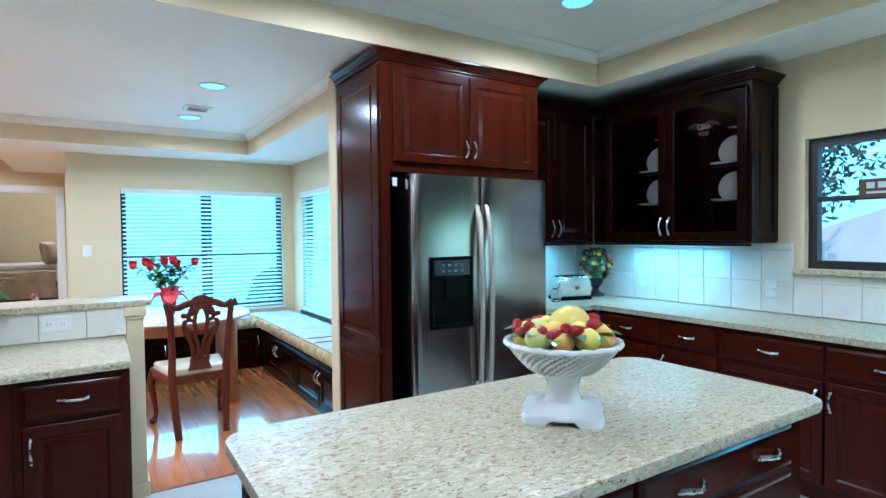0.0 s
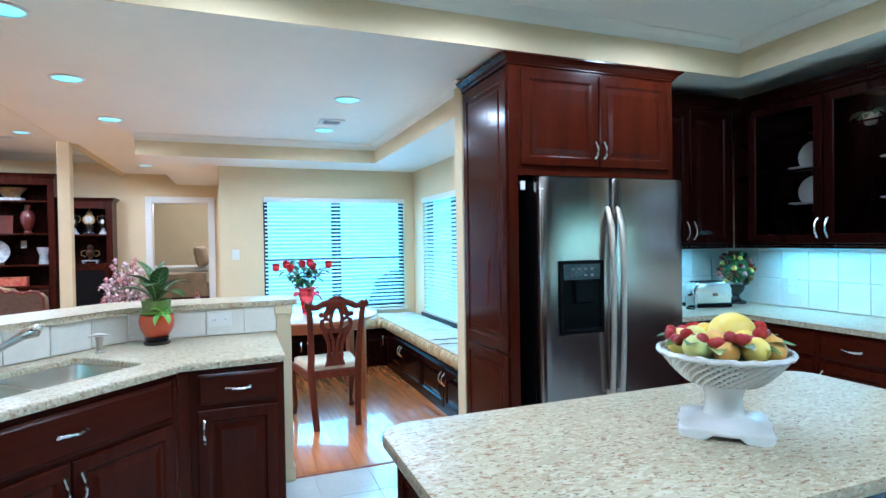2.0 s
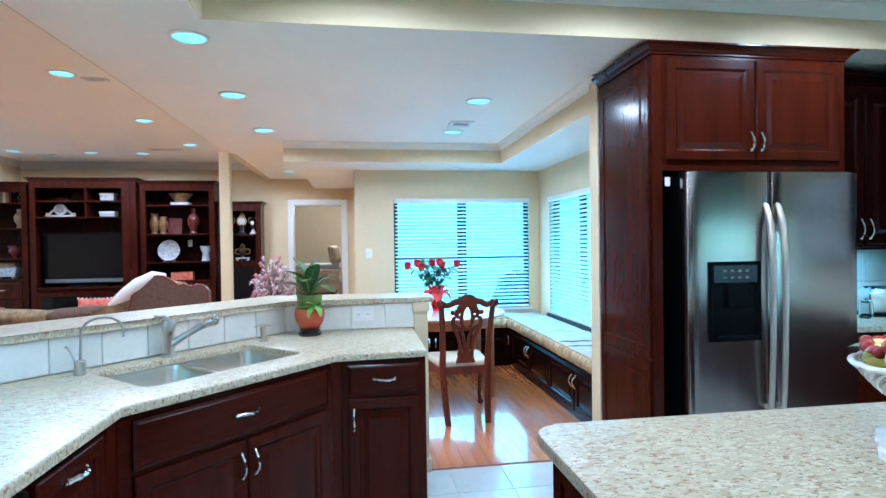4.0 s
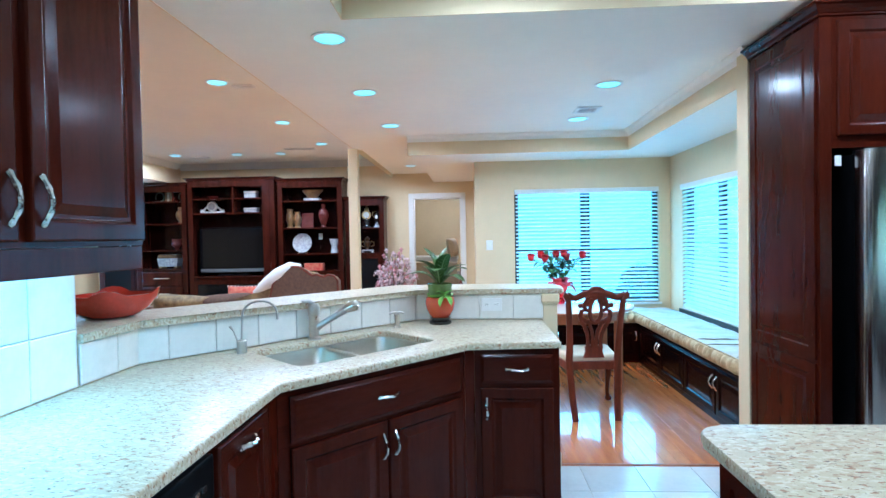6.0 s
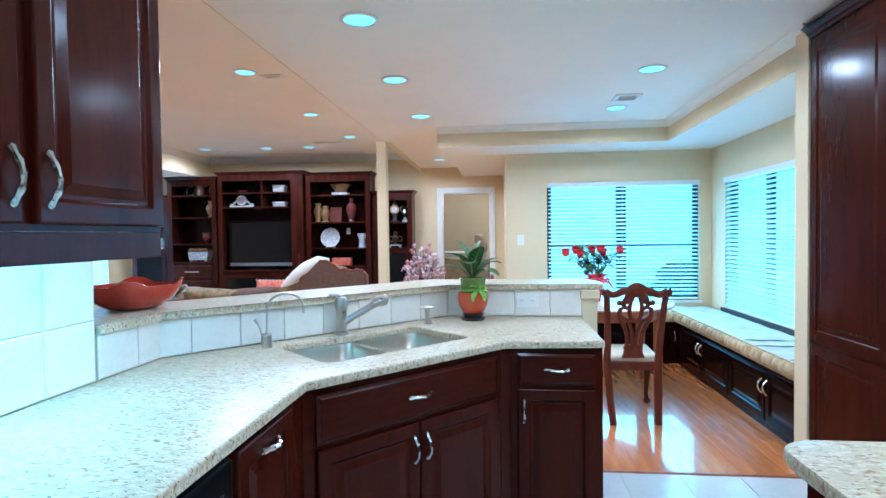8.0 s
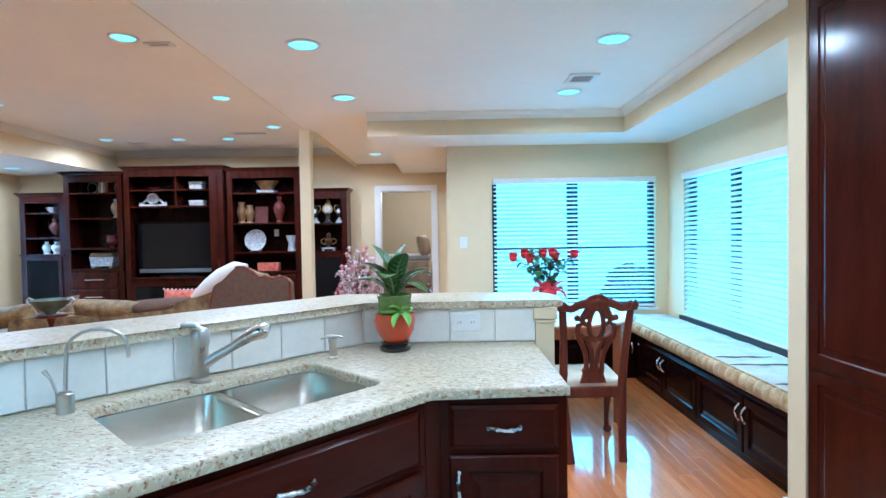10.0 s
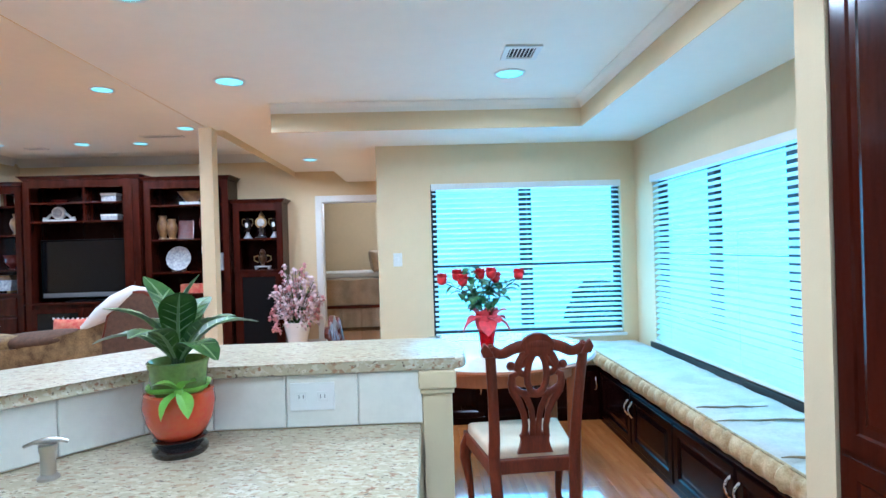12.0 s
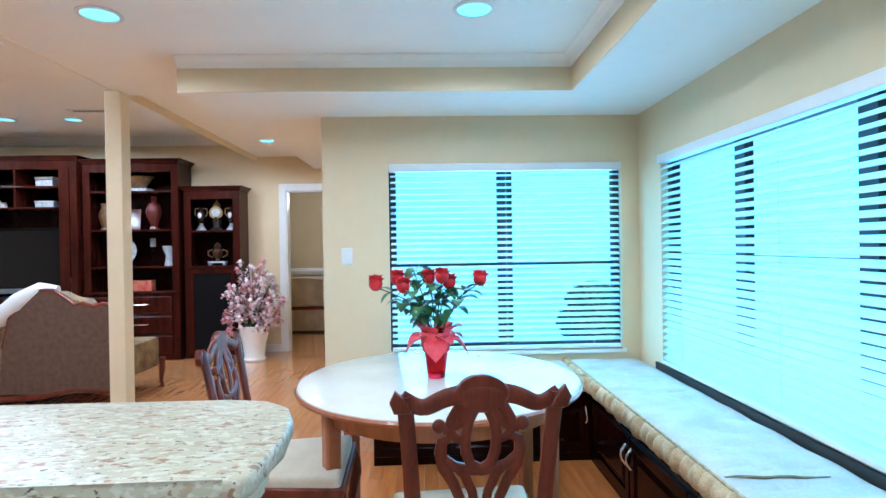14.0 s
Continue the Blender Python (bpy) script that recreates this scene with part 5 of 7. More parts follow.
for y in (2.80, 2.38):
    t = thing("tea_cup", "white cup on the cabinet floor", "cup", pose(3.53, y, 1.3815), "cups in the glass cabinet")
    part("bowl", Shape().lathe([(0.022, 0), (0.04, 0.02), (0.045, 0.05), (0.042, 0.05), (0.036, 0.02), (0, 0.01)]), CERAMIC, t, smooth=True)
    part("handle", Shape().tube([(0.04, 0, 0.04), (0.062, 0, 0.038), (0.062, 0, 0.018), (0.037, 0, 0.016)], 0.004, 6), CERAMIC, t)
t = thing("trailing_plant", "small green trailing plant on the top glass shelf", "plant", pose(3.56, 2.25, 2.113))
part("pot", Shape().lathe([(0.03, 0), (0.045, 0.06), (0.04, 0.06), (0, 0.05)]), CERAMIC, t, smooth=True)
for k in range(16):
    a = 2.4 * k
    s = Shape()
    leaf(s, (0, 0, 0.055), (0.11 * math.cos(a) * (0.6 + 0.4 * (k % 3) / 2), 0.12 * math.sin(a), 0.09 - 0.012 * (k % 5)), 0.035, 0.03)
    part("leaf", s, LEAFGREEN, t, smooth=True)
# Wooden sign hung in the kitchen window; its writing is a row of bars.
t = thing("window_sign", "small brown wooden sign hung in the window", "sign", pose(EAST_K + 0.03, 1.40, 1.618, 0, 0, -90))
part("board", Shape().box(0, 0.34, 0, 0.02, 0, 0.11, 0.003), material("sign_wood", (0.12, 0.07, 0.04), 0.7, scale=9), t)
for k in range(5):
    part("lettering", Shape().box(0.04 + 0.055 * k, 0.08 + 0.055 * k, -0.003, -0.0005, 0.055, 0.09), SHEET, t)
part("lettering", Shape().box(0.04, 0.30, -0.003, -0.0005, 0.025, 0.037), SHEET, t)
part("hook", Shape().tube([(0.17, 0.01, 0.11), (0.17, 0.015, 0.33)], 0.002, 5), BLACK, t)

# Red bowl on the bar.
s = Shape()
rings = []
for f, z, inner in ((0.42, 0.0, 0), (0.60, 0.012, 0), (0.82, 0.045, 0), (0.96, 0.085, 0), (1.0, 0.115, 0), (0.97, 0.116, 1), (0.92, 0.085, 1), (0.75, 0.045, 1), (0.4, 0.02, 1)):
    ring = []
    for k in range(48):
        a = 2 * math.pi * k / 48
        sq = 1 + 0.09 * math.cos(4 * a) * f ** 2
        ring.append(s.bm.verts.new((0.205 * f * sq * math.cos(a), 0.175 * f * sq * math.sin(a), z + (0.028 * max(0, math.cos(4 * a)) * (z / 0.115) ** 2 if z > 0.02 else 0))))
    rings.append(ring)
for p, q in zip(rings, rings[1:]):
    for i in range(48):
        s.bm.faces.new((p[i], p[(i + 1) % 48], q[(i + 1) % 48], q[i]))
s.bm.faces.new(rings[0][::-1])
s.bm.faces.new(rings[-1])
whole("red_bowl", s, material("red_bowl_glaze", (0.50, 0.035, 0.016), 0.12, scale=7, amount=0.15, coat=0.5), "glossy red bowl with four pulled corners on the bar", "bowl", pose(-1.86, 2.35, BAR + 0.001, 0, 0, 30) @ Matrix.Scale(0.86, 4), smooth=True)


def outlet(name, label, at, w=0.125, h=0.078, switch=False):
    t = thing(name, label, "switch" if switch else "outlet", at)
    part("plate", Shape().box(-w / 2, w / 2, -0.006, 0, -h / 2, h / 2, 0.002), TRIM, t)
    if switch:
        part("toggle", Shape().box(-0.012, 0.012, -0.010, -0.006, -0.022, 0.022, 0.002), TRIM, t)
    else:
        for u in (-0.03, 0.03):
            r = part("socket", Shape().box(u - 0.016, u + 0.016, -0.0085, -0.006, -0.014, 0.014, 0.002), TRIM, t)
            for v in (-0.006, 0.006):
                part("slot", Shape().box(u + v - 0.001, u + v + 0.001, -0.0092, -0.0084, -0.004, 0.006), BLACK, r)


outlet("wall_outlet", "white double outlet in the tiled bar wall", pose(-0.195, 3.421, 0.995))
outlet("wall_outlet", "white outlet in the window wall backsplash", pose(EAST_K - 0.010, 1.86, 1.06, 0, 0, -90), 0.07, 0.11)
outlet("wall_outlet", "white outlet in the window wall backsplash", pose(EAST_K - 0.010, 2.85, 1.06, 0, 0, -90), 0.07, 0.11)
whole("corner_sensor", Shape().prism([(-0.035, 0.0), (0.0, -0.035), (0.0, 0.0)], 0.0, 0.075, 0.004), TRIM, "small white sensor high in the wall corner", "sensor", pose(-7.3985, 10.0485, 2.27) @ pose(0.036, 0, 0))
outlet("light_switch", "white light switch on the nook wall", pose(-0.105, NOOK_N - 0.001, 1.305), 0.078, 0.118, True)


def vent(x, y, z, w, d, turn=0, slats=7):
    t = thing("ceiling_vent", "white metal ceiling vent with dark slots", "vent", pose(x, y, z, 0, 0, turn), "ceiling vents")
    part("backing", Shape().box(-w / 2 + 0.01, w / 2 - 0.01, -d / 2 + 0.01, d / 2 - 0.01, -0.004, -0.001), BLACK, t)
    part("frame", Shape().box(-w / 2, w / 2, -d / 2, -d / 2 + 0.03, -0.012, -0.001).box(-w / 2, w / 2, d / 2 - 0.03, d / 2, -0.012, -0.001).box(-w / 2, -w / 2 + 0.03, -d / 2 + 0.03, d / 2 - 0.03, -0.012, -0.001).box(w / 2 - 0.03, w / 2, -d / 2 + 0.03, d / 2 - 0.03, -0.012, -0.001), TRIM, t)
    step = (w - 0.06) / slats
    sl = Shape().box(-0.0035, 0.0035, -d / 2 + 0.03, d / 2 - 0.03, -0.001, 0.001).mesh("slat", TRIM)
    for k in range(slats):
        part("slat", sl, TRIM, t, at=pose(-w / 2 + 0.03 + step * (k + 0.5), 0, -0.008, 0, 35, 0))


vent(0.72, 4.99, CEILING, 0.21, 0.22)
vent(-2.40, 5.08, HIGH, 0.20, 0.09, 0, 5)
vent(-3.0, 8.6, HIGH, 0.50, 0.12)
vent(-4.9, 9.2, HIGH, 0.25, 0.12)

# ---- nook things ----
t = thing("round_table", "round cream topped table with a wooden edge", "table", pose(0.515, 5.25, 0))
top = part("tabletop", Shape().lathe([(0, 0.742), (0.60, 0.742), (0.625, 0.748), (0.636, 0.757), (0.632, 0.766), (0.620, 0.770), (0, 0.770)], seg=64), TABLETOP, t, smooth=True)
part("edge_band", Shape().lathe([(0.626, 0.740), (0.640, 0.744), (0.644, 0.754), (0.638, 0.764), (0.634, 0.760)], seg=64), TABLEWOOD, top, "honey wood edge", smooth=True)
part("apron", Shape().lathe([(0.52, 0.655), (0.535, 0.655), (0.540, 0.742), (0.52, 0.742), (0.52, 0.655)], seg=48), TABLEWOOD, t, smooth=True)
for sx in (-1, 1):
    for sy in (-1, 1):
        part("leg", Shape().prism(rounded(-0.032, 0.032, -0.032, 0.032, 0.01, 2), 0, 0.741), TABLEWOOD, t, at=pose(0.445 * sx, 0.29 * sy, 0, 0, 0, 30 * sx * sy))


def ribbon_pts(f, n=14):
    return [f(i / (n - 1)) for i in range(n)]


def dining_chair(label, at):
    t = thing("dining_chair", label, "chair", at, "chairs round the table")

    def back(x, z):
        return (x, -0.205 - 0.10 * max(0.0, z - 0.44) / 0.55 - 0.01 * math.cos(x * 6), z)

    part("seat_frame", Shape().prism([(-0.21, -0.215), (0.21, -0.215), (0.262, 0.235), (-0.262, 0.235)], 0.375, 0.438, 0.006), CHAIRWOOD, t)
    s = Shape().prism([(-0.195, -0.185), (0.195, -0.185), (0.245, 0.22), (-0.245, 0.22)], 0.438, 0.485)
    bmesh.ops.bevel(s.bm, geom=[e for e in s.bm.edges if max(v.co.z for v in e.verts) > 0.48], offset=0.03, segments=4, affect="EDGES", profile=0.6)
    part("seat", s, SEAT, t, "padded seat in cream striped cloth", smooth=True)
    deep = Vector((0, 1, 0))
    for sx in (-1, 1):
        leg = [(sx * 0.160, -0.285, 0.0), (sx * 0.170, -0.245, 0.15), (sx * 0.182, -0.215, 0.36), (sx * 0.186, -0.210, 0.46)] + [back(sx * (0.184 + 0.026 * u ** 1.5), 0.50 + 0.47 * u) for u in (0.1, 0.3, 0.5, 0.7, 0.9, 1.0)]
        part("back_leg", Shape().tube(leg, [0.017, 0.018, 0.019, 0.019, 0.018, 0.017, 0.016, 0.016, 0.016, 0.015], 10, 1.45, deep), CHAIRWOOD, t, smooth=True)
        fl = [(sx * 0.232, 0.205, 0.42), (sx * 0.250, 0.222, 0.36), (sx * 0.258, 0.230, 0.30), (sx * 0.240, 0.212, 0.18), (sx * 0.232, 0.205, 0.09), (sx * 0.240, 0.213, 0.045), (sx * 0.246, 0.222, 0.022)]
        lg = part("front_leg", Shape().tube(fl, [0.030, 0.034, 0.030, 0.020, 0.016, 0.018, 0.022], 10), CHAIRWOOD, t, smooth=True)
        part("claw_foot", Shape().ball(sx * 0.248, 0.226, 0.026, 0.030, 0.034, 0.026), CHAIRWOOD, lg, smooth=True)
    crest, rad = [], []
    for i in range(33):
        u = -1 + 2 * i / 32
        a = abs(u)
        crest.append(back(0.218 * u, 0.955 + 0.022 * math.exp(-(u / 0.45) ** 2) - 0.020 * math.exp(-((a - 0.72) / 0.18) ** 2) + 0.012 * max(0, a - 0.85) / 0.15))
        rad.append(0.0135 + 0.0015 * math.cos(u * 3))
    part("crest_rail", Shape().tube(crest, rad, 12, 1.85, deep), CHAIRWOOD, t, smooth=True)
    part("cartouche", Shape().prism([(0.068 * math.cos(a) * (1 + 0.12 * math.cos(2 * a)), 0.972 + 0.052 * math.sin(a)) for a in (radians(12 * k) for k in range(30))], -0.325, -0.297, 0.006, axis="y"), CHAIRWOOD, t, smooth=True)
    for sx in (-1, 1):
        part("ear", Shape().prism([(sx * 0.190, 0.925), (sx * 0.238, 0.925), (sx * 0.250, 0.955), (sx * 0.234, 0.988), (sx * 0.210, 0.965)][::sx], -0.322, -0.296, 0.006, axis="y"), CHAIRWOOD, t, smooth=True)
    sp = part("splat", Shape().prism([(-0.082, 0.47), (0.082, 0.47), (0.070, 0.50), (0.060, 0.525), (0.070, 0.548), (0.055, 0.565), (-0.055, 0.565), (-0.070, 0.548), (-0.060, 0.525), (-0.070, 0.50)], -0.232, -0.210, 0.003, axis="y"), CHAIRWOOD, t)

    def rib(pts, r, sx=1):
        part("splat_rib", Shape().tube([back(sx * x, z) for x, z in pts], r, 10, 1.65, deep), CHAIRWOOD, sp, smooth=True)

    for sx in (-1, 1):
        rib(((0.050, 0.555), (0.047, 0.60), (0.056, 0.66), (0.078, 0.715), (0.104, 0.76), (0.112, 0.80), (0.108, 0.835), (0.085, 0.845)), [0.0095, 0.009, 0.009, 0.010, 0.011, 0.011, 0.010, 0.007], sx)
        rib(((0.012, 0.555), (0.014, 0.62), (0.022, 0.68), (0.045, 0.735), (0.062, 0.75)), [0.0095, 0.0085, 0.0085, 0.009, 0.008], sx)
        rib(((0.0, 0.748), (0.028, 0.765), (0.041, 0.80), (0.044, 0.845), (0.036, 0.89), (0.015, 0.935), (0.0, 0.95)), 0.0095, sx)
        rib(((0.035, 0.955), (0.066, 0.925), (0.082, 0.895), (0.086, 0.865), (0.070, 0.845), (0.048, 0.835)), [0.012, 0.010, 0.010, 0.010, 0.009, 0.008], sx)
        rib(((0.022, 0.955), (0.040, 0.915), (0.058, 0.885), (0.080, 0.875), (0.105, 0.872)), [0.009, 0.008, 0.008, 0.008, 0.010], sx)
        part("scroll", Shape().ball(*back(sx * 0.116, 0.880), 0.021, 0.015, 0.021), CHAIRWOOD, sp, smooth=True)
    rib(((-0.106, 0.785), (-0.075, 0.760), (-0.04, 0.750), (0, 0.746), (0.04, 0.750), (0.075, 0.760), (0.106, 0.785)), 0.0095)
    return t


chair = dining_chair("carved mahogany dining chair with pierced back and cream seat", pose(0.588, 4.525, 0, 0, 0, 4))
copy_thing(chair, pose(-0.11, 5.10, 0, 0, 0, -88))

t = thing("rose_vase", "red vase of seven red roses on the table", "flower vase", pose(0.505, 5.245, 0.7705))
part("vase", Shape().lathe([(0.0, 0.0), (0.040, 0.0), (0.042, 0.01), (0.066, 0.20), (0.068, 0.215), (0.063, 0.215), (0.038, 0.02), (0.0, 0.018)], seg=24), VASERED, t, "tapered red glass", smooth=True)
wrap = part("wrap", Shape().lathe([(0.060, 0.12), (0.070, 0.16), (0.071, 0.205), (0.066, 0.212)], seg=20), REDNET, t, "red tulle wrap", smooth=True)
for k in range(12):
    a = 0.52 * k
    s = Shape()
    leaf(s, (0.055 * math.cos(a), 0.055 * math.sin(a), 0.175), (0.150 * math.cos(a), 0.12 * math.sin(a), 0.13 + 0.075 * (k % 3)), 0.11, 0.04, 0.3, 5)
    part("tulle_fold", s, REDNET, wrap, smooth=True)
random.seed(8)
heads = ((-0.27, -0.02, 0.435), (-0.175, 0.03, 0.455), (-0.145, -0.05, 0.425), (-0.03, 0.03, 0.455), (0.03, -0.05, 0.465), (0.065, 0.02, 0.435), (0.205, -0.02, 0.45), (-0.11, 0.10, 0.52))
for k, (x, y, z) in enumerate(heads):
    st = part("stem", Shape().tube([(0.02 * math.cos(k), 0.02 * math.sin(k), 0.16), (x * 0.15, y * 0.2, 0.22), (x * 0.5, y * 0.6, 0.36), (x * 0.97, y, z - 0.02)], 0.0032, 6), STEM, t)
    if k < 7:
        head = part("rose_head", Shape().ball(x, y, z, 0.032, 0.032, 0.036, sub=2), ROSE, t, "red rose in bloom", smooth=True)
        for j in range(9):
            a = 2.4 * j
            b = Vector((x + 0.008 * math.cos(a), y + 0.008 * math.sin(a), z - 0.026))
            s = Shape()
            leaf(s, b, b + Vector((0.042 * math.cos(a) * (0.6 + 0.4 * (j % 2)), 0.042 * math.sin(a), 0.062 - 0.016 * (j % 2))), 0.062, -0.004, 0.6, 4)
            part("petal", s, ROSE, head, smooth=True)
    for j in range(11):
        u = random.uniform(0.25, 0.95) if k < 7 else random.uniform(0.7, 1.0)
        c = Vector((x * u * 0.8, y * u * 0.8, 0.20 + (z - 0.22) * u))
        a = random.uniform(0, 6.283)
        L = random.uniform(0.06, 0.105)
        s = Shape()
        leaf(s, c, c + Vector((L * math.cos(a), L * math.sin(a), random.uniform(-0.03, 0.03))), L * 0.62, 0.02, 0.3, 4)
        part("leaf", s, LEAFGREEN, st, smooth=True)

# ---- living room ----
UY = 9.62


def wall_unit(label, x0, x1, top, shelves, base, low="drawers", depth=0.40, y=UY):
    """An open bookcase with shelves at the heights given, closed below base."""
    w = x1 - x0
    t = thing("wall_unit", label, "bookcase", pose(x0, y, 0), "wall unit sections")
    part("side", Shape().box(0, 0.03, 0.022, depth, 0, top), UNITWOOD, t)
    part("side", Shape().box(w - 0.03, w, 0.022, depth, 0, top), UNITWOOD, t)
    # Back coloured near black for the shade behind the shelves.
    part("back", Shape().box(0.03, w - 0.03, depth - 0.015, depth, 0.05, top), DARK_SHADED_WOOD, t)
    part("stile", Shape().box(0, 0.085, 0, 0.0215, 0, top, 0.003), UNITWOOD, t)
    part("stile", Shape().box(w - 0.085, w, 0, 0.0215, 0, top, 0.003), UNITWOOD, t)
    part("top_rail", Shape().box(0.085, w - 0.085, 0, 0.0215, top - 0.10, top), UNITWOOD, t)
    part("top_board", Shape().box(0.03, w - 0.03, 0.0215, depth - 0.015, top - 0.03, top), UNITWOOD, t)
    part("crown", Shape().crown(0, w, 0, depth, top + 0.001, COVE), UNITWOOD, t)
    for z in shelves:
        part("shelf", Shape().box(0.031, w - 0.031, 0.012, depth - 0.016, z - 0.025, z, 0.003), UNITWOOD, t)
    if base:
        part("base_body", Shape().box(0.03, w - 0.03, 0.022, depth - 0.016, 0.0, base - 0.028), UNITWOOD, t)
        part("ledge", Shape().box(-0.005, w + 0.005, -0.03, depth - 0.016, base - 0.027, base, 0.004), UNITWOOD, t)
        if low == "drawers":
            n = 3
            h = (base - 0.12) / n
            for k in range(n):
                dr = part("drawer_front", Shape().nested(w - 0.18, h - 0.02, DRAWER_STEPS), UNITWOOD, t, at=pose(0.09, -0.001, 0.08 + h * k))
                part("handle", Shape().tube([((w - 0.18) * 0.3, -0.018, h / 2), ((w - 0.18) * 0.32, -0.045, h / 2), ((w - 0.18) * 0.68, -0.045, h / 2), ((w - 0.18) * 0.7, -0.018, h / 2)], 0.007, 6), CHROME, dr)
        elif low == "speaker":
            d = part("door", Shape().nested(w - 0.10, base - 0.10, ((0, 0), (0, 0.018), (0.06, 0.018), (0.065, 0.006)), fill=False), UNITWOOD, t, at=pose(0.05, -0.001, 0.06))
            part("speaker_cloth", Shape().box(0.065, w - 0.165, -0.007, -0.003, 0.065, base - 0.165), GRILLE, d, "black speaker cloth")
        else:
            for k in range(2):
                d = part("door", Shape().nested((w - 0.2) / 2, base - 0.16, ((0, 0), (0, 0.018), (0.06, 0.018), (0.065, 0.006)), fill=False), UNITWOOD, t, at=pose(0.09 + (w - 0.18) / 2 * k, -0.001, 0.08))
                part("dark_glass", Shape().box(0.065, (w - 0.2) / 2 - 0.065, -0.007, -0.003, 0.065, base - 0.225), SCREEN, d)
    return t


wall_unit("low cherry bookcase with a speaker door", -7.12, -6.40, 2.10, (1.85, 1.45), 1.18, "speaker", 0.34, UY + 0.06)
wall_unit("tall cherry bookcase with drawers below", -6.36, -5.43, 2.415, (2.15, 1.75, 1.27), 0.94)
u = wall_unit("wide cherry television case with cubby shelves above", -5.37, -3.80, 2.48, (2.18, 1.92), 0.79, "doors", 0.46, UY - 0.05)
part("divider", Shape().box(0.80, 0.825, 0.02, 0.43, 1.921, 2.39), UNITWOOD, u)
part("pilaster", Shape().box(1.36, 1.485, -0.012, 0.0, 0.80, 2.38, 0.003), UNITWOOD, u)
wall_unit("tall cherry bookcase with drawers below", -3.76, -2.60, 2.44, (2.11, 1.63, 1.17), 0.86)
wall_unit("low cherry bookcase with a speaker door", -2.56, -1.87, 2.10, (1.61,), 1.165, "speaker", 0.34, UY + 0.06)
t = thing("television", "black flat screen television switched off", "television", pose(-4.63, UY + 0.12, 0.7905))
part("bezel", Shape().box(-0.635, 0.635, 0, 0.06, 0.05, 0.875, 0.008), BLACK, t)
part("lower_frame", Shape().box(-0.61, 0.61, -0.006, -0.0005, 0.065, 0.125, 0.002), KEYGREY, t, "grey strip under the screen")
part("screen", Shape().box(-0.605, 0.605, -0.004, 0.0, 0.135, 0.85), SCREEN, t, "dark glossy screen")
part("stand", Shape().box(-0.28, 0.28, -0.08, 0.14, 0.0, 0.018, 0.006).box(-0.06, 0.06, 0.02, 0.06, 0.018, 0.08), BLACK, t)
whole("game_console", Shape().box(-0.03, 0.03, 0, 0.22, 0, 0.26, 0.006), CERAMIC, "slim white device standing beside the television", "device", pose(-3.975, UY + 0.02, 0.7905))


def urn_profile(h, r, neck=0.45, foot=0.5):
    return [(0, 0), (r * foot, 0), (r * foot, 0.03 * h), (r * foot * 0.7, 0.10 * h), (r * 0.9, 0.38 * h), (r, 0.55 * h), (r * 0.85, 0.72 * h), (r * neck, 0.84 * h), (r * neck * 1.25, h), (r * neck * 1.0, h), (0, 0.8 * h)]


OY = UY + 0.20
vase(urn_profile(0.30, 0.10, 0.5, 0.7), AMBER, "tall amber jar on a shelf", pose(-5.62, OY, 1.751), "jar")
vase(urn_profile(0.20, 0.10, 0.9, 0.5), DARKGLAZE, "dark red goblet on a shelf", pose(-5.72, OY, 1.271), "goblet")
t = thing("lidded_casket", "cream and gold casket with a domed lid", "casket", pose(-5.86, OY, 0.9405), "ornaments on the wall unit")
part("box", Shape().prism([(-0.17, 0.03), (0.17, 0.03), (0.20, 0.18), (-0.20, 0.18)], -0.09, 0.09, 0.01, axis="y"), PORCELAIN, t)
part("lid", Shape().prism([(-0.20, 0.181), (0.20, 0.181), (0.16, 0.25), (-0.16, 0.25)], -0.095, 0.095, 0.015, axis="y"), AMBER, t, "gold domed lid")
for sx in (-0.14, 0.14):
    part("foot", Shape().box(sx - 0.025, sx + 0.025, -0.08, 0.08, 0, 0.032, 0.006), BRASS, t)
for x in (-6.02, -5.58):
    t = thing("bookend", "dark scrolled iron bookend", "bookend", pose(x, OY, 2.151), "ornaments on the wall unit")
    part("scroll", Shape().tube([(0.08 * math.cos(a), 0, 0.09 + 0.08 * math.sin(a)) for a in (radians(20 * k - 90) for k in range(16))], 0.012, 6), GREYGREEN, t)
    part("base", Shape().box(-0.06, 0.06, -0.05, 0.05, 0, 0.012), GREYGREEN, t)
for k in range(4):
    bk = thing("book", "upright book with a tan cloth spine", "book", pose(-5.90 + 0.042 * k, OY - 0.05, 2.151), "books between the bookends")
    part("cover", Shape().box(0, 0.038, 0, 0.15, 0, 0.185 - 0.008 * (k % 2), 0.004), (AMBER, LINEN, AMBER, DARKGLAZE)[k], bk)
    part("pages", Shape().box(0.004, 0.034, 0.01, 0.152, 0.006, 0.187 - 0.008 * (k % 2)), SHEET, bk)
# Left low unit.
vase(urn_profile(0.20, 0.065, 0.35, 0.8), CERAMIC, "slender white vase on a shelf", pose(-6.80, OY, 1.1805))
vase(urn_profile(0.20, 0.085, 0.4, 0.7), CERAMIC, "round white vase on a shelf", pose(-6.63, OY, 1.1805))
vase(urn_profile(0.20, 0.06, 0.35, 0.8), CERAMIC, "slender white vase on a shelf", pose(-6.47, OY, 1.1805))
vase(urn_profile(0.30, 0.10, 0.5, 0.5), DARKGLAZE, "dark red vase on a shelf", pose(-6.64, OY, 1.451))
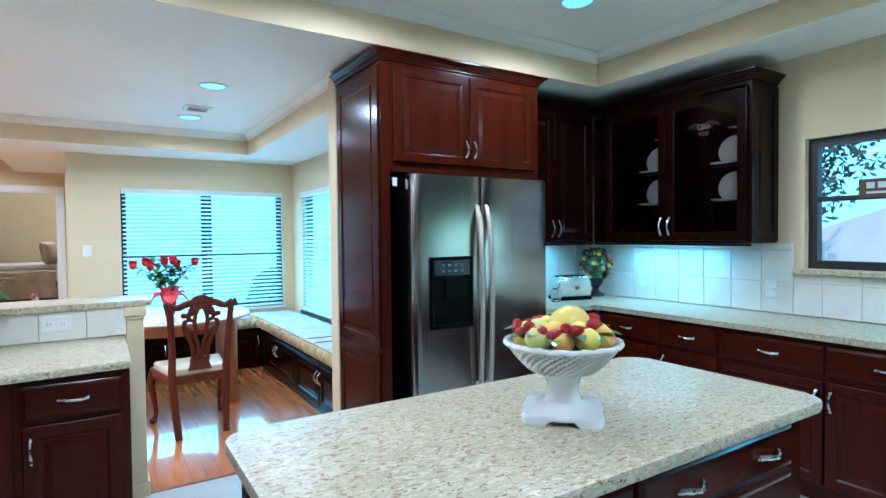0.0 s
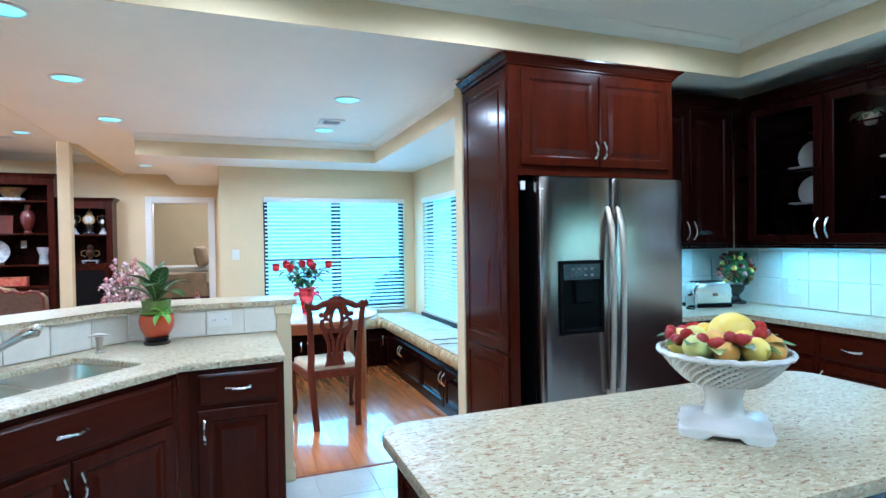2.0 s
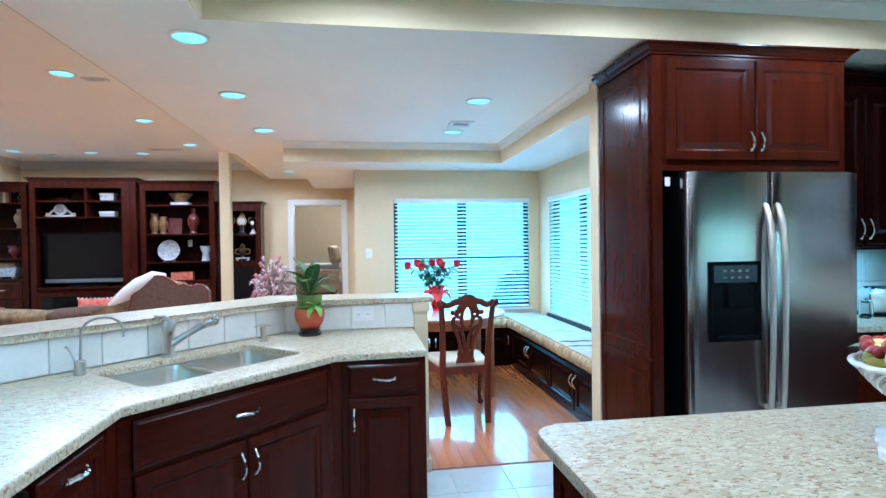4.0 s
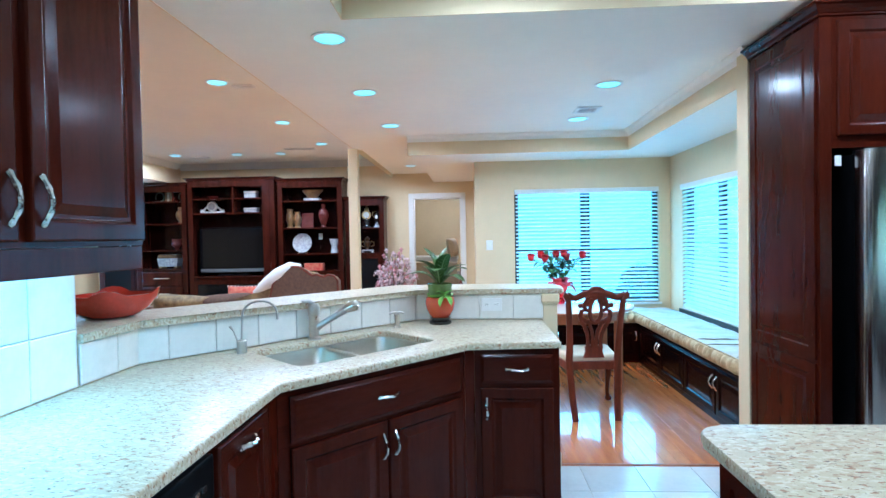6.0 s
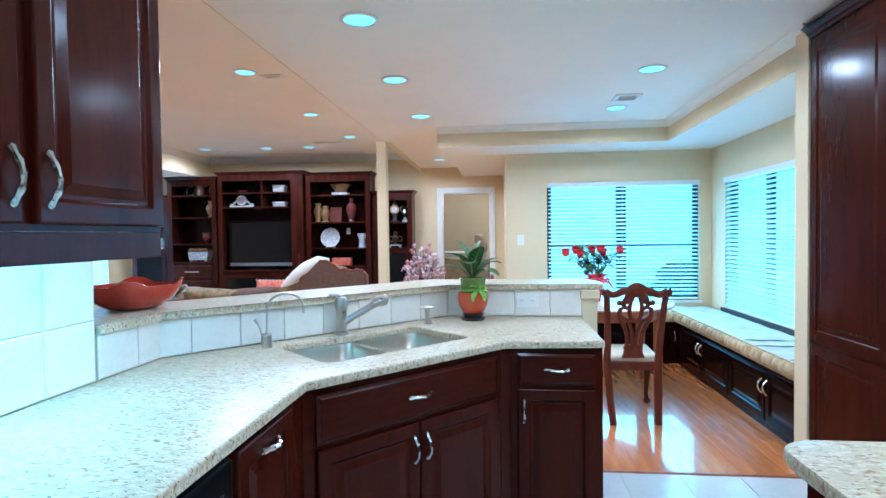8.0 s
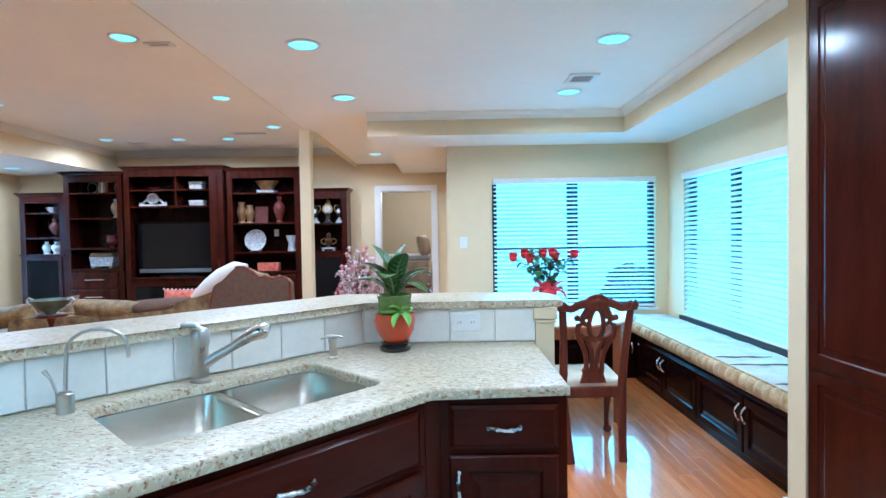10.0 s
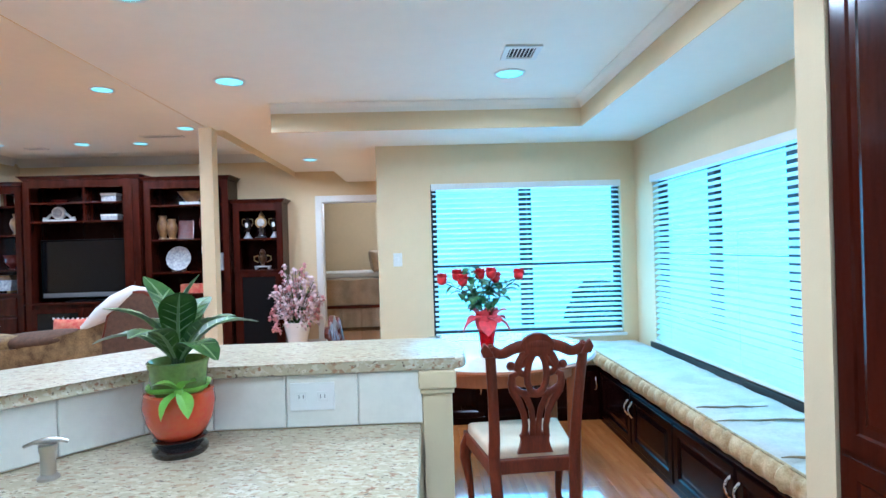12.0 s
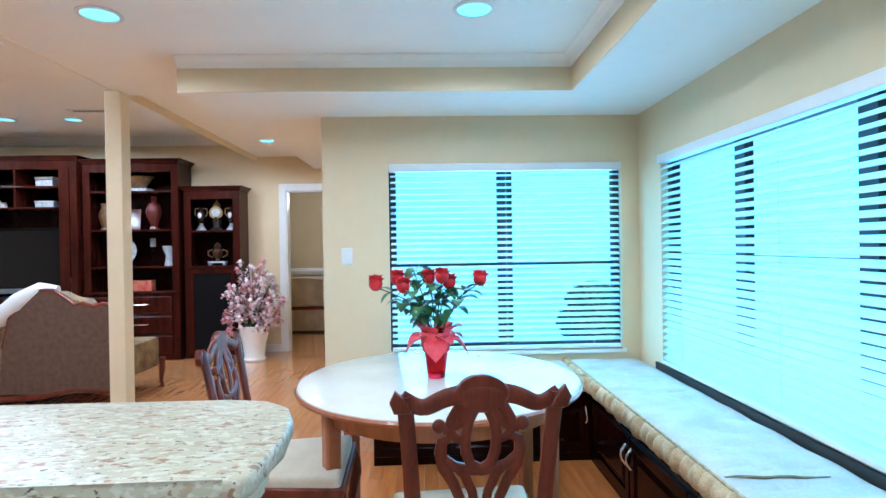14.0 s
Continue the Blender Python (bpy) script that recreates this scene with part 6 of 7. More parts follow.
vase([(0, 0), (0.05, 0), (0.05, 0.01), (0.11, 0.08), (0.105, 0.085), (0, 0.03)], PORCELAIN, "white porcelain dish on a shelf", pose(-6.68, OY, 1.851), "dish")
# Cubbies above the television.
t = thing("mantel_clock", "white scrolled mantel clock", "clock", pose(-5.02, OY - 0.04, 1.921), "ornaments on the wall unit")
part("dial", Shape().lathe([(0, -0.03), (0.085, -0.03), (0.095, 0.0), (0.085, 0.03), (0, 0.03)], seg=28).move(pose(0, 0, 0.125, 90)), CERAMIC, t, smooth=True)
part("face", Shape().lathe([(0, 0), (0.065, 0), (0.065, 0.003), (0, 0.003)], seg=24).move(pose(0, -0.034, 0.125, 90)), PORCELAIN, t)
for sx in (-1, 1):
    part("scroll", Shape().tube([(sx * x, 0, z) for x, z in ((0.07, 0.12), (0.12, 0.10), (0.17, 0.05), (0.21, 0.06), (0.22, 0.03), (0.10, 0.02), (0.0, 0.02))], 0.018, 8), CERAMIC, t, smooth=True)
vase([(0, 0), (0.05, 0), (0.10, 0.03), (0.12, 0.05), (0, 0.035)], DARKGLAZE, "small dark dish on a shelf", pose(-5.02, OY, 2.181), "dish")
for z, h, w in ((2.181, 0.13, 0.21), (1.921, 0.09, 0.23)):
    t = thing("porcelain_box", "white painted porcelain box with a lid", "box", pose(-4.30, OY - 0.02, z), "ornaments on the wall unit")
    part("body", Shape().box(-w / 2, w / 2, -0.07, 0.07, 0, h * 0.7, 0.012), PORCELAIN, t)
    part("lid", Shape().box(-w / 2 - 0.008, w / 2 + 0.008, -0.078, 0.078, h * 0.71, h, 0.014), CERAMIC, t)
# Right tall unit.
t = thing("footed_bowl", "gilded porcelain bowl on a book", "bowl", pose(-3.18, OY, 2.111), "ornaments on the wall unit")
part("book", Shape().box(-0.14, 0.14, -0.09, 0.09, 0, 0.045, 0.004), PORCELAIN, t)
part("bowl", Shape().lathe([(0.07, 0.046), (0.09, 0.06), (0.19, 0.19), (0.20, 0.195), (0.18, 0.19), (0, 0.08)], seg=28, sy=0.6), AMBER, t, smooth=True)
for k in range(2):
    vase(urn_profile(0.34 - 0.05 * k, 0.075, 0.6, 0.8), AMBER, "amber and brown bottle", pose(-3.60 + 0.13 * k, OY, 1.631), "bottle")
whole("picture_block", Shape().box(-0.11, 0.11, -0.015, 0.015, 0, 0.27, 0.004), DARKGLAZE, "brown framed picture leaning on a shelf", "picture", pose(-3.30, OY + 0.05, 1.631, -8), "ornaments on the wall unit")
vase(urn_profile(0.42, 0.10, 0.35, 0.6), DARKGLAZE, "red painted vase with a lid", pose(-2.98, OY - 0.02, 1.631))
t = thing("display_plate", "large blue and white plate on a stand", "plate", pose(-3.38, OY, 1.171), "ornaments on the wall unit")
part("plate", Shape().lathe([(0, 0.0), (0.105, 0.0), (0.170, 0.026), (0.175, 0.030), (0.105, 0.008), (0, 0.008)], seg=36).move(pose(0, 0, 0.18, 80)), PORCELAIN, t, smooth=True)
part("stand", Shape().tube([(-0.07, -0.09, 0.006), (-0.07, 0.05, 0.006), (-0.05, 0.09, 0.16)], 0.005, 6).tube([(0.07, -0.09, 0.006), (0.07, 0.05, 0.006), (0.05, 0.09, 0.16)], 0.005, 6), BRASS, t)
vase([(0, 0), (0.07, 0), (0.06, 0.03), (0.05, 0.12), (0.085, 0.22), (0.09, 0.25), (0.08, 0.25), (0, 0.12)], PORCELAIN, "white flared vase on a shelf", pose(-2.80, OY, 1.171))
whole("wall_plate", Shape().box(-0.035, 0.035, -0.006, 0, -0.055, 0.055, 0.002), TRIM, "white outlet plate on the bookcase back", "outlet", pose(-3.10, UY + 0.383, 1.47))
whole("red_box", Shape().box(-0.17, 0.17, -0.06, 0.06, 0, 0.13, 0.006), REDCLOTH, "red box on the ledge", "box", pose(-3.16, OY - 0.05, 0.8605), "ornaments on the wall unit")
URNBRONZE = material("dark_bronze", (0.16, 0.09, 0.045), 0.35, metal=0.8, scale=12, amount=0.2)
# Right low unit.
for x, h in ((-2.40, 0.32), (-2.02, 0.32)):
    t = thing("garniture_urn", "black porcelain urn with a white medallion and gilt foot", "urn", pose(x, OY, 1.611), "ornaments on the wall unit")
    part("foot", Shape().lathe([(0, 0), (0.062, 0), (0.062, 0.012), (0.05, 0.02), (0.035, 0.05), (0.018, 0.07), (0.022, 0.09), (0, 0.09)]), PORCELAIN, t, "white and gilt foot", smooth=True)
    part("body", Shape().lathe([(0.02, 0.091), (0.04, 0.12), (0.055, 0.17), (0.056, 0.21), (0.035, 0.25), (0.024, 0.27), (0.038, 0.29), (0.03, 0.30), (0, 0.295)]), LACQUER, t, smooth=True)
    part("medallion", Shape().ball(0, -0.052, 0.19, 0.024, 0.006, 0.036, sub=2), CERAMIC, t, "white oval medallion", smooth=True)
    for sx in (-1, 1):
        part("handle", Shape().tube([(sx * 0.05, 0, 0.17), (sx * 0.08, 0, 0.22), (sx * 0.07, 0, 0.28), (sx * 0.03, 0, 0.28)], 0.006, 6), BRASS, t)
t = thing("mantel_clock", "brass and porcelain clock with urn finial", "clock", pose(-2.20, OY, 1.611), "ornaments on the wall unit")
part("case", Shape().box(-0.075, 0.075, -0.04, 0.04, 0, 0.025, 0.008).lathe([(0.06, 0.025), (0.045, 0.06), (0.06, 0.12), (0.05, 0.17), (0, 0.17)]), LACQUER, t, smooth=True)
part("surround", Shape().lathe([(0.056, -0.018), (0.078, -0.018), (0.080, 0.022), (0.056, 0.022)], seg=24).move(pose(0, -0.028, 0.225, 90)), BRASS, t, "gilt ring", smooth=True)
part("dial", Shape().lathe([(0, -0.02), (0.052, -0.02), (0.055, 0.02), (0, 0.02)], seg=24).move(pose(0, -0.03, 0.225, 90)), PORCELAIN, t, smooth=True)
part("finial", Shape().lathe([(0.03, 0.29), (0.045, 0.32), (0.02, 0.36), (0, 0.39)]), BRASS, t, smooth=True)
t = thing("goblet", "dark bronze urn with handles on a footed stand", "urn", pose(-2.20, OY, 1.1655), "ornaments on the wall unit")
part("body", Shape().lathe([(0.03, 0.05), (0.018, 0.08), (0.05, 0.12), (0.06, 0.17), (0.03, 0.21), (0.045, 0.24), (0.02, 0.28), (0, 0.29)]), URNBRONZE, t, smooth=True)
part("stand", Shape().box(-0.11, 0.11, -0.05, 0.05, 0.03, 0.05, 0.004).box(-0.10, -0.08, -0.04, 0.04, 0, 0.03).box(0.08, 0.10, -0.04, 0.04, 0, 0.03), PORCELAIN, t)
for sx in (-1, 1):
    part("handle", Shape().tube([(sx * 0.06, 0, 0.10), (sx * 0.12, 0, 0.13), (sx * 0.12, 0, 0.18), (sx * 0.06, 0, 0.20)], 0.008, 6), BRASS, t)

# Sofa seen from behind: high carved end sloping down to a long seat.
t = thing("chaise_sofa", "carved chaise sofa with tapestry back and gold seat", "sofa", pose(0, 7.45, 0))
prof = [(-2.22, 0.17), (-2.17, 0.55), (-2.17, 0.84), (-2.22, 0.90), (-2.30, 0.91), (-2.36, 0.885), (-2.45, 0.92), (-2.52, 0.905), (-2.60, 0.97), (-2.70, 1.03), (-2.80, 1.035), (-2.90, 0.99), (-3.05, 0.86), (-3.25, 0.72), (-3.55, 0.58), (-4.0, 0.51), (-4.8, 0.49), (-5.6, 0.48), (-5.65, 0.17)]
high = [p for p in prof if p[0] > -3.0] + [(-3.06, 0.80), (-3.12, 0.55), (-3.15, 0.17)]
part("back_panel", Shape().prism(high[::-1], 0.0, 0.05, axis="y"), TAPESTRY, t, "brown tapestry outer back")
part("back_cushion", Shape().prism([(x, max(0.16, z - 0.008)) for x, z in prof][::-1], 0.051, 0.26, 0.05, axis="y"), GOLD, t, smooth=True)
part("carved_rail", Shape().tube([(x, 0.02, z + 0.008) for x, z in high[1:-1]], 0.022, 8), CHAIRWOOD, t, smooth=True)
part("bottom_rail", Shape().tube([(-2.19, 0.025, 0.17), (-2.5, 0.025, 0.20), (-2.9, 0.025, 0.14), (-3.4, 0.025, 0.12), (-4.5, 0.025, 0.12), (-5.64, 0.025, 0.17)], 0.03, 8), CHAIRWOOD, t, smooth=True)
for x in (-2.2, -3.4, -4.6, -5.6):
    for y in (0.03, 0.85):
        part("leg", Shape().tube([(x, y, 0.30), (x, y, 0.16), (x - 0.01, y, 0.08), (x, y, 0.0)], [0.03, 0.028, 0.018, 0.024], 8), CHAIRWOOD, t, smooth=True)
part("seat", Shape().box(-5.6, -2.25, 0.201, 0.92, 0.20, 0.50, 0.04), GOLD, t, smooth=True)


part("satin_roll", Shape().tube([(-2.68, 0.06, 1.05), (-2.82, 0.06, 1.05), (-3.00, 0.07, 0.94), (-3.16, 0.08, 0.82), (-3.36, 0.09, 0.68)], [0.03, 0.065, 0.095, 0.09, 0.035], 12), SHEET, t, "pale satin roll on the back", smooth=True)


def pillow(label, w, h, d, mat, at, tassel=False, group="sofa pillows"):
    nx = 14
    s = Shape()
    for side in (1, -1):
        g = []
        for i in range(nx + 1):
            row = []
            for j in range(nx + 1):
                u, v = -1 + 2 * i / nx, -1 + 2 * j / nx
                puff = side * d * 0.5 * ((1 - u ** 4) * (1 - v ** 4)) ** 0.6
                row.append(s.bm.verts.new((w / 2 * u * (1 - 0.06 * (1 - v * v)), puff, h / 2 * v * (1 - 0.06 * (1 - u * u)))))
            g.append(row)
        for i in range(nx):
            for j in range(nx):
                s.bm.faces.new((g[i][j], g[i + 1][j], g[i + 1][j + 1], g[i][j + 1]))
    bmesh.ops.remove_doubles(s.bm, verts=s.bm.verts, dist=1e-4)
    t = thing("throw_pillow", label, "pillow", at, group)
    part("pad", s.jitter(0.006, 5), mat, t, smooth=True)
    if tassel:
        for i in range(13):
            part("bead", Shape().ball(-w / 2 + w * i / 12, 0, h / 2 * (0.95 + 0.05 * abs(i - 6) / 6), 0.013, sub=1), CERAMIC, t)
    return t


pillow("red brocade pillow with white beads on the sofa", 0.62, 0.40, 0.16, REDCLOTH, pose(-3.62, 7.90, 0.56, -18), True)
pillow("gold bolster pillow leaning on the sofa", 0.60, 0.36, 0.20, GOLD, pose(-3.22, 7.86, 0.55, -16, 18, 0))
pillow("gold pillow leaning on the sofa", 0.60, 0.34, 0.20, GOLD, pose(-5.25, 7.85, 0.50, -16, -8, 0))
pillow("gold bolster lying along the sofa back", 0.85, 0.24, 0.24, GOLD, pose(-4.45, 7.60, 0.545, 20, 3, 0))
pillow("brown and gold bolster lying along the sofa back", 0.80, 0.22, 0.24, TAPESTRY, pose(-3.80, 7.62, 0.555, 25, -4, 0))
pillow("brown and gold bolster lying along the sofa back", 0.75, 0.26, 0.26, GOLD, pose(-5.70, 7.62, 0.46, 25, -10, 0))
# Low table with the two handled bowl.
t = thing("side_table", "small round wooden pedestal table behind the sofa", "table", pose(-4.66, 6.95, 0))
part("tabletop", Shape().lathe([(0, 0.55), (0.15, 0.55), (0.165, 0.558), (0.165, 0.568), (0.155, 0.575), (0, 0.575)]), CHAIRWOOD, t, smooth=True)
part("column", Shape().lathe([(0.0, 0.04), (0.05, 0.04), (0.03, 0.10), (0.022, 0.22), (0.035, 0.34), (0.024, 0.46), (0.05, 0.549), (0, 0.549)]), CHAIRWOOD, t, smooth=True)
for k in range(3):
    part("leg", Shape().tube([(0, 0, 0.09), (0.09, 0, 0.07), (0.18, 0, 0.015)], [0.022, 0.018, 0.014], 8), CHAIRWOOD, t, at=pose(0, 0, 0, 0, 0, 120 * k), smooth=True)
t = thing("handled_bowl", "grey green bowl with two handles on a saucer", "bowl", pose(-4.66, 6.95, 0.5755))
part("saucer", Shape().lathe([(0, 0), (0.08, 0), (0.13, 0.012), (0.13, 0.016), (0, 0.008)]), CERAMIC, t, "white saucer", smooth=True)
part("bowl", Shape().lathe([(0.05, 0.012), (0.06, 0.03), (0.15, 0.09), (0.20, 0.17), (0.195, 0.172), (0.14, 0.09), (0, 0.04)]), GREYGREEN, t, smooth=True)
for sx in (-1, 1):
    part("handle", Shape().tube([(sx * 0.17, 0, 0.10), (sx * 0.25, 0, 0.12), (sx * 0.265, 0, 0.165), (sx * 0.24, 0, 0.19), (sx * 0.19, 0, 0.165)], 0.011, 6), PORCELAIN, t, smooth=True)

# Blossom vase beside the doorway.
t = thing("blossom_vase", "tall white vase with pink silk blossoms on the floor", "flower vase", pose(-1.66, 9.52, 0))
part("vase", Shape().lathe([(0, 0), (0.13, 0), (0.14, 0.02), (0.12, 0.05), (0.14, 0.20), (0.175, 0.36), (0.185, 0.42), (0.17, 0.43), (0.15, 0.36), (0, 0.30)], seg=20), CERAMIC, t, smooth=True)
random.seed(21)
for k in range(34):
    a = 2.4 * k
    r = 0.40 * math.sqrt((k + 0.5) / 34)
    z = 1.22 - 0.55 * (r / 0.40) ** 1.5 + random.uniform(-0.10, 0.10)
    end = Vector((r * math.cos(a), 0.6 * r * math.sin(a), z))
    br = part("branch", Shape().tube([(0, 0, 0.36), (end.x * 0.4, end.y * 0.4, 0.36 + (z - 0.36) * 0.55), end], 0.005, 5), STEM, t)
    s = Shape()
    for j in range(9):
        c = end * (1 - 0.05 * j * 0.6) + Vector((random.uniform(-0.05, 0.05), random.uniform(-0.05, 0.05), random.uniform(-0.05, 0.05) - 0.02 * j))
        for q in range(4):
            b = 1.57 * q + j
            leaf(s, c, c + Vector((0.048 * math.cos(b), 0.014, 0.048 * math.sin(b))), 0.050, 0.0, 0.4, 3)
    part("blossoms", s, PALEPINK if k % 3 else PINK, br, smooth=True)
s = Shape()
for k in range(9):
    a = 0.7 * k
    leaf(s, (0.1 * math.cos(a), 0.1 * math.sin(a), 0.42), (0.22 * math.cos(a), 0.18 * math.sin(a), 0.44 - 0.02 * (k % 3)), 0.09, 0.05)
part("leaves", s, LEAFGREEN, t, smooth=True)

# Bedroom seen through the doorway.
t = thing("bed", "high bed with tan satin cover and pleated skirt", "bed", pose(-2.75, 11.6, 0))
s = Shape()
n = 80
top_r, low_r = [], []
for k in range(n + 1):
    x = 2.15 * k / n
    d = 0.012 * math.sin(k * 1.3) if k % 13 else -0.03
    top_r.append(s.bm.verts.new((x, 0.02, 0.42)))
    low_r.append(s.bm.verts.new((x, d, 0.03)))
for k in range(n):
    s.bm.faces.new((low_r[k], low_r[k + 1], top_r[k + 1], top_r[k]))
part("bed_skirt", s, LINEN, t, smooth=True)
part("box_spring", Shape().box(0.0, 2.15, 0.03, 1.55, 0.12, 0.60), LINEN, t)
part("side_rail", Shape().box(0, 2.15, -0.02, 0.02, 0.37, 0.42, 0.006), CHAIRWOOD, t)
s = Shape()
g = []
for i in range(45):
    row = []
    for j in range(25):
        x, v = 2.1 * i / 44, j / 24
        y = -0.05 + 0.02 * math.sin(i * 0.9) if v < 0.3 else -0.05 + (v - 0.3) / 0.7 * 1.55
        z = 0.44 + 0.45 * v / 0.3 if v < 0.3 else 0.89
        fold = 0.025 * noise.noise(Vector((x * 4 + v * 4, v * 3, 0.5)))
        row.append(s.bm.verts.new((x, y + (fold if v < 0.32 else 0), z + (fold if v >= 0.28 else 0))))
    g.append(row)
for i in range(44):
    for j in range(24):
        s.bm.faces.new((g[i][j], g[i + 1][j], g[i + 1][j + 1], g[i][j + 1]))
part("cover", s, LINEN, t, "rumpled tan satin cover", smooth=True)
part("folded_sheet", Shape().box(0.2, 2.1, 0.35, 1.5, 0.90, 0.99, 0.03), SHEET, t, smooth=True)
part("headboard", Shape().box(2.16, 2.22, -0.06, 1.6, 0.0, 0.86, 0.01), CHAIRWOOD, t)
pillow("striped tan pillow standing against the headboard", 0.60, 0.42, 0.18, LINEN, pose(-0.76, 12.05, 1.19, -12, 0, 78), group="bed pillows")

t = thing("bedroom_lamp", "white glass ceiling lamp in the bedroom", "ceiling light", pose(-0.55, 12.3, 2.499))
part("plate", Shape().lathe([(0, -0.001), (0.12, -0.001), (0.12, -0.03), (0, -0.03)]), TRIM, t)
part("shade", Shape().lathe([(0.14, -0.03), (0.13, -0.09), (0.06, -0.13), (0, -0.14)]), glow("warm_glass", (1.0, 0.92, 0.78), 3.0), t, "glowing white glass shade", smooth=True)
d = bpy.data.lights.new("bedroom_glow", "POINT")
d.energy, d.color, d.shadow_soft_size = 60, (1.0, 0.93, 0.80), 0.12
new("bedroom_glow", d).matrix_world = pose(-0.55, 12.3, 2.2)

# ---- trim, tiles and boards ----
s = Shape()
for x0, x1, y0, y1 in ((-0.275, 0.12, NOOK_N - 0.014, NOOK_N - 0.0005), (-0.2755 - 0.0135, -0.2755, NOOK_N, FAR - 0.02), (-1.87, -1.475, FAR - 0.014, FAR - 0.0005), (-7.386, -7.14, FAR - 0.014, FAR - 0.0005), (-7.3995, -7.386, -2.9, FAR - 0.001), (1.33, 1.3445, NORTH_K - 0.0, NORTH_K + 0.145), (1.3455, 1.49, NORTH_K + 0.1305, NORTH_K + 0.145)):
    s.box(x0, x1, y0, y1, 0, 0.095)
structure("baseboard", s, TRIM, "white baseboard", "baseboard")


def tile_field(parent, origin, turn, length, z0, z1, size=0.203, gap=0.003, thick=0.008, first=0.0):
    """Rows of square tiles on a wall that runs from origin in the direction turn; cut tiles at the ends."""
    made = {}
    a = -first
    row_z = []
    z = z0
    while z < z1 - 0.01:
        row_z.append((z, min(z + size - gap, z1)))
        z += size
    while a < length - 0.01:
        lo, hi = max(a, 0.0), min(a + size - gap, length)
        if hi - lo > 0.012:
            for za, zb in row_z:
                key = (round(hi - lo, 3), round(zb - za, 3))
                if key not in made:
                    made[key] = Shape().nested(key[0], key[1], ((0, 0), (0, thick - 0.0025), (0.003, thick))).mesh("tile", TILE)
                part("tile", made[key], TILE, parent, at=Matrix.Translation(origin) @ pose(0, 0, 0, 0, 0, turn) @ pose(lo, 0, za))
        a += size


# Faces of the tiled walls, run from left to right as one looks at them.
def tiled(name, label, p, q, z0, z1, first=0.0):
    p, q = Vector(p), Vector(q)
    d = q - p
    turn = math.degrees(math.atan2(d.y, d.x))
    out = Vector((d.y, -d.x)).normalized()
    bed = Shape().prism([(0, -0.003), (d.length, -0.003), (d.length, -0.0008), (0, -0.0008)], z0, z1)
    base = structure(name, bed, GROUT, label, "backsplash")
    base.matrix_basis = pose(p.x, p.y, 0, 0, 0, turn)
    tile_field(base, Vector((0, -0.003, 0)), 0, d.length, z0 + 0.001, z1, first=first)


tiled("backsplash_west", "cream square tiles behind the west counter", (-1.70, -2.9), (-1.70, 1.93), COUNTER + 0.002, 1.398, 0.05)
tiled("backsplash_bar_west", "cream tiles under the raised bar", (-1.70, 1.936), (-1.70, 2.268), COUNTER + 0.002, BAR - 0.033)
tiled("backsplash_bar_sink", "cream tiles behind the sink under the bar", (-1.699, 2.272), (-0.656, 3.4285), COUNTER + 0.002, BAR - 0.033, 0.08)
tiled("backsplash_bar_east", "cream tiles under the bar end", (-0.654, 3.4295), (0.114, 3.4295), COUNTER + 0.002, BAR - 0.033, 0.02)
tiled("backsplash_south", "cream square tiles along the south wall", (3.08, -3.0), (-1.69, -3.0), COUNTER + 0.002, 1.398)
tiled("backsplash_north", "cream square tiles beside the refrigerator", (2.535, NORTH_K), (EAST_K - 0.012, NORTH_K), COUNTER + 0.002, 1.358)
tiled("backsplash_east", "cream square tiles along the window wall", (EAST_K, NORTH_K - 0.012), (EAST_K, 1.73), COUNTER + 0.002, 1.358, 0.1)
tiled("backsplash_east_low", "cream square tiles under the kitchen window", (EAST_K, 1.728), (EAST_K, -1.5), COUNTER + 0.002, 1.163, 0.04)

# Kitchen floor tiles.
floor_k = structure("floor_kitchen", Shape().box(-1.70, EAST_K, -3.0, 3.435, -0.011, -0.004), GROUT, "pale kitchen floor of large tiles with thin joints", "floor")
TS = 0.33
tile_mesh = Shape().box(0, TS - 0.004, 0, TS - 0.004, -0.0038, 0.0, 0.0012).mesh("floor_tile", FLOORTILE)
for i in range(13):
    for j in range(19):
        x, y = -1.0 + TS * i, 3.435 - TS * (j + 1)
        part("floor_tile", tile_mesh, FLOORTILE, floor_k, at=pose(x + 0.002, y + 0.002, 0))
structure("threshold", Shape().prism([(3.437, -0.004), (3.470, -0.004), (3.462, 0.006), (3.445, 0.006)], -0.3, 1.36, axis="x"), TABLEWOOD, "rounded wooden threshold strip between tile and boards", "threshold")

# Oak boards: those of the nook one by one, the rest joined.
floor_w = structure("floor_wood", Shape().box(-7.40, NOOK_E, -3.0, 13.9, -0.0118, -0.0112), GROUT, "glossy red oak strip floor", "floor")
BW, BL = 0.083, 0.92
plank = Shape().box(0, BW - 0.0008, 0, BL - 0.0015, -0.011, 0.0, 0.0004).mesh("board", PLANK)
random.seed(4)
rest = Shape()
count = 0
x = -7.2
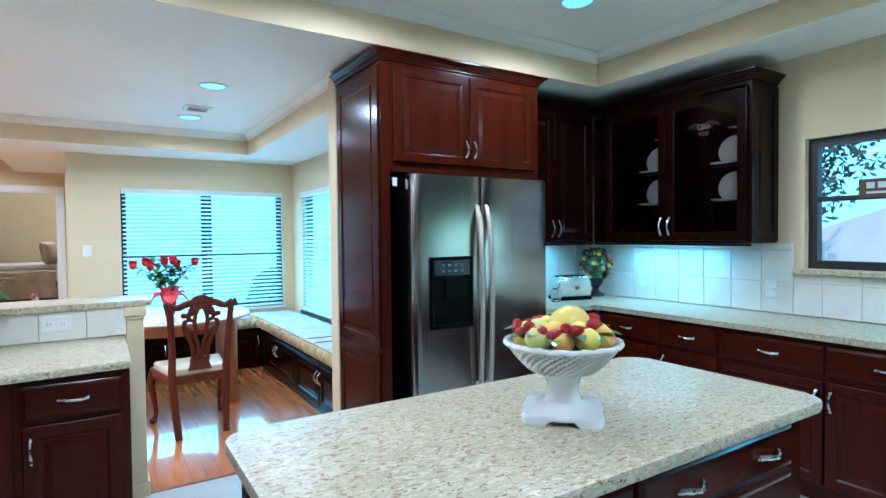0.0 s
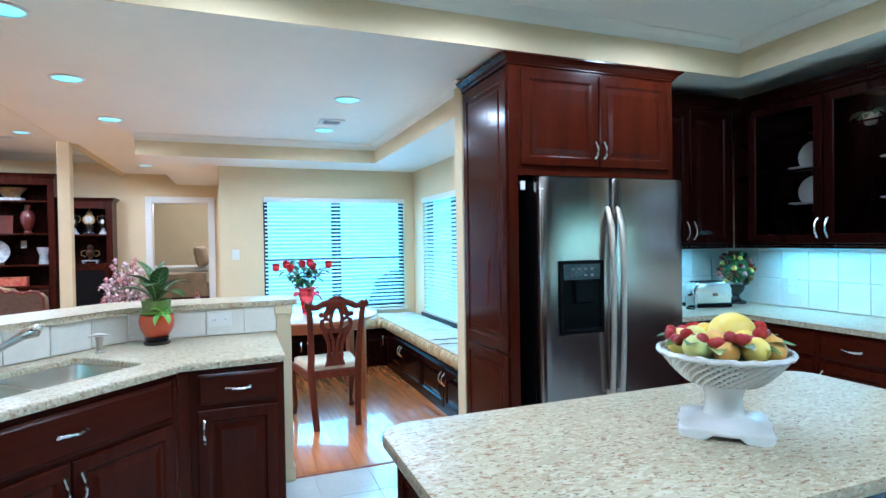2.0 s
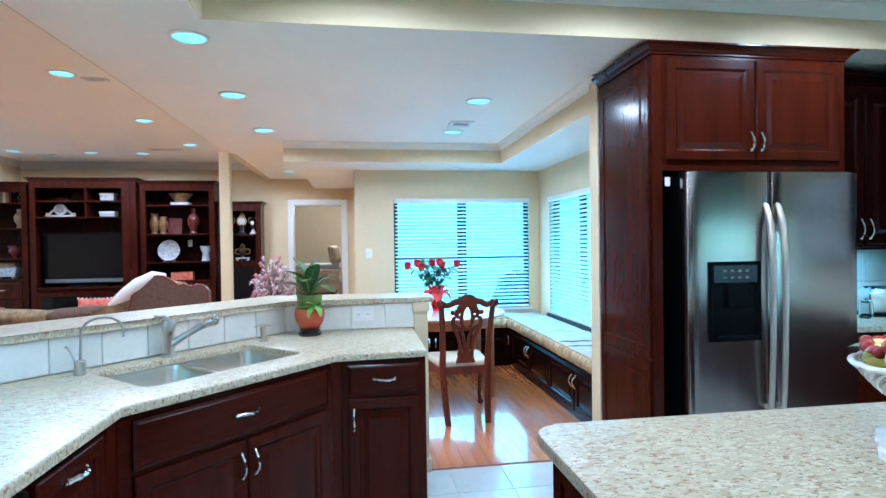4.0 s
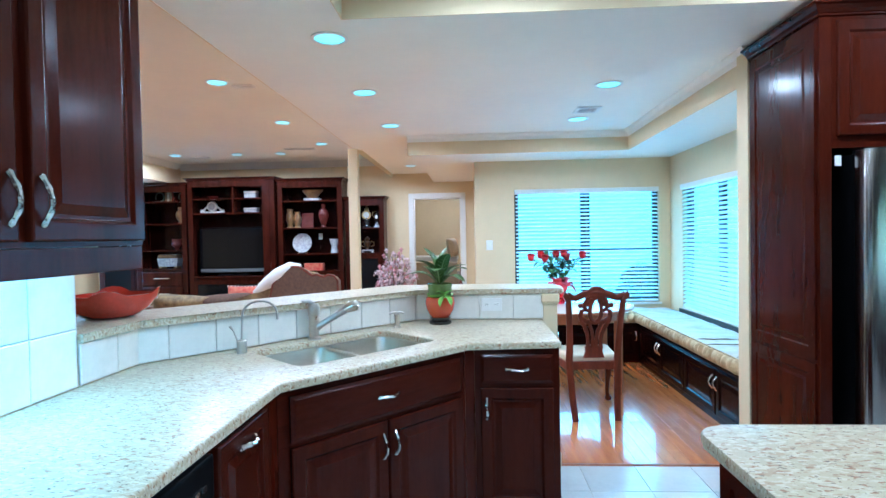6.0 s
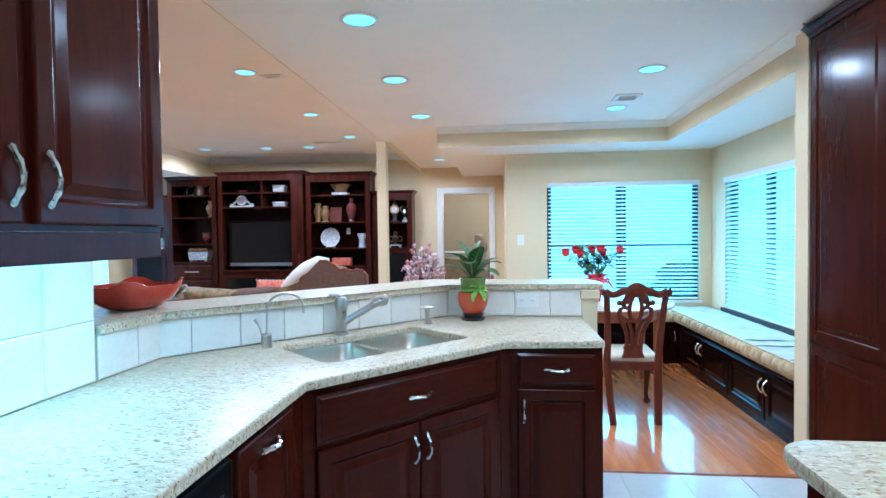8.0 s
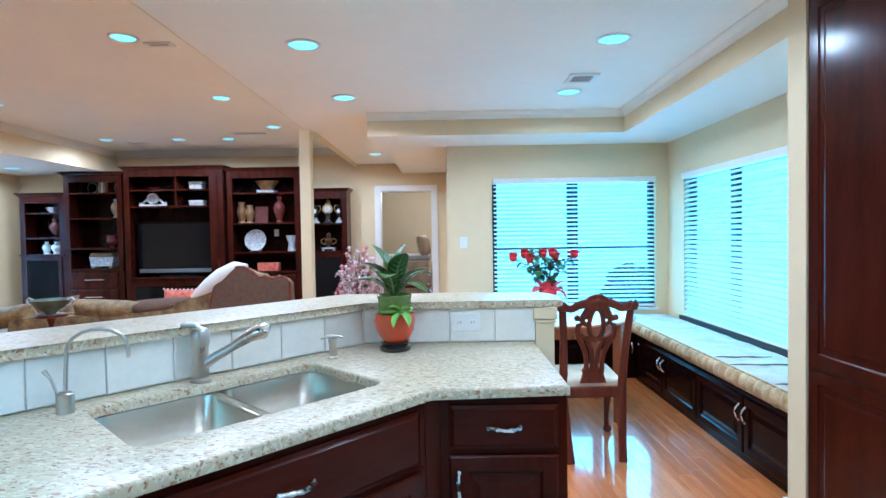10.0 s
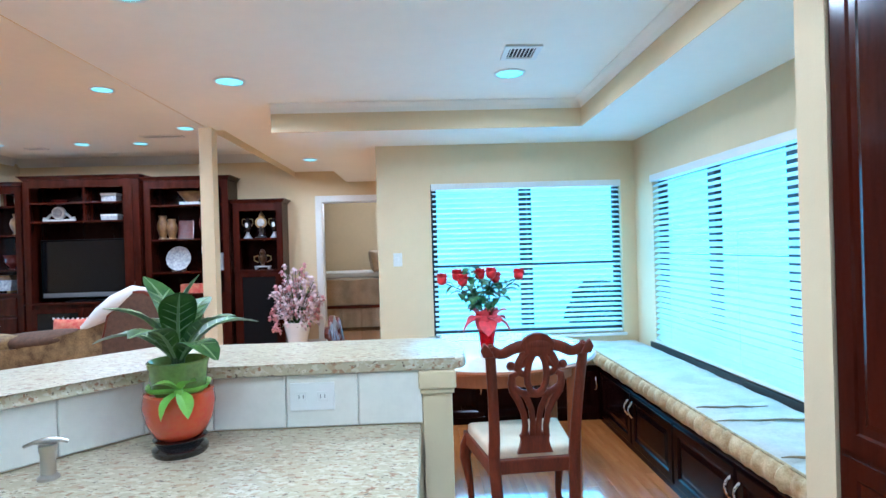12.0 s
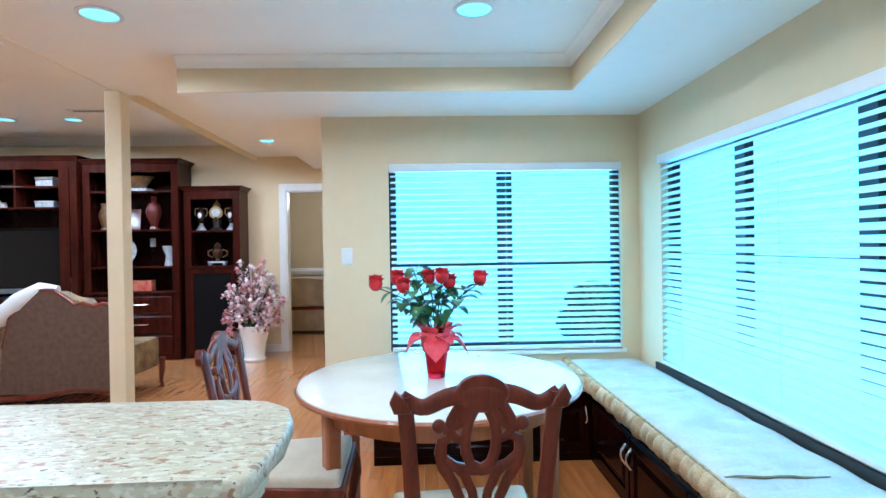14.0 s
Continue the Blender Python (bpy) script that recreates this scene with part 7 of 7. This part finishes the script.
while x < NOOK_E - 0.02:
    y = 3.475 - random.random() * BL if x > -1.7 else -2.9 - random.random() * BL
    while y < FAR + 2.0:
        y0, y1 = max(y, 3.475 if x > -1.72 else -2.98), min(y + BL - 0.0015, 13.8)
        if y1 - y0 > 0.03:
            near = -0.15 < x < 1.52 and y0 < 6.2
            if near and count < 290:
                count += 1
                if y1 - y0 > BL - 0.01:
                    part("board", plank, PLANK, floor_w, at=pose(x, y0, 0))
                else:
                    part("board", Shape().box(0, BW - 0.0008, 0, y1 - y0, -0.011, 0.0, 0.0004), PLANK, floor_w, at=pose(x, y0, 0))
            else:
                rest.box(x, x + BW - 0.0012, y0, y1, -0.011, 0.0)
        y += BL
    x += BW
far_boards = part("far_boards", rest, varied(material("red_oak_far", (0.60, 0.28, 0.10), 0.2, scale=3.2, bump=0.02, bump_scale=26, coat=0.8, stretch=(9, 0.8, 3), second=(0.48, 0.20, 0.065)), 0.0), floor_w)
tagged(far_boards, kind="stuff")

# ---- outside ----
SKYGLOW = glow("sky_glow", (0.40, 0.86, 1.0), 1.25)
structure("backdrop", Shape().box(55, 55.1, -40, 60, -2, 40), SKYGLOW, "pale blue sky beyond the garden", "backdrop")
structure("backdrop_nook", Shape().box(-0.13, 8.6, 9.98, 10.03, -0.3, 5.0).box(8.601, 8.65, 6.6, 10.03, -0.3, 5.0), SKYGLOW, "pale blue daylight beyond the nook windows", "backdrop")
structure("ground", Shape().box(-80, 80, -80, 80, -0.40, -0.30), material("patio_concrete", (0.78, 0.80, 0.80), 0.9, scale=1.5, amount=0.06, bump=0.1), "pale concrete patio outside the windows", "ground")
t = thing("neighbour_house", "pale house beyond the garden", "house", pose(11.0, 1.5, -2.3), kind="structure")
STUCCO = material("pale_stucco", (0.72, 0.70, 0.66), 0.9, scale=3, amount=0.04)
part("wall", Shape().box(0, 8, -6, 6, 0, 2.6), STUCCO, t)
part("roof", Shape().prism([(-6.6, 2.55), (6.6, 2.55), (0, 4.8)], -0.5, 8.5, axis="x"), material("pale_shingle", (0.82, 0.82, 0.80), 0.9, scale=3, amount=0.04), t)
BARK = material("bark", (0.10, 0.075, 0.055), 0.95, scale=9, bump=0.5)
CROWN = material("tree_leaf", (0.13, 0.22, 0.15), 0.6, scale=8, amount=0.3)


def tree(x, y, h, r, seed):
    random.seed(seed)
    t = thing("tree", "leafy garden tree outside the window", "tree", pose(x, y, -0.3), "garden trees")
    part("trunk", Shape().tube([(0, 0, 0), (0.05, 0.02, h * 0.3), (0.0, 0.06, h * 0.65)], [0.16, 0.12, 0.06], 8), BARK, t)
    for k in range(6):
        a = 1.05 * k
        part("limb", Shape().tube([(0.03, 0.02, h * (0.35 + 0.05 * k)), (r * 0.4 * math.cos(a), r * 0.4 * math.sin(a), h * (0.5 + 0.05 * k)), (r * 0.8 * math.cos(a), r * 0.8 * math.sin(a), h * (0.58 + 0.06 * k))], [0.06, 0.04, 0.015], 6), BARK, t)
    vs, fs = [], []
    for k in range(9000):
        a, u, q = random.uniform(0, 6.283), random.uniform(-1, 1), random.random() ** 0.4
        lump = 0.8 + 0.35 * noise.noise(Vector((math.cos(a) * 2, math.sin(a) * 2, u * 2 + seed)))
        c = Vector((r * q * lump * math.sqrt(1 - u * u) * math.cos(a), r * q * lump * math.sqrt(1 - u * u) * math.sin(a), h * 0.68 + h * 0.36 * q * u * lump))
        d1 = Vector((random.uniform(-1, 1), random.uniform(-1, 1), random.uniform(-1, 1))).normalized() * 0.055
        d2 = d1.orthogonal().normalized() * 0.03
        i = len(vs)
        vs += [c - d1, c + d2, c + d1, c - d2]
        fs.append((i, i + 1, i + 2, i + 3))
    me = bpy.data.meshes.new("crown")
    me.from_pydata([tuple(v) for v in vs], [], fs)
    me.materials.append(CROWN)
    part("crown", me, CROWN, t)


tree(7.4, 4.0, 4.4, 1.7, 1)
tree(10.5, 6.2, 6.0, 2.2, 2)
tree(2.52, 9.2, 1.2, 0.55, 3)
